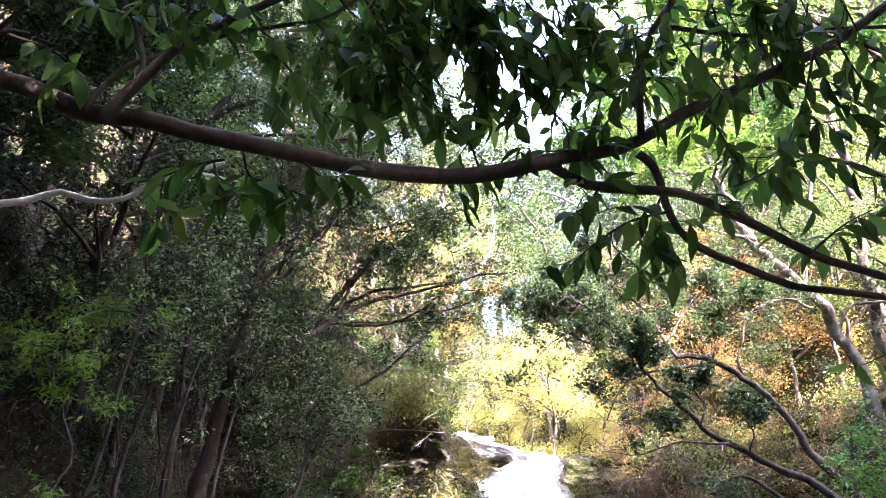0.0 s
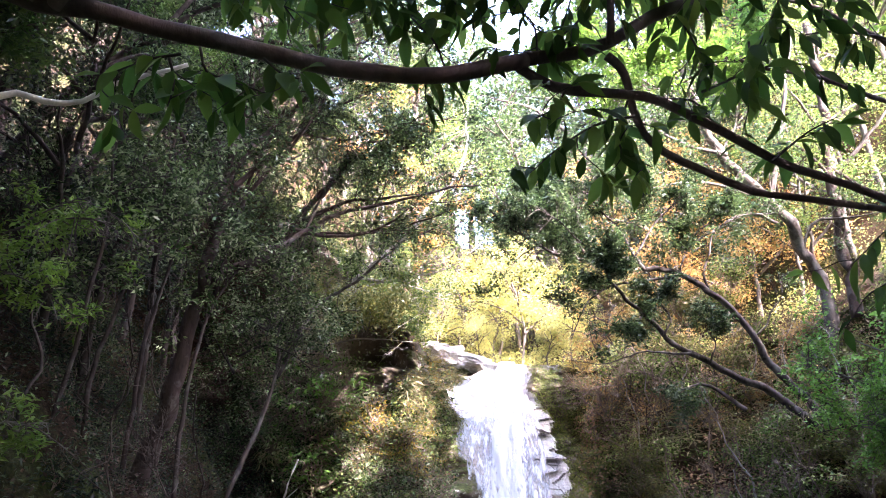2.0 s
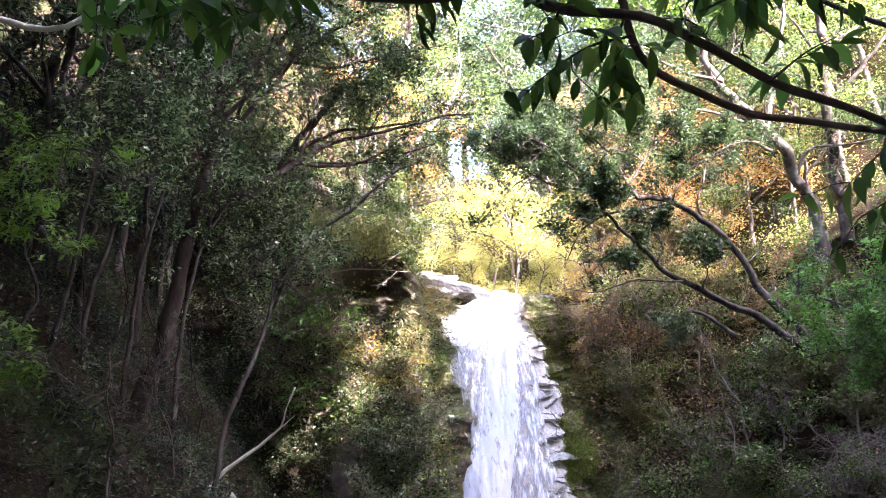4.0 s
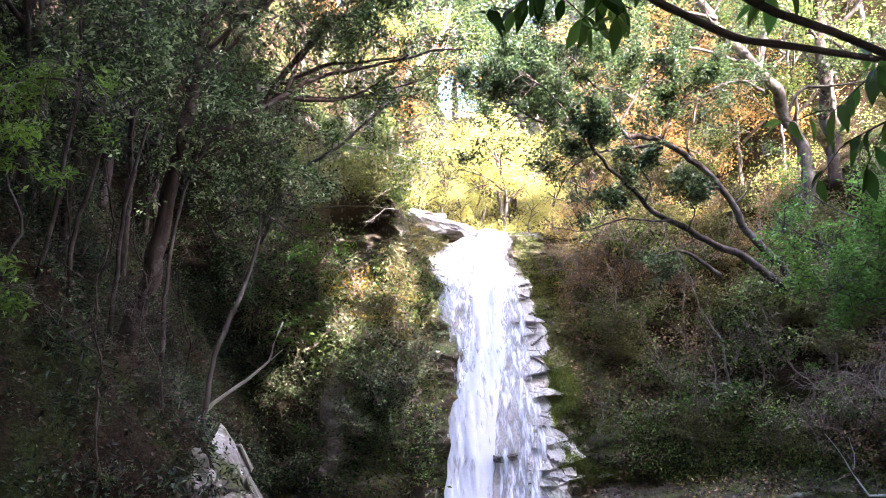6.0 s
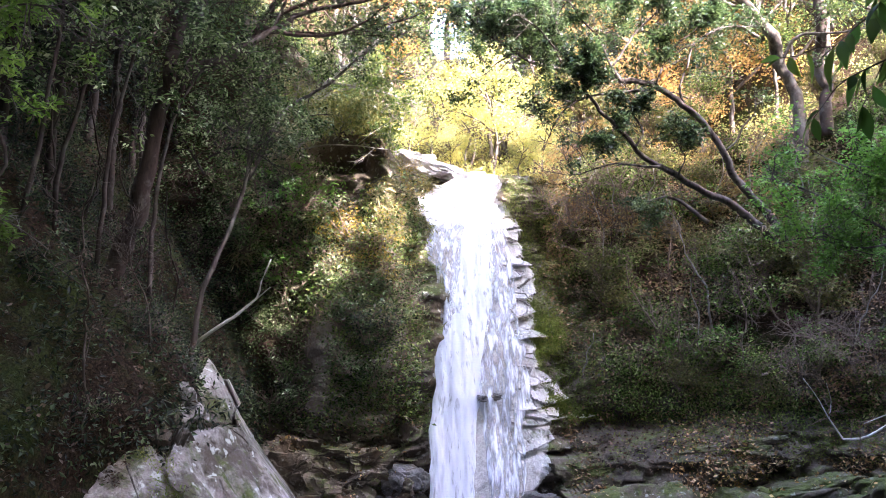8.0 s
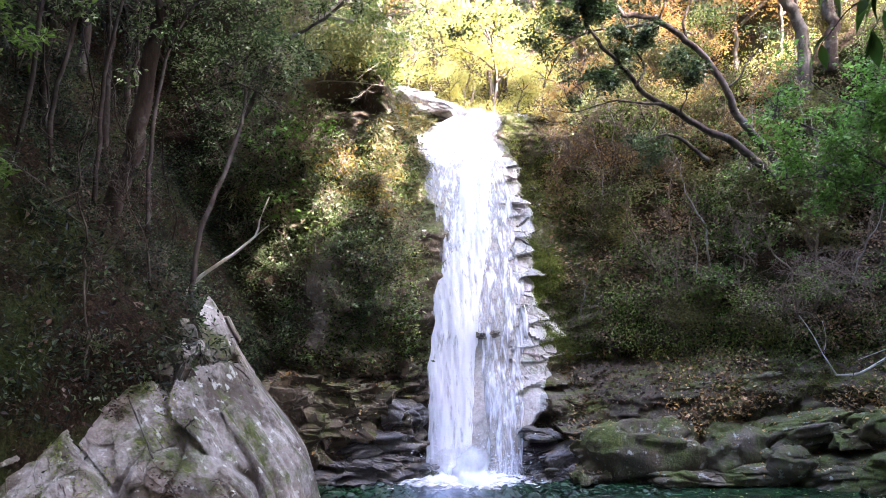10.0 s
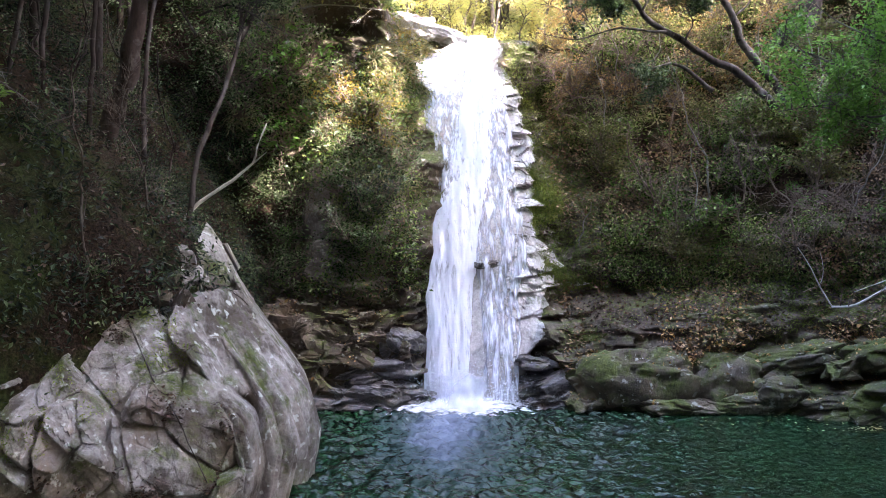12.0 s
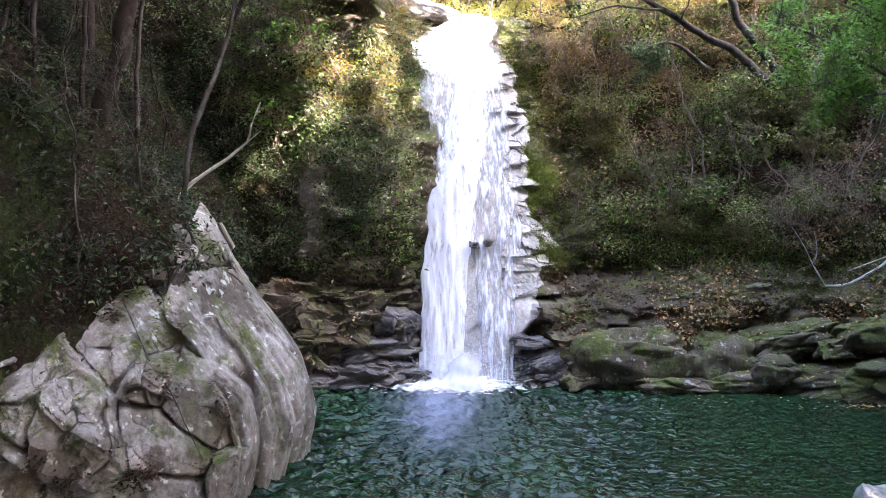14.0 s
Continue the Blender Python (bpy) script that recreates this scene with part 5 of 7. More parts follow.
MOSSY_B = "moss-covered grey boulder at the edge of the pool"
for k, (x, y, z, a, b, c, turn, tilt) in enumerate((
        (4.1, 17.15, 0.42, 1.40, 0.85, 0.72, 0.1, -0.08), (3.2, 17.3, 0.75, 0.8, 0.5, 0.30, 0.1, -0.2), (5.95, 17.3, 0.48, 0.90, 0.8, 0.70, 0.3, 0.1),
        (8.1, 16.6, 0.88, 0.32, 0.3, 0.16, -0.1, -0.1), (4.85, 16.55, 0.06, 0.8, 0.45, 0.20, 0.0, 0.12), (6.1, 16.6, 0.12, 0.9, 0.5, 0.24, -0.1, 0.0),
        (6.9, 16.7, 0.42, 0.7, 0.6, 0.34, -0.3, -0.1), (8.2, 16.2, 0.22, 1.4, 0.8, 0.42, -0.2, -0.15), (9.0, 15.6, 0.35, 1.0, 0.8, 0.42, -0.4, -0.25),
        (7.3, 16.9, 1.0, 1.0, 0.6, 0.30, -0.2, -0.2), (9.2, 16.3, 1.25, 1.2, 0.9, 0.45, -0.4, -0.2), (3.1, 16.85, 0.12, 0.6, 0.4, 0.22, 0.2, -0.1))):
    boulder("boulder", MOSSY_B, (x, y, z), (a, b, c), ROCK_MOSSY, 100 + k, 0.8, turn=turn, tilt=tilt, worn=True)
LEDGE_B = "long dark brown rock ledge under the overgrown slope"
for k, (x, y, z, a, b, c, turn, tilt) in enumerate((
        (4.0, 17.95, 1.50, 1.4, 0.5, 0.22, 0.05, -0.16), (6.1, 17.75, 1.78, 1.2, 0.5, 0.22, -0.1, -0.14), (5.6, 17.65, 1.3, 1.3, 0.45, 0.18, 0.0, -0.14))):
    boulder("ledge", LEDGE_B, (x, y, z), (a, b, c), ROCK_MOSSY if k < 2 else ROCK_LEDGE, 210 + k, 1.0, turn=turn, tilt=tilt, worn=True)
boulder("stone", "small squared pale green stone on the rocks", (7.95, 16.15, 0.92), (0.30, 0.22, 0.17), ROCK_MOSSY, 121, 0.9, 3, 0.1, -0.1)
WET_B = "dark wet angular rock beside the fall"
for k, (x, y, z, a, b, c, turn, tilt) in enumerate((
        (2.05, 17.25, 0.45, 0.42, 0.4, 0.14, 0.2, -0.2), (2.45, 17.05, 0.50, 0.50, 0.35, 0.20, 0.1, -0.35), (2.75, 16.95, 0.12, 0.36, 0.3, 0.16, 0.4, 0.3),
        (2.2, 16.95, 0.10, 0.40, 0.3, 0.15, 0.0, -0.1), (3.05, 16.85, 0.12, 0.32, 0.25, 0.18, 0.8, 0.2), (2.0, 17.35, 0.85, 0.40, 0.4, 0.13, 0.0, 0.1),
        (-0.75, 17.15, 0.25, 0.55, 0.4, 0.22, 0.2, 0.1), (-1.35, 17.0, 0.30, 0.65, 0.45, 0.20, -0.1, 0.12), (-1.15, 17.3, 0.75, 0.70, 0.4, 0.24, 0.1, -0.1),
        (-1.95, 16.95, 0.22, 0.55, 0.45, 0.22, 0.3, 0.1), (-0.85, 17.45, 1.25, 0.45, 0.4, 0.30, 0.1, 0.15), (-1.75, 17.3, 0.60, 0.50, 0.4, 0.18, 0.0, -0.15),
        (-0.60, 17.0, 0.05, 0.5, 0.3, 0.14, 0.1, 0.05), (-1.6, 16.75, 0.02, 0.6, 0.35, 0.14, -0.1, 0.0), (-2.5, 16.8, 0.05, 0.5, 0.4, 0.2, 0.1, 0.1))):
    boulder("rock", WET_B, (x, y, z), (a, b, c), ROCK_WET, 130 + k, 1.0, turn=turn, tilt=tilt, detail=5, worn=k % 3 != 0)
for k, (x, y, z, a, b, c, turn, tilt) in enumerate((
        (-2.75, 17.2, 0.75, 0.65, 0.5, 0.42, 0.1, 0.1), (-2.2, 17.25, 1.25, 0.6, 0.4, 0.32, 0.0, 0.15), (-3.45, 17.2, 1.35, 0.7, 0.6, 0.6, 0.3, 0.0),
        (-2.8, 17.5, 1.75, 0.7, 0.5, 0.35, 0.1, 0.1), (-3.3, 16.9, 0.45, 0.6, 0.5, 0.45, 0.5, 0.1), (-1.7, 17.6, 1.6, 0.55, 0.5, 0.30, 0.2, -0.1))):
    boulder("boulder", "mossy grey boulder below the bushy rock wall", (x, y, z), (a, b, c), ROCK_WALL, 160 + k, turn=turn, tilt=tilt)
for k, (x, y, z, a, b, c) in enumerate(((-4.84, 10.9, 3.02, 0.33, 0.3, 0.42), (-4.32, 10.6, 2.41, 0.3, 0.3, 0.3), (-4.16, 11.2, 2.89, 0.36, 0.3, 0.3), (-4.98, 10.2, 2.03, 0.3, 0.3, 0.25), (-3.71, 11, 2.52, 0.3, 0.25, 0.35), (-3.83, 11.6, 3.03, 0.3, 0.3, 0.3))):
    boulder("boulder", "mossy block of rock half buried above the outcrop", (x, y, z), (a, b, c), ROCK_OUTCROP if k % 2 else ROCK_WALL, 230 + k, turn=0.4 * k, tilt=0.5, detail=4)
boulder("boulder", "pale grey smooth boulder on the near ledge", (3.06, 4.55, 1.69), (0.62, 0.5, 0.36), ROCK, 171, 0.35, 4)


for k, (x, y, z, a, b, c, turn, tilt) in enumerate(((-0.35, 22.6, 9.15, 0.95, 0.4, 0.22, -0.3, 0.35), (0.1, 22.4, 8.95, 0.5, 0.3, 0.16, 0.1, 0.2), (-1.1, 23.2, 9.6, 0.7, 0.4, 0.25, -0.2, 0.3))):
    boulder("boulder", "sunlit pale boulder at the lip of the fall", (x, y, z), (a, b, c), ROCK_PALE, 180 + k, turn=turn, tilt=tilt, detail=3)


def rock_slab(x0, tip, z, high, proud, seed):
    """A pale scale of rock that ends in a point and overhangs the one below."""
    nu, nv = 60, 26
    u, v = np.meshgrid(np.linspace(0, 1, nu), np.linspace(0, 1, nv), indexing="ij")
    u, v = u.ravel(), v.ravel()
    x = x0 + (tip - x0) * u
    h = high * (1 - u ** 2.6) + 0.02
    low = z + 0.30 * u ** 2 * min(high, 0.6) + 0.05 * fbm(np.stack([x * 2.5, 0 * x, 0 * x + seed], 1), 3)
    zz = np.where(v < 0.8, low + h * (1 - v / 0.8), low + 0.02)
    lift = np.where(v < 0.8, -0.05 + (proud + 0.05) * (v / 0.8) ** 1.3, proud - (proud + 0.35) * (v - 0.8) / 0.2)
    y = wall_y(x, zz) - lift * (1 - 0.45 * u) + 0.12 * u - 0.02
    p = np.stack([x, y, zz], 1)
    p[:, 1] += 0.03 * fbm(p * 2.5 + seed, 3)
    d1, d2, ident, facet = cells(p * (2.2, 1.0, 4.0) + seed, 31)
    p[:, 1] -= 0.10 * facet + 0.06 * (ident - 0.5) - 0.05 * smooth(0.06, 0, d2 - d1)
    ob = build("rock_slab", p, grid_faces(nu, nv), ROCK_PALE, False)
    return tagged(ob, "pale wet rock slab jutting beside the waterfall", "rock", "slabs beside the fall")


for k, (x0, tip, z, high, proud) in enumerate((
        (1.45, 2.85, 2.62, 0.95, 0.15), (1.5, 3.45, 2.36, 0.30, 0.13), (1.4, 2.40, 1.80, 0.80, 0.12), (1.4, 2.00, 1.28, 0.65, 0.10),
        (1.4, 2.17, 4.70, 0.51, 0.13), (1.4, 2.12, 5.14, 0.31, 0.10), (1.4, 2.00, 5.68, 0.49, 0.10), (1.4, 2.19, 6.02, 0.26, 0.09), (1.4, 2.47, 4.19, 0.24, 0.12), (1.4, 2.09, 3.53, 0.48, 0.13), (1.4, 1.88, 6.63, 0.40, 0.08), (1.4, 2.42, 3.20, 0.26, 0.12), (1.4, 2.62, 2.45, 0.26, 0.12))):
    rock_slab(x0, tip, z, high, proud, k * 3.1)


# ---- ground cover ----
def tops(prefix, share, seed):
    """Spots on the upward faces of the rocks whose names begin so."""
    gg, out = np.random.default_rng(seed), []
    for ob in [o for o in scene.objects if o.name.startswith(prefix) and o.data]:
        m = np.array(ob.matrix_world)
        v, n = np.array([w.co[:] for w in ob.data.vertices]), np.array([w.normal[:] for w in ob.data.vertices])
        v, n = v @ m[:3, :3].T + m[:3, 3], n @ m[:3, :3].T
        ok = (n[:, 2] > 0.45) & (v[:, 2] > 0.12) & (v[:, 1] < 20) & (v[:, 1] > 12) & (gg.random(len(v)) < share) & (vnoise(v * 1.3) > -0.15)
        out.append(v[ok] + (0, -0.01, 0.02))
    return np.vstack(out)


def carpet(name, label, pts, per, spread, length, width, mat, seed, droop, category):
    gg = np.random.default_rng(seed)
    return tagged(leaf_cloud(name, pts, spread, per, length, width, mat, gg, droop), label, category, kind="stuff")


def wall_spots(n, x0, x1, z0, z1, seed, thin=0.0, proud=0.08, rim=0.2):
    gg = np.random.default_rng(seed)
    x, z = gg.uniform(x0, x1, n), gg.uniform(z0, z1, n)
    ok = (vnoise(np.stack([x * 0.8, z * 0.9, 0 * x + seed], 1)) > thin) & (z < wall_top(x) - 0.1) & (chute_mask(x, z) < rim) & (((x + 2.6) / 1.25) ** 2 + ((z - 8.35) / 1.05) ** 2 > 1) & (((x + 2.8) / 0.42) ** 2 + ((z - 3.7) / 1.1) ** 2 > 1)
    p = wall_point(x[ok], z[ok])
    p[:, 1] -= proud
    return p


def bank_spots(n, x0, x1, y0, y1, seed, thin=0.0, proud=0.05):
    gg = np.random.default_rng(seed)
    x, y = gg.uniform(x0, x1, n), gg.uniform(y0, y1, n)
    z = ground_z(x, y)
    ok = (vnoise(np.stack([x * 0.8, y * 0.8, 0 * x + seed], 1)) > thin) & (z > 1.6)
    return np.stack([x, y, z + proud], 1)[ok]


carpet("undergrowth", "dark green leafy undergrowth on the shaded slope", wall_spots(3000, 3.6, 14, 2.5, 14, 1, 0.12), 7, 0.18, 0.125, 0.055, SLOPE_GREEN, 201, 0.3, "undergrowth")
carpet("undergrowth", "olive leafy undergrowth on the slope", wall_spots(2800, 2.6, 14, 2.6, 14, 2, 0.1), 7, 0.14, 0.11, 0.045, OLIVE, 202, 0.3, "undergrowth")
carpet("leaf_litter", "brown fallen leaves on the slope and rocks", wall_spots(8500, 2.6, 12, 0.9, 9.5, 3, -0.35, 0.07), 4, 0.10, 0.095, 0.06, LITTER, 203, 0.0, "leaf litter")
carpet("leaf_litter", "orange-brown fallen leaves caught on the ledges", wall_spots(6000, 4.6, 12, 0.4, 2.6, 13, -0.1, 0.05), 1, 0.09, 0.085, 0.055, LEAF_FALL, 213, 0.0, "leaf litter")
carpet("leaf_litter", "orange-brown fallen leaves on the mossy boulders", tops("boulder", 0.13, 81), 1, 0.02, 0.085, 0.055, LEAF_FALL, 224, 0.0, "leaf litter")
carpet("moss_grass", "short moss tufts on the boulders", tops("boulder", 0.12, 82), 3, 0.025, 0.05, 0.012, MOSS, 225, 0.2, "grass")
carpet("grass_tufts", "short grass and moss tufts on the rock shelf", wall_spots(2000, 3.4, 12.5, 1.7, 3.0, 15, 0.0, 0.02), 7, 0.08, 0.12, 0.014, MOSS, 217, 0.2, "grass")
carpet("leaf_litter", "brown fallen leaves on the rock shelf under the slope", wall_spots(3800, 2.9, 11.5, 1.5, 2.9, 22, -0.45, 0.04), 2, 0.09, 0.085, 0.055, LITTER_DARK, 233, 0.0, "leaf litter")
carpet("moss_grass", "low green moss on the rock shelf under the slope", wall_spots(3800, 2.6, 11.5, 0.6, 2.8, 23, 0.05, 0.02), 5, 0.05, 0.05, 0.014, MOSS, 234, 0.4, "moss")
carpet("moss_grass", "thick moss and grass beside the pale slabs of the fall", wall_spots(3800, 2.0, 3.9, 2.4, 5.2, 25, -0.3, 0.10, 0.6), 7, 0.07, 0.11, 0.016, MOSS, 236, 0.7, "moss")
carpet("leaf_litter", "brown dead leaves caught among the bushes of the slope", wall_spots(4200, 3.4, 11, 2.6, 6.5, 26, 0.2, 0.28), 3, 0.16, 0.09, 0.055, LITTER, 237, 0.2, "leaf litter")
carpet("undergrowth", "leafy growth hanging over the undercut ledge", wall_spots(1800, 3.8, 12.5, 2.3, 3.3, 14, -0.4, 0.15), 8, 0.16, 0.085, 0.036, SLOPE_GREEN, 214, 0.7, "undergrowth")
carpet("undergrowth", "dark leafy undergrowth on the rock wall beside the fall", wall_spots(3600, -8, -3.0, 2.0, 12, 4, -0.2), 8, 0.15, 0.10, 0.046, BLUEGREEN, 204, 0.3, "undergrowth")
carpet("undergrowth", "broad green leaves on the rock buttress beside the fall", wall_spots(1300, -3.3, -0.6, 2.2, 10, 16, -0.1, 0.12), 6, 0.16, 0.13, 0.055, BLUEGREEN, 218, 0.3, "undergrowth")
carpet("undergrowth", "small dark green leaves on the rock buttress", wall_spots(2200, -4.2, -0.5, 2.4, 7.6, 24, -0.15, 0.16), 7, 0.15, 0.10, 0.045, SLOPE_GREEN, 235, 0.4, "undergrowth")
carpet("grass_tufts", "pale dry grass on the rock buttress", wall_spots(900, -2.0, -0.3, 4.6, 9.4, 17, -0.2, 0.06, 0.6), 8, 0.07, 0.24, 0.012, STRAW, 219, 0.7, "grass")
carpet("leaf_litter", "brown dead leaves on the rock buttress", wall_spots(1500, -3.3, -0.6, 2.2, 9, 18, -0.3, 0.03), 3, 0.08, 0.08, 0.05, LITTER, 220, 0.2, "leaf litter")
carpet("grass_tufts", "dry grey grass hanging on the rock face beside the cave", wall_spots(900, -5.0, -3.2, 6.2, 10.8, 19, -0.3, 0.12), 8, 0.08, 0.26, 0.014, STRAW, 227, 0.8, "grass")
rx_ = np.random.default_rng(96).uniform(-13, -1.3, 2600)
ry_ = np.random.default_rng(97).uniform(-0.35, 0.9, 2600)
rim_top = np.stack([rx_, wall_y(np.clip(rx_, -14, 16), wall_top(rx_)) + ry_, wall_top(rx_) + np.random.default_rng(98).uniform(-0.1, 0.55, 2600)], 1)
carpet("undergrowth", "leafy growth along the rim of the gorge", rim_top, 8, 0.16, 0.11, 0.05, LIME, 228, 0.3, "undergrowth")
carpet("grass_tufts", "pale golden dry grass on the upper slope", wall_spots(1500, 2.6, 9.5, 6.0, 10.5, 20, -0.2, 0.05), 8, 0.10, 0.24, 0.014, STRAW, 230, 0.3, "grass")
gc = np.random.default_rng(95)
rim = np.stack([gc.uniform(-3.4, -1.5, 420), gc.uniform(17.4, 18.6, 420), gc.uniform(9.15, 9.8, 420)], 1)
carpet("undergrowth", "leaves hanging over the mouth of the cave", rim, 7, 0.14, 0.11, 0.05, OLIVE, 226, 0.7, "undergrowth")
carpet("grass_tufts", "dry hanging grass on the rock wall", wall_spots(800, -2.2, -0.2, 4.4, 9, 5, -0.1, 0.08, 0.7), 7, 0.06, 0.22, 0.012, GRASS, 205, 0.8, "grass")
carpet("undergrowth", "yellow-green sunlit growth above the cave", wall_spots(1500, -1.35, -0.6, 6.8, 10, 6, -0.1), 8, 0.14, 0.08, 0.045, YELLOW, 206, 0.3, "undergrowth")
carpet("moss_grass", "short green grass on the rocks beside the fall", wall_spots(3200, 1.6, 4.4, 2.2, 9, 7, -0.1, 0.02, 0.6), 9, 0.05, 0.10, 0.010, GRASS, 207, 0.2, "grass")
carpet("moss_grass", "thick green moss on the ledges beside the fall", wall_spots(5200, 1.6, 3.7, 2.4, 8.8, 21, -0.5, 0.03, 0.75), 7, 0.04, 0.075, 0.016, MOSS, 231, 0.6, "moss")
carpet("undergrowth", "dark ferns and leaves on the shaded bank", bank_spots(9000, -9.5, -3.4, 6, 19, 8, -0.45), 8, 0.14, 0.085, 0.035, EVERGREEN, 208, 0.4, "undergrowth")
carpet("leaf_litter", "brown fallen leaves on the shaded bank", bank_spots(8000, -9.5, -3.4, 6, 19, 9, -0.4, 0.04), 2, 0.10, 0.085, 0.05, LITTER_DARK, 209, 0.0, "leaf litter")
x, y = np.random.default_rng(5).uniform(-14, 18, 9000), np.random.default_rng(6).uniform(22, 40, 9000)
hp = np.stack([x, y, far_z(x, y) + 0.15], 1)[y > wall_y(np.clip(x, -14, 16), wall_top(x)) + 0.3]
carpet("undergrowth", "green undergrowth on the shaded side of the hill", hp[hp[:, 0] < -1.5], 10, 0.24, 0.11, 0.055, LIME, 229, 0.2, "undergrowth")
carpet("undergrowth", "sunlit yellow-green undergrowth on the hillside", hp[(hp[:, 2] > 9.4) & (hp[:, 0] > -1.5)], 12, 0.22, 0.09, 0.05, YELLOW, 210, 0.2, "undergrowth")

bx, by = np.random.default_rng(61).uniform(-7.0, -3.0, 60000), np.random.default_rng(62).uniform(8.0, 17.5, 60000)
bz = ground_z(bx, by)
steep = (ground_z(bx - 0.12, by) - bz > 0.28) & (bz > np.where(by < 12.3, 2.5, 0.4))
bp = np.stack([bx + 0.06, by - 0.03, bz + 0.04], 1)[steep]
bp = bp[(bp[:, 1] > 12.3) | (bp[:, 2] > 4.1) | (np.arange(len(bp)) % 3 == 0)]
patch = vnoise(bp * 0.9)
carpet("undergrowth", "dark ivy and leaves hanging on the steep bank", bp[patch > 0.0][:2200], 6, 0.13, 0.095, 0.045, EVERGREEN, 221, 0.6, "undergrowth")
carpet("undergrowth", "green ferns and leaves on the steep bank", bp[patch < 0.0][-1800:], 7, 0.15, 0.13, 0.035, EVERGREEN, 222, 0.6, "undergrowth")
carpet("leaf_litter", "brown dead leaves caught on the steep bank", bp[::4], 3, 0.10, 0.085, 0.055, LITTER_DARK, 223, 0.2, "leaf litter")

gf = np.random.default_rng(71)
fl = np.vstack([np.stack([gf.uniform(4.0, 9.2, 70), gf.uniform(14.6, 16.4, 70), np.full(70, 0.015)], 1), np.stack([8.0 + gf.normal(size=60) * 0.35, 14.9 + gf.normal(size=60) * 0.12, np.full(60, 0.015)], 1)])
fv, ff = leaves(fl, 0.07, 0.045, gf, 0.0)
fv[:, 2] = 0.03 + 0.1 * (fv[:, 2] - 0.015)
tagged(build("floating_leaves", fv, ff, LEAF_FALL, False), "orange fallen leaves floating by the pool shore", "leaf litter", kind="stuff")

top_d = np.random.default_rng(31).uniform(0.5, 5.2, 420)
top_z = outcrop_top(top_d)
op = outcrop_point(top_d, top_z) + np.stack([0 * top_d, np.random.default_rng(32).uniform(-0.15, 0.9, 420), np.random.default_rng(33).uniform(-0.2, 0.6, 420)], 1)
cd, cz = np.random.default_rng(35).uniform(0.4, 5.2, 7000), np.random.default_rng(36).uniform(0.7, 3.6, 7000)
edge_z = outcrop_top(cd) - 0.02 - 0.22 * np.clip(0.3 + vnoise(np.stack([cd * 2.2, 0 * cd, 0 * cd + 4], 1)), 0, 1) * smooth(0.45, 0.7, cd)
over = (cz > edge_z) & (cz < outcrop_top(cd) + 0.15) & (cd > 0.42)
cp = outcrop_point(cd[over], cz[over])
cp[:, 1] -= 0.06
carpet("undergrowth", "dark ivy and ferns hanging over the rock outcrop", cp[::2], 7, 0.10, 0.075, 0.034, EVERGREEN, 215, 0.6, "undergrowth")
sd, sz = np.random.default_rng(37).uniform(0.28, 2.3, 4500), np.random.default_rng(38).uniform(2.1, 3.6, 4500)
grown = (sz < outcrop_top(sd) + 0.05) & (vnoise(np.stack([sd * 2.6, sz * 2.6, 0 * sd + 12], 1)) > 0.5 - 0.65 * smooth(2.3, 3.2, sz - 0.25 * smooth(0.8, 0.3, sd)))
carpet("undergrowth", "small ferns and leaves rooted on the shoulder of the outcrop", outcrop_point(sd[grown], sz[grown]) - (0, 0.05, 0), 6, 0.07, 0.08, 0.034, BLUEGREEN, 232, 0.5, "undergrowth")
md, mz = np.random.default_rng(41).uniform(0.6, 4.4, 9000), np.random.default_rng(42).uniform(0.5, 3.5, 9000)
mp = outcrop_point(md, mz)
patch = 0.75 * vnoise(np.stack([md * 1.7, mz * 1.4, 0 * md + 21], 1)) + 0.55 * vnoise(np.stack([md * 5.5 + mz * 2, mz * 3.0, 0 * md + 5], 1))
high = (mz < outcrop_top(md)) & (patch > 0.55 - 0.5 * smooth(1.4, 3.0, mz))
carpet("moss_grass", "cushions of green moss on the upper ledges of the outcrop", mp[high] - (0, 0.01, 0), 5, 0.03, 0.045, 0.014, MOSS, 238, 0.5, "moss")
damp = (mz < outcrop_top(md)) & (patch < -0.52 + 0.32 * smooth(1.4, 3.0, mz))
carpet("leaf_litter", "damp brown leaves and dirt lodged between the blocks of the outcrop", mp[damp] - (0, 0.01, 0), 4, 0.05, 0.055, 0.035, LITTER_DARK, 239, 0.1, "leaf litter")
carpet("leaf_litter", "brown dead leaves caught on the rock outcrop", cp[::3], 3, 0.10, 0.065, 0.04, LITTER, 216, 0.2, "leaf litter")
carpet("undergrowth", "dark leaves trailing over the top of the rock outcrop", op[::2], 10, 0.16, 0.075, 0.035, EVERGREEN, 211, 0.4, "undergrowth")
for i in range(16):
    d = 0.5 + 0.3 * i
    q = outcrop_point(np.array([d]), outcrop_top(np.array([d])))[0]
    copy_thing(bush[5 + i % 2], Matrix.Translation((q[0], q[1] + g.uniform(0.5, 1.0), q[2] - 0.15)) @ Matrix.Rotation(g.uniform(0, 6), 4, "Z") @ Matrix.Scale(g.uniform(0.25, 0.42), 4))

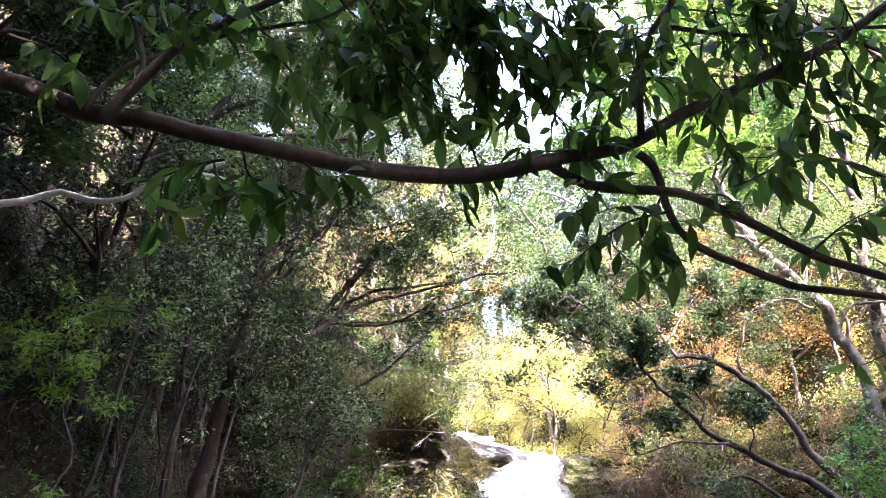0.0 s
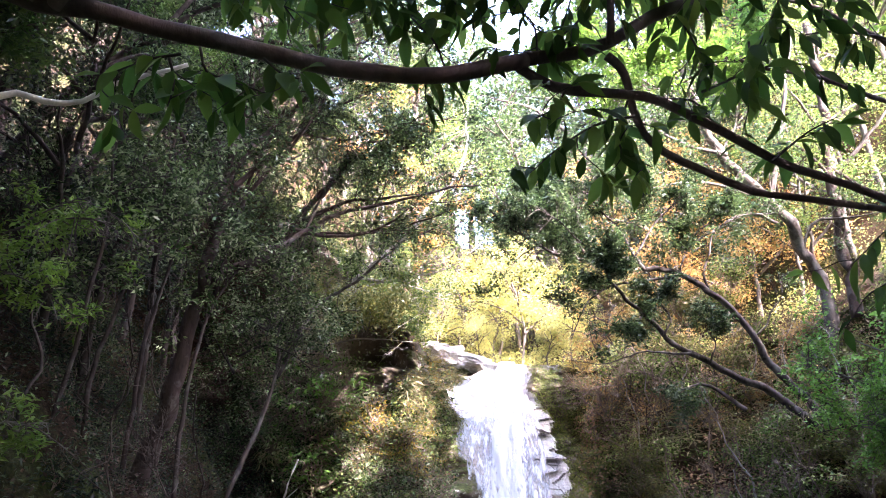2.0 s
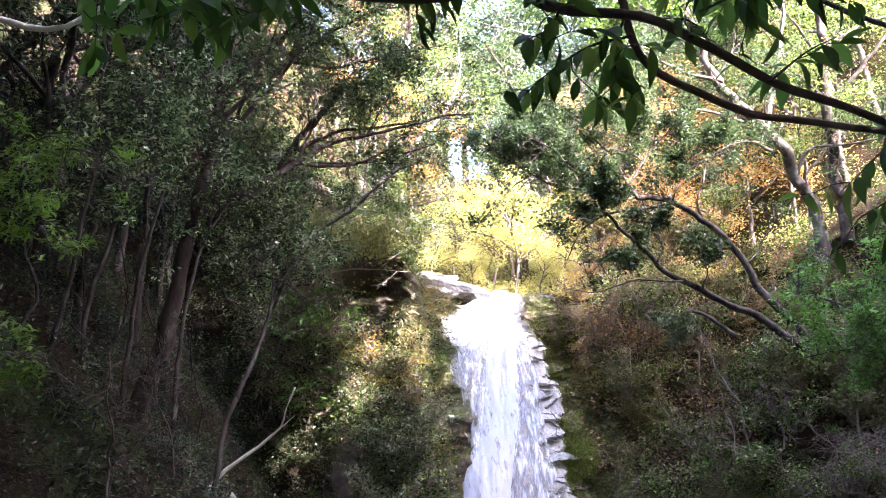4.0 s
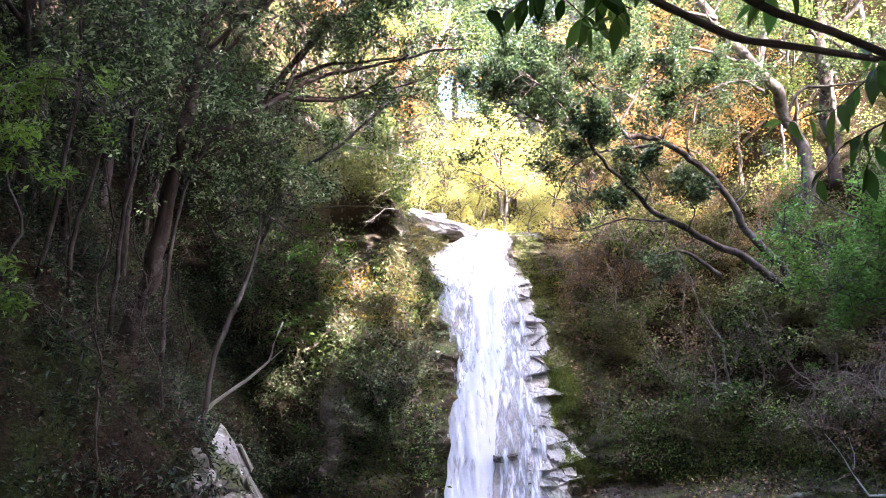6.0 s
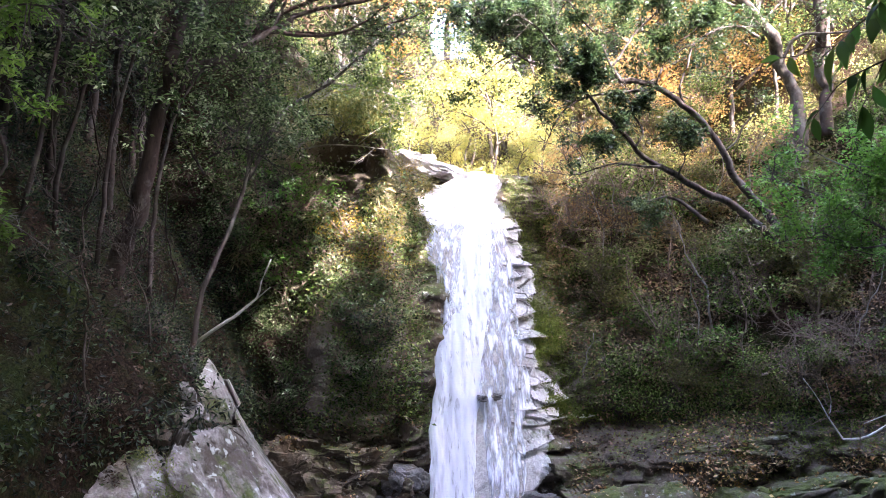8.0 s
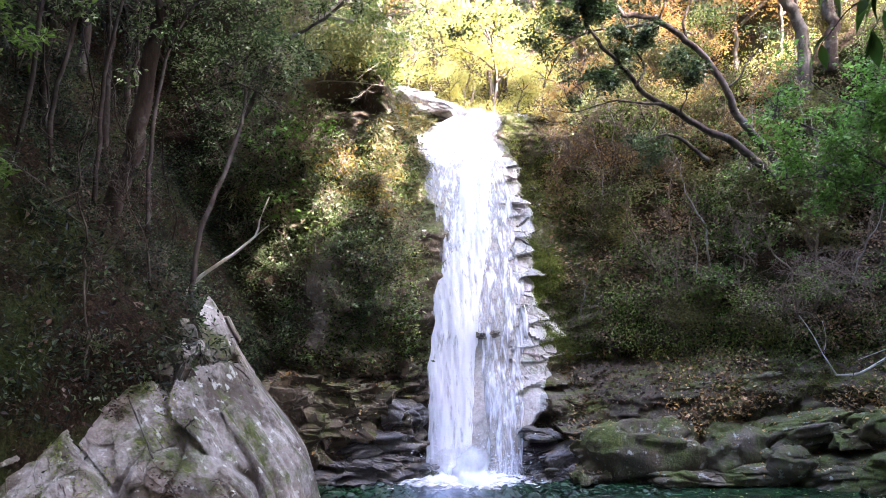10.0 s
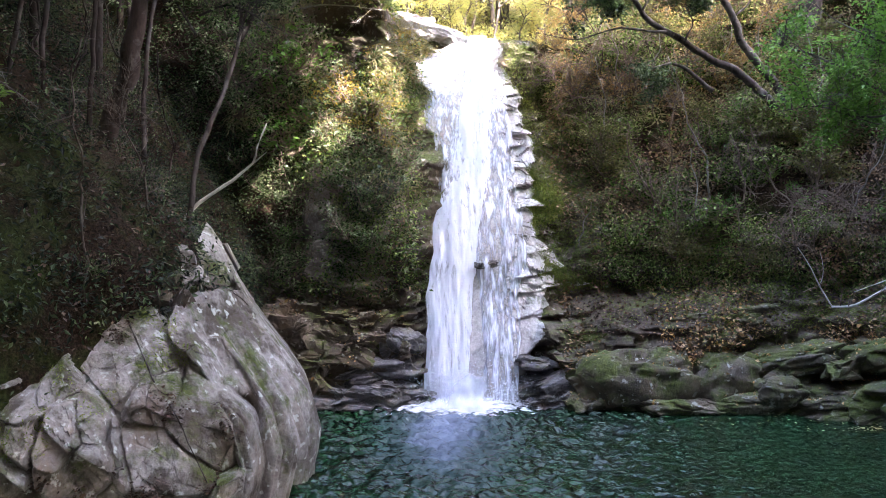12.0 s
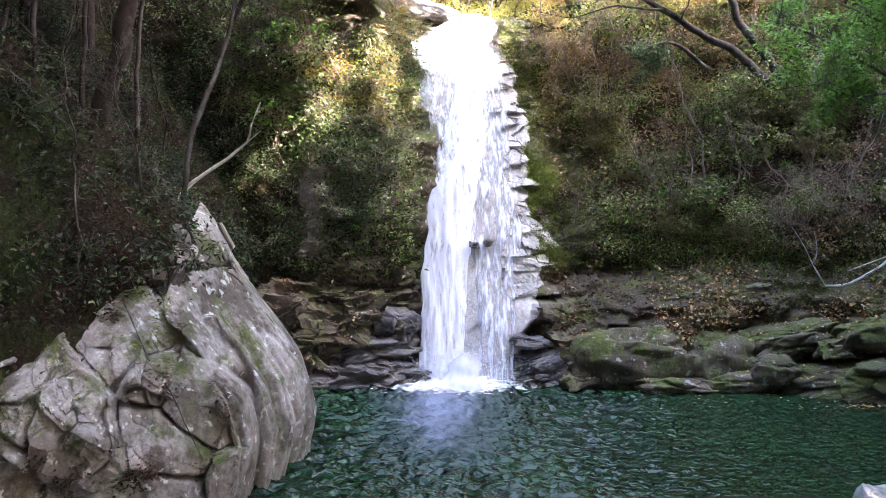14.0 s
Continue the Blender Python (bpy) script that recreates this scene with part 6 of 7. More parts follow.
# ---- saplings, dead wood, sprays ----
for k, pts in enumerate((
        [(6.47, 19.6, 4.28), (6.29, 19.45, 5.35), (5.89, 19.3, 6.07), (5.48, 19.15, 7.02), (5.19, 19, 7.79)], [(5.09, 19.4, 3.6), (4.82, 19.25, 4.53), (4.5, 19.1, 5.24), (4.27, 18.95, 5.76), (4.11, 18.8, 6.33)],
        [(5.61, 19.8, 3.73), (5.57, 19.6, 4.69), (5.52, 19.4, 6.01), (5.45, 19.2, 7.31)], [(8.46, 18.4, 3.72), (8.39, 18.2, 4.66), (8.44, 18, 5.57), (8.45, 17.8, 6.68)],
        [(5.48, 21.1, 7.42), (4.23, 20.92, 6.99), (3.42, 20.74, 6.96), (3, 20.56, 7.46), (2.41, 20.38, 7.52), (2.19, 20.2, 8.05)], [(4.55, 20.8, 5.33), (3.92, 20.53, 6.15), (3.3, 20.27, 6.54), (2.91, 20, 6.36)],
        [(7.99, 18.3, 3.09), (7.71, 18.13, 4.23), (7.18, 17.97, 5.22), (6.85, 17.8, 6.06)], [(7.08, 18.6, 3.08), (6.74, 18.4, 3.98), (6.77, 18.2, 4.86), (6.44, 18, 5.72)])):
    tree("bare_sapling", "thin leafless sapling on the leaf-strewn slope", [(pts, 0.03 if k not in (4, 5) else 0.016, 0.009)], BARK_PALE if k == 0 else TWIG, LITTER, 300 + k,
         shoots=13, shoot_len=0.7, twigs=4, bare=True, category="sapling", sides=7, crook=0.16)
for k, pts in enumerate((
        [(8.92, 17.6, 3.1), (8.53, 17.33, 3.72), (7.91, 17.07, 4.07), (7.32, 16.8, 4.18)], [(9.47, 17.7, 2.85), (9.14, 17.33, 3.6), (8.58, 16.97, 4.19), (7.8, 16.6, 4.52)], [(8.37, 18, 2.84), (7.99, 17.73, 3.35), (7.38, 17.47, 3.47), (6.9, 17.2, 3.72)],
        [(4.84, 21.5, 7.6), (4.18, 21.2, 7.98), (3.4, 20.9, 7.99), (2.78, 20.6, 7.72)], [(5.84, 20.8, 6.9), (5.04, 20.53, 7.85), (4.27, 20.27, 8.21), (3.52, 20, 8.08)], [(-2.27, 18.7, 3.33), (-2.36, 18.43, 3.98), (-2.71, 18.17, 4.35), (-3.16, 17.9, 4.21)],
        [(-0.7, 18.4, 3.59), (-1.07, 18.2, 4.1), (-1.68, 18, 4.34), (-2.16, 17.8, 4.09)], [(-4.14, 11.4, 3.91), (-4.21, 11.4, 4.54), (-4.44, 11.4, 5.01), (-4.67, 11.4, 5.63)])):
    tree("bare_shrub", "tangle of pinkish-grey leafless twigs", [(pts, 0.018, 0.006)], STEM if k == 7 else TWIG, LITTER, 320 + k, shoots=34, shoot_len=0.75, twigs=7,
         bare=True, category="shrub", sides=6, start=0.1)
gs = np.random.default_rng(91)
for k in range(34):
    x, z = gs.uniform(3.2, 10.5), gs.uniform(3.0, 7.8)
    a = wall_point(np.array([x]), np.array([z]))[0]
    lean = gs.uniform(-0.6, 0.3)
    h = gs.uniform(1.0, 2.2)
    pts = [a + (0, 0.1, 0), a + (lean * 0.3, -0.45, h * 0.35), a + (lean * 0.8, -0.75, h * 0.7), a + (lean * 1.5, -0.9, h)]
    tree("bare_sapling", "thin crooked leafless sapling on the slope", [(pts, gs.uniform(0.014, 0.030), 0.007)], BARK_PALE if k % 3 == 0 else STEM if k % 5 < 2 else TWIG, LITTER, 400 + k,
         shoots=13, shoot_len=0.65, twigs=4, bare=True, category="sapling", sides=6, start=0.2, crook=0.2)
for k in range(12):
    x, y = gs.uniform(-8, -4.2), gs.uniform(9.5, 15.5)
    a = np.array(bank_at(x, y))
    h, lean = gs.uniform(1.6, 3.6), gs.uniform(-0.2, 0.7)
    pts = [a, a + (lean * 0.3, 0.05, h * 0.35), a + (lean * 0.9, -0.1, h * 0.7), a + (lean * 1.6, -0.15, h)]
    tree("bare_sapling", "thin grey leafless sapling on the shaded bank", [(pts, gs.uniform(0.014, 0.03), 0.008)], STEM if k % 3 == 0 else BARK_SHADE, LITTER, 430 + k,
         shoots=9, shoot_len=0.9, twigs=4, bare=True, category="sapling", sides=6, start=0.2, crook=0.2)
tree("dead_branch", "bleached dead branch leaning over the pool", [
    ([(11.2, 13.0, 1.4), (9.6, 12.8, 2.6)] + [(7.62, 12.6, 3.24), (6.97, 12.55, 2.81), (6.52, 12.5, 2.59), (6.23, 12.45, 2.52), (5.95, 12.4, 2.51)], 0.036, 0.016),
    ([(5.95, 12.4, 2.51), (5.75, 12.37, 2.82), (5.6, 12.33, 3.08), (5.37, 12.3, 3.42)], 0.012, 0.004), ([(5.77, 12.4, 2.82), (5.82, 12.4, 3.08), (5.76, 12.4, 3.34)], 0.008, 0.003),
    ([(6.93, 12.5, 2.94), (6.55, 12.4, 2.82), (6.24, 12.3, 2.74)], 0.008, 0.004)], BARK_WHITE, LITTER, 340, shoots=5, shoot_len=0.4, twigs=3, bare=True, category="branch")
tree("dead_branch", "grey forked dead bough leaning out from the bank", [
    ([(-4.7, 14.4, 3.6)] + [(-4.44, 14.4, 4.07), (-3.71, 14.3, 4.58), (-3.29, 14.2, 4.87), (-3.21, 14.1, 5.15), (-3.02, 14, 5.54)], 0.042, 0.012), ([(-3.26, 14.1, 4.86), (-3.02, 14, 5.04)], 0.014, 0.006)],
    BARK_WHITE, LITTER, 341, shoots=0, bare=True, category="branch")
tree("hanging_vine", "thin bare vine hanging over the rocks", [
    ([(5.67, 20.1, 4.71), (5.64, 19.48, 3.32), (5.5, 18.86, 2.41), (5.43, 18.24, 1.55), (5.4, 17.62, 1.28), (5.55, 17, 1.33)], 0.007, 0.005)], BARK_PALE, LITTER, 342, shoots=0, bare=True, category="vine")
rd, rz = np.array([1.15, 1.08, 1.05, 0.98, 0.95, 0.88]), np.array([2.75, 2.35, 1.9, 1.5, 1.1, 0.7])
root_line = outcrop_point(rd, rz) - (0, 0.06, 0)
tree("hanging_root", "thin brown root hanging down the rock outcrop", [([tuple(q) for q in root_line], 0.014, 0.006)], BARK, LITTER, 343, shoots=0, bare=True, category="root", crook=0.05)
gv = np.random.default_rng(93)
for k in range(9):
    x, z = gv.uniform(-3.6, -1.2), gv.uniform(4.4, 6.6)
    a = wall_point(np.array([x]), np.array([z]))[0]
    pts = [a + (0, -0.15, 0.1), a + (gv.normal() * 0.2, -0.3, -0.5), a + (gv.normal() * 0.35, -0.3, -1.2), a + (gv.normal() * 0.4, -0.25, -1.9)]
    tree("hanging_vine", "thin brown vine hanging down the rock buttress", [(pts, 0.010, 0.005)], TWIG, LITTER, 460 + k, shoots=4, shoot_len=0.5, twigs=2, bare=True, category="vine", sides=5, crook=0.12)
for k, (x, z) in enumerate(((0.80, 2.92), (1.12, 2.96))):
    boulder("rock", "small dark wet rock knob in the falling water", (x, float(wall_y(np.array([x]), np.array([z]))[0]) - 0.2, z), (0.10, 0.12, 0.07), ROCK_WET, 190 + k, detail=3)
tree("maple", "light green maple spray above the shaded bank", [
    ([(-7.3, 8.3, 5.9)] + [(-6.68, 8.3, 6.67), (-6.03, 8.38, 7.07), (-5.36, 8.45, 7.56), (-4.67, 8.52, 7.74), (-4.2, 8.6, 7.64)], 0.03, 0.008), ([(-6.09, 8.3, 6.98), (-5.46, 8.33, 7.03), (-4.89, 8.37, 6.81), (-4.45, 8.4, 6.47)], 0.012, 0.005),
    ([(-5.27, 8.5, 7.65), (-4.64, 8.53, 7.93), (-4.04, 8.57, 7.61), (-3.79, 8.6, 7.18)], 0.010, 0.004)], BARK, SPRAY_LEAF, 350, shoots=20, shoot_len=0.55, twigs=5, per=3, leaf=(0.085, 0.03), spread=0.05, lift=-0.35, start=0.35)
tree("maple", "light green maple spray low on the bank", [
    ([(-6.7, 8.0, 4.4), (-6.0, 8.0, 4.9)] + [(-5.31, 8, 4.9), (-4.8, 8.07, 5.25), (-4.41, 8.13, 5.13), (-4.07, 8.2, 4.89)], 0.02, 0.006)], BARK, SPRAY_LEAF, 351, shoots=22, shoot_len=0.5, twigs=5, per=3, leaf=(0.085, 0.03), spread=0.05, lift=-0.3, start=0.3)
tree("maple", "bright green maple reaching in from the slope", [
    ([(11.7, 11.6, 1.7), (10.2, 11.7, 3.6)] + [(7.76, 11.8, 4.58), (6.84, 11.95, 5.42), (6.07, 12.1, 6.02), (5.29, 12.25, 6.38), (4.84, 12.4, 6.59)], 0.05, 0.012), ([(6.87, 12, 5.42), (6.25, 12.1, 5.36), (5.62, 12.2, 5.54), (5.07, 12.3, 5.47)], 0.02, 0.006),
    ([(7.19, 12, 5.92), (6.55, 12.07, 6.43), (5.9, 12.13, 6.77), (5.42, 12.2, 7.2)], 0.02, 0.006)], BARK, MAPLE_GREEN, 352, shoots=24, shoot_len=0.8, twigs=7, per=6, leaf=(0.06, 0.034), spread=0.08, lift=0.0, start=0.2)


CANOPY = "green broadleaf tree spreading over the gorge"
for k, limbs in enumerate((
        [([(11.4, 8.6, 0.7), (10.4, 8.6, 4.5), (8.6, 8.6, 8.2)] + [(6.61, 8.6, 9.84), (7.36, 8.7, 12.85), (7.72, 8.8, 15.43)], 0.14, 0.06), ([(6.61, 8.6, 9.84), (5.89, 8.82, 10.81), (4.98, 9.05, 11.58), (3.92, 9.28, 12.31), (2.88, 9.5, 12.85)], 0.05, 0.012), ([(7.08, 8.6, 11.69), (6.04, 8.9, 12.3), (5.15, 9.2, 13.15), (4.11, 9.5, 13.95)], 0.05, 0.012),
         ([(6.34, 8.6, 9.02), (5.84, 8.8, 9.69), (5.2, 9, 10.15), (4.49, 9.2, 10.26)], 0.035, 0.01), ([(5.01, 9.1, 11.62), (4.33, 9.3, 11.13), (3.78, 9.5, 10.83)], 0.02, 0.008)],
        [([(-7.53, 7.6, 5.89), (-8.43, 7.73, 8.66), (-8.93, 7.87, 11.42), (-9.13, 8, 14.38)], 0.13, 0.06), ([(-8.83, 7.8, 10.41), (-7.85, 8.1, 11.33), (-6.41, 8.4, 11.77), (-5.12, 8.7, 12.25), (-3.6, 9, 12.39)], 0.05, 0.012), ([(-8.87, 7.8, 12.39), (-7.65, 8.2, 13.13), (-6.02, 8.6, 13.62), (-4.02, 9, 13.85), (-1.9, 9.4, 13.81)], 0.05, 0.012),
         ([(-8.67, 7.8, 9.95), (-7.58, 8.07, 10.24), (-6.51, 8.33, 10.26), (-5.61, 8.6, 10.57)], 0.035, 0.01), ([(-3.6, 9, 12.39), (-2.51, 9.2, 12.25), (-1.5, 9.4, 12.01), (-0.65, 9.6, 12.22)], 0.012, 0.006), ([(-4.02, 9, 13.85), (-2.04, 9.27, 13.32), (-0.45, 9.53, 13.07), (0.73, 9.8, 13.34)], 0.014, 0.006)])):
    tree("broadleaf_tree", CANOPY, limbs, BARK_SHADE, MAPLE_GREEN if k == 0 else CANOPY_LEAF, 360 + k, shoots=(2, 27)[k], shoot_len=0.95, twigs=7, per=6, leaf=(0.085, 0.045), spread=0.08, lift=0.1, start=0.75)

tree("broadleaf_tree", CANOPY, [
    ([(12.2, 13.6, 1.6), (11.8, 13.6, 6.0), (10.6, 13.7, 10.5), (9.6, 13.8, 14.0)], 0.16, 0.07),
    ([(10.9, 13.7, 9.5), (8.2, 13.9, 12.0), (5.4, 14.1, 13.2), (3.6, 14.2, 13.6), (2.0, 14.4, 14.1)], 0.07, 0.012, 15, 0.55),
    ([(10.2, 13.7, 11.6), (7.6, 14.0, 14.2), (5.0, 14.4, 15.4), (3.4, 14.5, 15.8), (2.1, 14.6, 15.6)], 0.07, 0.012, 13, 0.6),
    ([(9.8, 13.8, 13.2), (7.8, 14.0, 16.0), (5.8, 14.2, 17.2), (3.6, 14.4, 17.6)], 0.06, 0.012, 11, 0.6),
    ([(5.4, 14.1, 13.2), (4.2, 14.0, 12.6), (3.0, 14.0, 12.5)], 0.03, 0.008)],
    BARK_SHADE, SPRAY_LEAF, 366, shoots=13, shoot_len=1.1, twigs=6, per=6, leaf=(0.09, 0.046), spread=0.08, lift=0.1, start=0.8)

tree("broadleaf_tree", CANOPY, [
    ([(-8.6, 15.6, 9.5), (-8.2, 15.6, 12.5), (-7.6, 15.6, 15.5), (-6.8, 15.7, 19.0)], 0.18, 0.07),
    ([(-8.2, 15.6, 12.5), (-6.4, 15.7, 14.0), (-4.4, 15.8, 15.0), (-2.4, 15.9, 15.6)], 0.07, 0.012),
    ([(-7.9, 15.6, 14.0), (-6.0, 15.9, 16.2), (-4.0, 16.2, 17.2), (-2.0, 16.4, 17.6)], 0.07, 0.012),
    ([(-7.4, 15.6, 16.2), (-6.2, 15.4, 18.2), (-4.6, 15.2, 19.4), (-3.0, 15.0, 20.0)], 0.06, 0.012),
    ([(-6.4, 15.7, 14.0), (-5.0, 15.2, 13.6), (-3.8, 14.8, 13.7)], 0.04, 0.010),
    ([(-7.6, 15.6, 15.5), (-8.4, 15.0, 18.0), (-9.0, 14.6, 20.5)], 0.06, 0.012)],
    BARK_SHADE, CANOPY_LEAF, 368, shoots=24, shoot_len=1.25, twigs=6, per=6, leaf=(0.105, 0.052), spread=0.09, lift=0.1, start=0.5)
# Added to shut sky light off the left bank and fill the upper left.
tree("evergreen_tree", "tall dense evergreen added over the left bank to darken it", [
    ([(-8.8, 6.4, 5.5), (-8.6, 6.4, 9.0), (-8.0, 6.5, 13.0), (-7.4, 6.6, 17.0)], 0.22, 0.08),
    ([(-8.5, 6.4, 10.0), (-6.6, 6.9, 11.2), (-4.8, 7.4, 11.8), (-3.4, 7.8, 12.2)], 0.07, 0.012),
    ([(-8.2, 6.4, 11.6), (-6.2, 6.2, 12.9), (-4.2, 6.0, 13.6), (-2.6, 5.9, 13.9)], 0.07, 0.012),
    ([(-8.0, 6.5, 13.0), (-6.4, 8.0, 14.4), (-4.8, 9.4, 15.2), (-3.2, 10.6, 15.6)], 0.07, 0.012),
    ([(-8.6, 6.4, 9.4), (-7.2, 5.4, 10.4), (-5.6, 4.6, 10.9), (-4.2, 4.2, 11.2)], 0.06, 0.012)],
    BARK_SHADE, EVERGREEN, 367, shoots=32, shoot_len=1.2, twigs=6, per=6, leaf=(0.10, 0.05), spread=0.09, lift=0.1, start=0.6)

# ---- the evergreen bough overhead ----
BARK_NEAR = bark_material("near_brown_bark", (0.022, 0.016, 0.014), (0.10, 0.072, 0.062), 0.15)
bough = tree("overhanging_tree", "dark bough of an evergreen tree arching overhead", [
    ([(-4.4, 0.3, 1.7), (-4.0, 0.6, 4.0), (-3.2, 1.1, 5.1)] + [(-2.19, 1.5, 5.34), (-1.68, 1.54, 5.25), (-1.37, 1.57, 5.22), (-1.28, 1.61, 5.21), (-1.16, 1.64, 5.18), (-1.04, 1.68, 5.19), (-0.89, 1.72, 5.15), (-0.7, 1.75, 5.11), (-0.53, 1.79, 5.09), (-0.37, 1.83, 5.07), (-0.17, 1.86, 5.06), (-0.04, 1.9, 5.09), (0.09, 1.93, 5.13), (0.18, 1.97, 5.17)], 0.031, 0.024),
    ([(0.18, 1.97, 5.17), (0.31, 2.01, 5.21), (0.45, 2.05, 5.27), (0.6, 2.09, 5.38), (0.79, 2.13, 5.49), (1.04, 2.18, 5.65), (1.24, 2.22, 5.77), (1.48, 2.26, 5.96), (1.75, 2.3, 6.18)], 0.022, 0.016),
    ([(0.15, 1.97, 5.15), (0.26, 2, 5.09), (0.4, 2.02, 5.08), (0.54, 2.05, 5.07), (0.64, 2.07, 5.03), (0.76, 2.1, 4.97), (0.87, 2.12, 4.9), (0.98, 2.15, 4.85), (1.14, 2.17, 4.8), (1.34, 2.2, 4.72)], 0.016, 0.012),
    ([(0.43, 2, 5.19), (0.47, 2.02, 5.16), (0.49, 2.04, 5.11), (0.5, 2.06, 5.04), (0.53, 2.08, 4.96), (0.59, 2.1, 4.9), (0.7, 2.12, 4.84), (0.85, 2.14, 4.77), (0.96, 2.16, 4.76), (1.13, 2.18, 4.74), (1.31, 2.2, 4.72)], 0.014, 0.010),
    ([(0.45, 2.02, 5.25), (0.47, 2.04, 5.41), (0.49, 2.05, 5.59), (0.55, 2.07, 5.73), (0.64, 2.08, 5.86), (0.74, 2.1, 6.06)], 0.013, 0.009),
    ([(-1.06, 1.58, 5.13), (-0.99, 1.6, 5.27), (-0.91, 1.63, 5.41), (-0.79, 1.65, 5.51), (-0.65, 1.68, 5.61), (-0.47, 1.7, 5.76)], 0.018, 0.010),
    ([(-1.11, 1.56, 5.14), (-1.08, 1.61, 5.3), (-1, 1.66, 5.4), (-0.77, 1.7, 5.51), (-0.54, 1.75, 5.58), (-0.41, 1.8, 5.73)], 0.009, 0.006),
    ([(0.59, 2.1, 5.79), (0.76, 2.13, 5.77), (0.95, 2.17, 5.77), (1.08, 2.2, 5.79), (1.26, 2.23, 5.84), (1.46, 2.27, 5.87), (1.63, 2.3, 5.9)], 0.009, 0.006),
    ([(-0.99, 1.6, 5.26), (-1, 1.6, 5.35), (-1.05, 1.6, 5.48), (-1.1, 1.6, 5.58), (-1.17, 1.6, 5.72)], 0.009, 0.005),
], BARK_NEAR, NEAR_LEAF, 5, shoots=0, bare=True, sides=12)


def leaf_blade(name, length, width, curl, fold):
    """One pointed leathery leaf, along +y, folded on its midrib."""
    t = np.array([0, 0.1, 0.28, 0.5, 0.72, 0.88, 1.0])
    w = np.array([0.03, 0.35, 0.82, 1.0, 0.72, 0.34, 0.0]) * width / 2
    rows = []
    for a, b in zip(t, w):
        zc = -curl * a * a * length
        rows += [(-b, a * length, zc + fold * b), (0, a * length, zc), (b, a * length, zc + fold * b)]
    v = np.array(rows)
    return build(name, v, grid_faces(len(t), 3), NEAR_LEAF)


blades = [leaf_blade("leaf", *a).data for a in ((0.105, 0.040, 0.2, 0.3), (0.12, 0.044, 0.3, 0.25), (0.09, 0.036, 0.1, 0.4), (0.11, 0.039, 0.4, 0.3))]
for ob in [o for o in scene.objects if o.name.split(".")[0] == "leaf"]:
    bpy.data.objects.remove(ob)


extra, shoots = [], []


def leafy_twig(pts, count, r, g, hang=0.75):
    path = spline(pts, 0.02)
    v, f, c = tube(path, [r, 0.0018], 6)
    twig = keep(build("twig", v, [f, c], BARK_DARK), bough)
    for k in range(count):
        s = 0.2 + 0.78 * (k + g.uniform(0, 0.6)) / count
        i = min(int(s * (len(path) - 1)), len(path) - 2)
        d = path[i + 1] - path[i]
        d = d / np.linalg.norm(d)
        side = np.cross(d, (0, 0, 1))
        side /= np.linalg.norm(side) + 1e-6
        aim = d * 0.55 + side * (0.75 if k % 2 else -0.75) * g.uniform(0.5, 1.2) + np.array((0, 0, -hang * g.uniform(0.4, 1.5))) + g.normal(size=3) * 0.25
        aim = Vector(aim).normalized()
        flat = Vector((g.normal() * 0.6, g.normal() * 0.6 - 0.2, 1.0))
        across = aim.cross(flat).normalized()
        m = Matrix((across, aim, across.cross(aim))).transposed().to_4x4() @ Matrix.Scale(g.uniform(0.75, 1.15), 4)
        ob = new("leaf", blades[int(g.integers(4))])
        ob.parent = twig
        # the twig's own matrix is the identity in the world
        ob.matrix_basis = Matrix.Translation(path[i]) @ m
    # side shoots with the smaller leaves between
    for sp, sr in sprout(path, 0.006, max(2, count // 3) if count else 6, 0.16, g, -0.2, 0.25, 1.2):
        shoots.append(tube(sp, [0.0022, 0.0012], 5))
        for q in (sp[len(sp) // 2], sp[-2], sp[-1], sp[-1]):
            d = sp[-1] - sp[0]
            aim = Vector(d / np.linalg.norm(d) * 0.5 + g.normal(size=3) * 0.6 + (0, 0, -0.55)).normalized()
            across = aim.cross(Vector((g.normal() * 0.6, g.normal() * 0.6 - 0.2, 1.0))).normalized()
            m = Matrix((across, aim, across.cross(aim))).transposed()
            extra.append((q, np.array(m) * g.uniform(0.65, 1.05), int(g.integers(4))))
    return twig


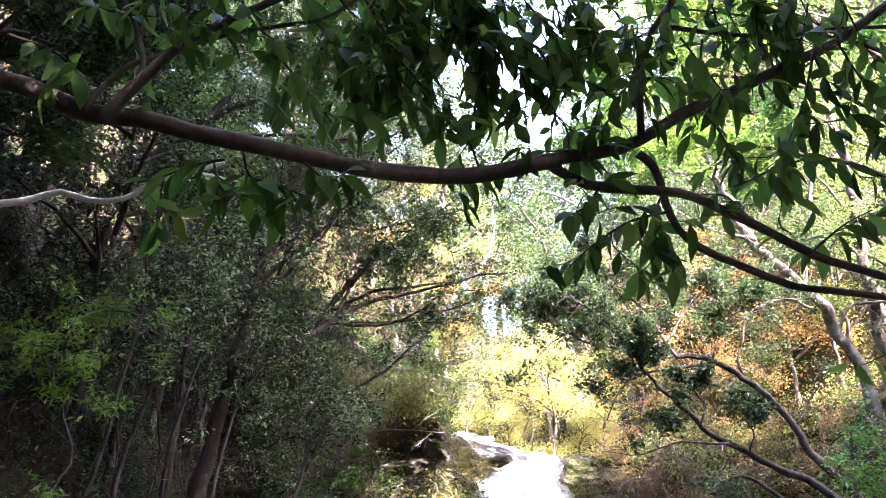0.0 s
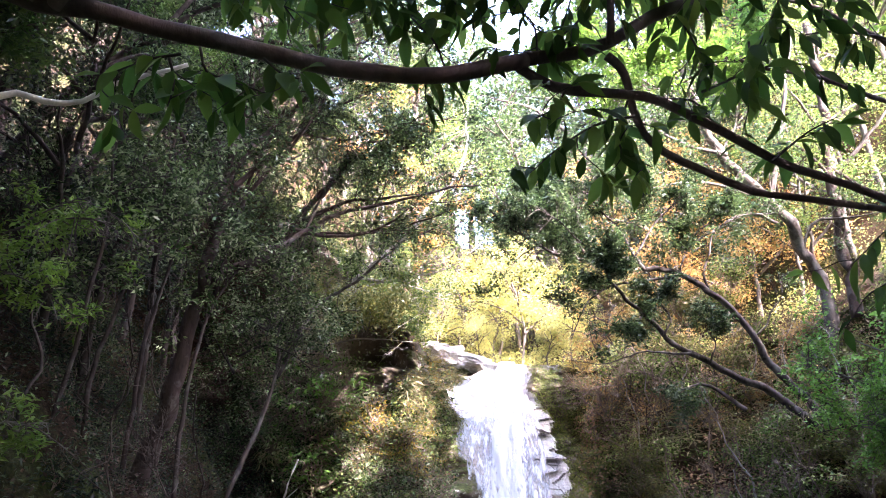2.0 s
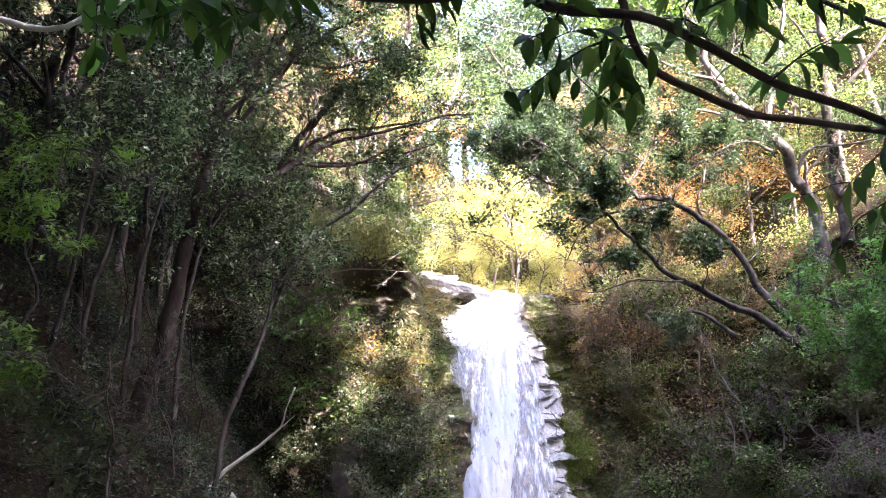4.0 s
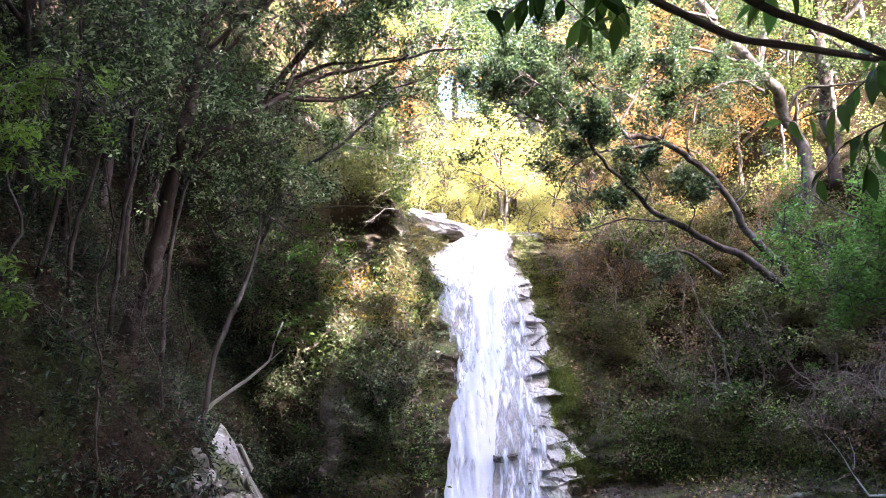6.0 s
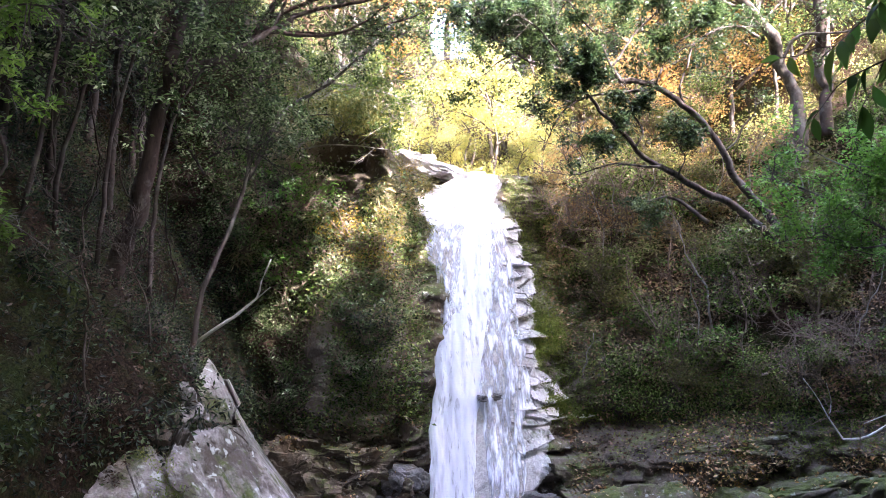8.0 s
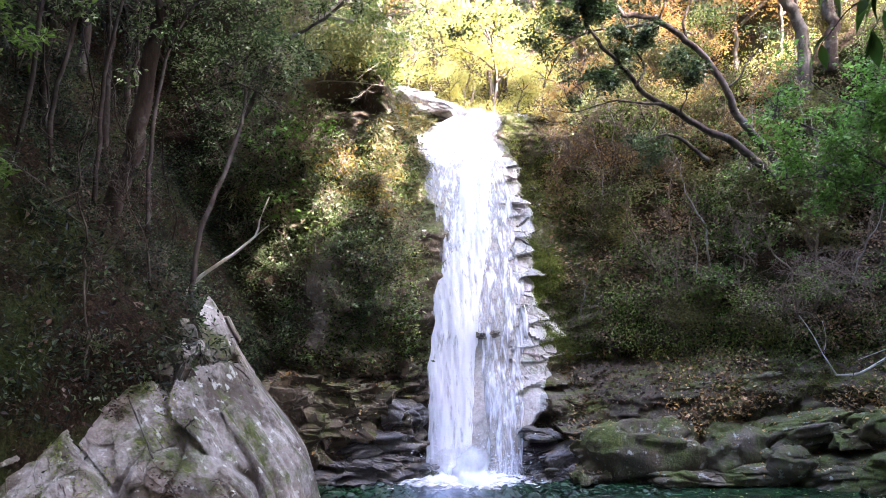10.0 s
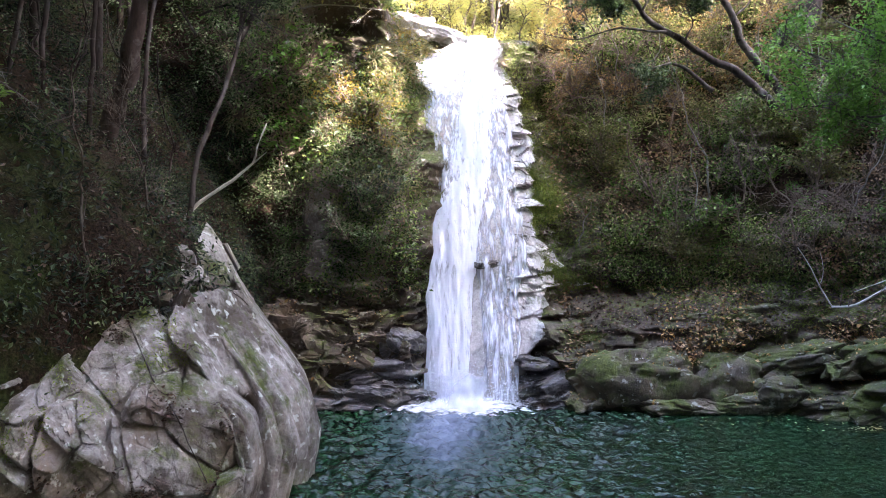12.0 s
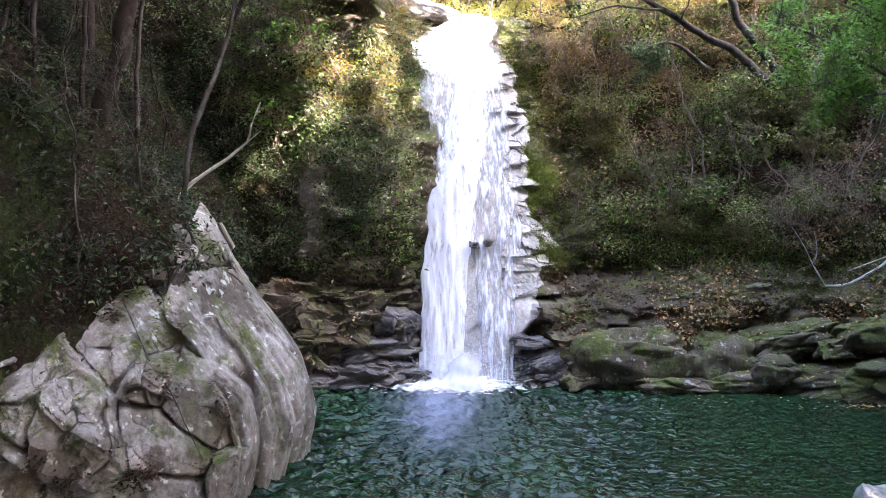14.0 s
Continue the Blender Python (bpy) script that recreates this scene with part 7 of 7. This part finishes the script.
g = np.random.default_rng(19)
for pts, count in (
        ([(-0.71, 1.7, 5.07), (-0.69, 1.71, 5), (-0.63, 1.71, 4.97), (-0.53, 1.72, 4.93)], 10),
        ([(-0.76, 1.7, 5.05), (-0.85, 1.69, 5.03), (-0.92, 1.69, 5), (-0.98, 1.68, 4.98)], 9),
        ([(-0.79, 1.7, 5.04), (-0.77, 1.7, 4.96), (-0.78, 1.7, 4.89)], 6),
        ([(-0.55, 1.75, 5.06), (-0.5, 1.75, 5.01), (-0.45, 1.75, 4.99)], 6),
        ([(-0.54, 1.75, 5.57), (-0.43, 1.77, 5.43), (-0.4, 1.78, 5.29), (-0.38, 1.8, 5.19)], 13),
        ([(-0.64, 1.7, 5.41), (-0.56, 1.75, 5.32), (-0.47, 1.8, 5.2)], 10),
        ([(-0.41, 1.8, 5.73), (-0.31, 1.83, 5.52), (-0.19, 1.87, 5.33), (-0.14, 1.9, 5.21)], 16),
        ([(-0.38, 1.8, 5.78), (-0.16, 1.84, 5.6), (-0.04, 1.88, 5.51), (0.04, 1.91, 5.35), (0.06, 1.95, 5.23)], 16),
        ([(-0.08, 1.9, 5.93), (0, 1.92, 5.68), (0.07, 1.93, 5.53), (0.11, 1.95, 5.4)], 14),
        ([(-0.3, 1.8, 5.75), (-0.23, 1.83, 5.57), (-0.2, 1.85, 5.41)], 10),
        ([(0.55, 2.08, 5.74), (0.4, 2.05, 5.66), (0.26, 2.03, 5.59), (0.15, 2, 5.41)], 14),
        ([(0.46, 2.05, 5.69), (0.38, 2.02, 5.53), (0.31, 2, 5.32)], 10),
        ([(0.48, 2.05, 5.52), (0.59, 2.08, 5.53), (0.66, 2.1, 5.45)], 9),
        ([(0.73, 2.1, 5.71), (0.69, 2.1, 5.57), (0.6, 2.1, 5.48)], 8),
        ([(0.48, 2.02, 5.04), (0.44, 2.01, 4.94), (0.45, 2.01, 4.86), (0.52, 2, 4.81)], 13),
        ([(0.3, 2, 5.08), (0.25, 1.98, 5), (0.18, 1.97, 4.96)], 9),
        ([(0.5, 2.02, 4.99), (0.37, 2, 4.95), (0.25, 1.97, 4.86), (0.17, 1.95, 4.78)], 14),
        ([(1.11, 2.15, 5.66), (1.03, 2.13, 5.45), (0.95, 2.12, 5.3), (0.89, 2.1, 5.17)], 14),
        ([(1.11, 2.15, 5.66), (1.16, 2.17, 5.45), (1.24, 2.18, 5.37), (1.28, 2.2, 5.29)], 12),
        ([(1.23, 2.2, 5.75), (1.29, 2.22, 5.57), (1.37, 2.25, 5.46)], 10),
        ([(0.69, 2.1, 5.41), (0.74, 2.1, 5.26), (0.74, 2.1, 5.15)], 9),
        ([(0.73, 2.1, 5.11), (0.93, 2.12, 5.2), (1.08, 2.13, 5.21), (1.15, 2.15, 5.14)], 13),
        ([(0.76, 2.1, 4.98), (0.7, 2.09, 5.07), (0.61, 2.08, 5.08)], 8),
        ([(0.91, 2.12, 4.87), (1.04, 2.13, 4.97), (1.15, 2.15, 5.03)], 7),
        ([(-0.9, 1.62, 5.4), (-0.83, 1.64, 5.49), (-0.78, 1.65, 5.56)], 8),
        ([(-0.21, 1.9, 5.11), (-0.11, 1.91, 5.09), (-0.03, 1.92, 5.07)], 7),
        ([(0.55, 2.08, 5.74), (0.63, 2.09, 5.84), (0.7, 2.1, 5.95)], 7),
        ([(-0.63, 1.75, 5.78), (-0.55, 1.77, 5.62), (-0.49, 1.78, 5.51), (-0.44, 1.8, 5.39)], 12),
        ([(-0.49, 1.8, 5.82), (-0.34, 1.82, 5.67), (-0.27, 1.83, 5.54), (-0.24, 1.85, 5.39)], 12),
        ([(0.07, 1.92, 5.94), (0.02, 1.93, 5.75), (-0.02, 1.94, 5.61), (-0.05, 1.95, 5.46)], 12),
        ([(0.19, 1.95, 5.96), (0.23, 1.97, 5.76), (0.24, 1.98, 5.6), (0.25, 2, 5.45)], 12),
        ([(0.34, 2, 6), (0.34, 2, 5.81), (0.36, 2, 5.63), (0.38, 2, 5.49)], 12),
        ([(0.78, 2.1, 6.06), (0.79, 2.1, 5.89), (0.8, 2.1, 5.71), (0.83, 2.1, 5.56)], 12),
        ([(0.96, 2.1, 6.04), (0.97, 2.12, 5.86), (0.98, 2.13, 5.7), (0.97, 2.15, 5.51)], 12),
        ([(1.26, 2.2, 6.06), (1.3, 2.2, 5.89), (1.32, 2.2, 5.73), (1.35, 2.2, 5.62)], 10),
        ([(-0.2, 1.9, 5.69), (-0.13, 1.92, 5.58), (-0.04, 1.93, 5.47), (-0.02, 1.95, 5.32)], 12),
        ([(0.38, 2, 5.35), (0.32, 1.99, 5.28), (0.26, 1.98, 5.23)], 8),
        ([(-0.74, 1.7, 5.57), (-0.69, 1.71, 5.51), (-0.6, 1.72, 5.44)], 8),
        ([(-1.38, 1.55, 5.42), (-1.24, 1.55, 5.35), (-1.12, 1.55, 5.24)], 9),
        ([(-1.26, 1.58, 5.62), (-1.11, 1.59, 5.52), (-0.98, 1.6, 5.5)], 9),
        ([(1.45, 2.3, 4.81), (1.29, 2.3, 4.7), (1.21, 2.3, 4.63), (1.15, 2.3, 4.58)], 10),
        ([(1.41, 2.3, 4.6), (1.3, 2.3, 4.55), (1.2, 2.3, 4.5)], 7)):
    leafy_twig(pts, count, 0.0045, g)
for pts in (
        [(0.08, 1.95, 6.05), (0.12, 1.96, 5.82), (0.17, 1.97, 5.67), (0.23, 1.98, 5.53)], [(0.24, 2, 6.06), (0.28, 2, 5.82), (0.36, 2, 5.68)], [(0.37, 2.05, 6.1), (0.41, 2.05, 5.88), (0.47, 2.05, 5.77)],
        [(-0.2, 1.9, 6), (-0.09, 1.91, 5.73), (-0.06, 1.91, 5.57), (-0.08, 1.92, 5.46)], [(-0.56, 1.75, 5.82), (-0.44, 1.77, 5.63), (-0.34, 1.78, 5.54), (-0.27, 1.8, 5.42)], [(0.87, 2.2, 6.1), (0.89, 2.2, 5.87), (0.96, 2.2, 5.68)],
        [(1.16, 2.25, 6.12), (1.2, 2.25, 5.89), (1.3, 2.25, 5.82)], [(-0.06, 1.93, 5.12), (-0.09, 1.92, 5.21), (-0.16, 1.9, 5.29)], [(0.22, 1.98, 5.17), (0.21, 1.96, 5.29), (0.15, 1.95, 5.35)]):
    leafy_twig(pts, 0, 0.004, g)

g2 = np.random.default_rng(58)
for k in range(34):
    x = g2.uniform(-0.95, 0.5) if k < 25 else g2.uniform(0.45, 1.55)
    y = 1.84 + 0.2 * x + g2.uniform(-0.08, 0.08)
    z = (g2.uniform(5.45, 5.95) if k < 25 else g2.uniform(5.25, 6.0))
    lean, drop = g2.normal() * 0.10, g2.uniform(0.16, 0.30)
    leafy_twig([(x, y, z), (x + lean * 0.4, y, z - drop * 0.35), (x + lean, y + 0.02, z - drop * 0.75), (x + lean * 1.3, y + 0.02, z - drop)], int(g2.integers(8, 13)), 0.004, g2)

shapes = [np.array([w.co[:] for w in b.vertices]) for b in blades]
lv = np.vstack([q + shapes[k] @ m.T for q, m, k in extra])
lf = grid_faces(7, 3)
tagged(keep(build("foliage", lv, np.vstack([lf + 21 * k for k in range(len(extra))]), NEAR_LEAF), bough), kind="stuff")
v, f = join(shoots)
tagged(keep(build("shoot", v, f, BARK_DARK), bough), kind="stuff")

# Leaves over the viewpoint, out of view, added to shade the bough below.
over = np.random.default_rng(44).uniform((-4.5, -3.0, 6.6), (4.5, 1.7, 9.0), (520, 3))
tagged(keep(leaf_cloud("crown", over, 0.22, 9, 0.13, 0.055, NEAR_LEAF, np.random.default_rng(45), 0.4), bough), kind="stuff")

tree("bare_bough", "pale bare crooked bough hanging over the bank", [
    ([(-7.5, 4.0, 5.6), (-5.6, 4.0, 6.3)] + [(-3.68, 4, 6.5), (-3.11, 4.05, 6.49), (-2.93, 4.1, 6.55), (-2.79, 4.15, 6.63), (-2.65, 4.2, 6.58), (-2.45, 4.25, 6.59), (-2.3, 4.3, 6.73), (-2.06, 4.35, 6.83), (-1.82, 4.4, 6.93)], 0.045, 0.014),
    ([(-2.04, 4.3, 6.79), (-1.7, 4.35, 6.71), (-1.4, 4.4, 6.68)], 0.010, 0.005),
], BARK_WHITE, EVERGREEN, 6, shoots=0, bare=True, category="branch")
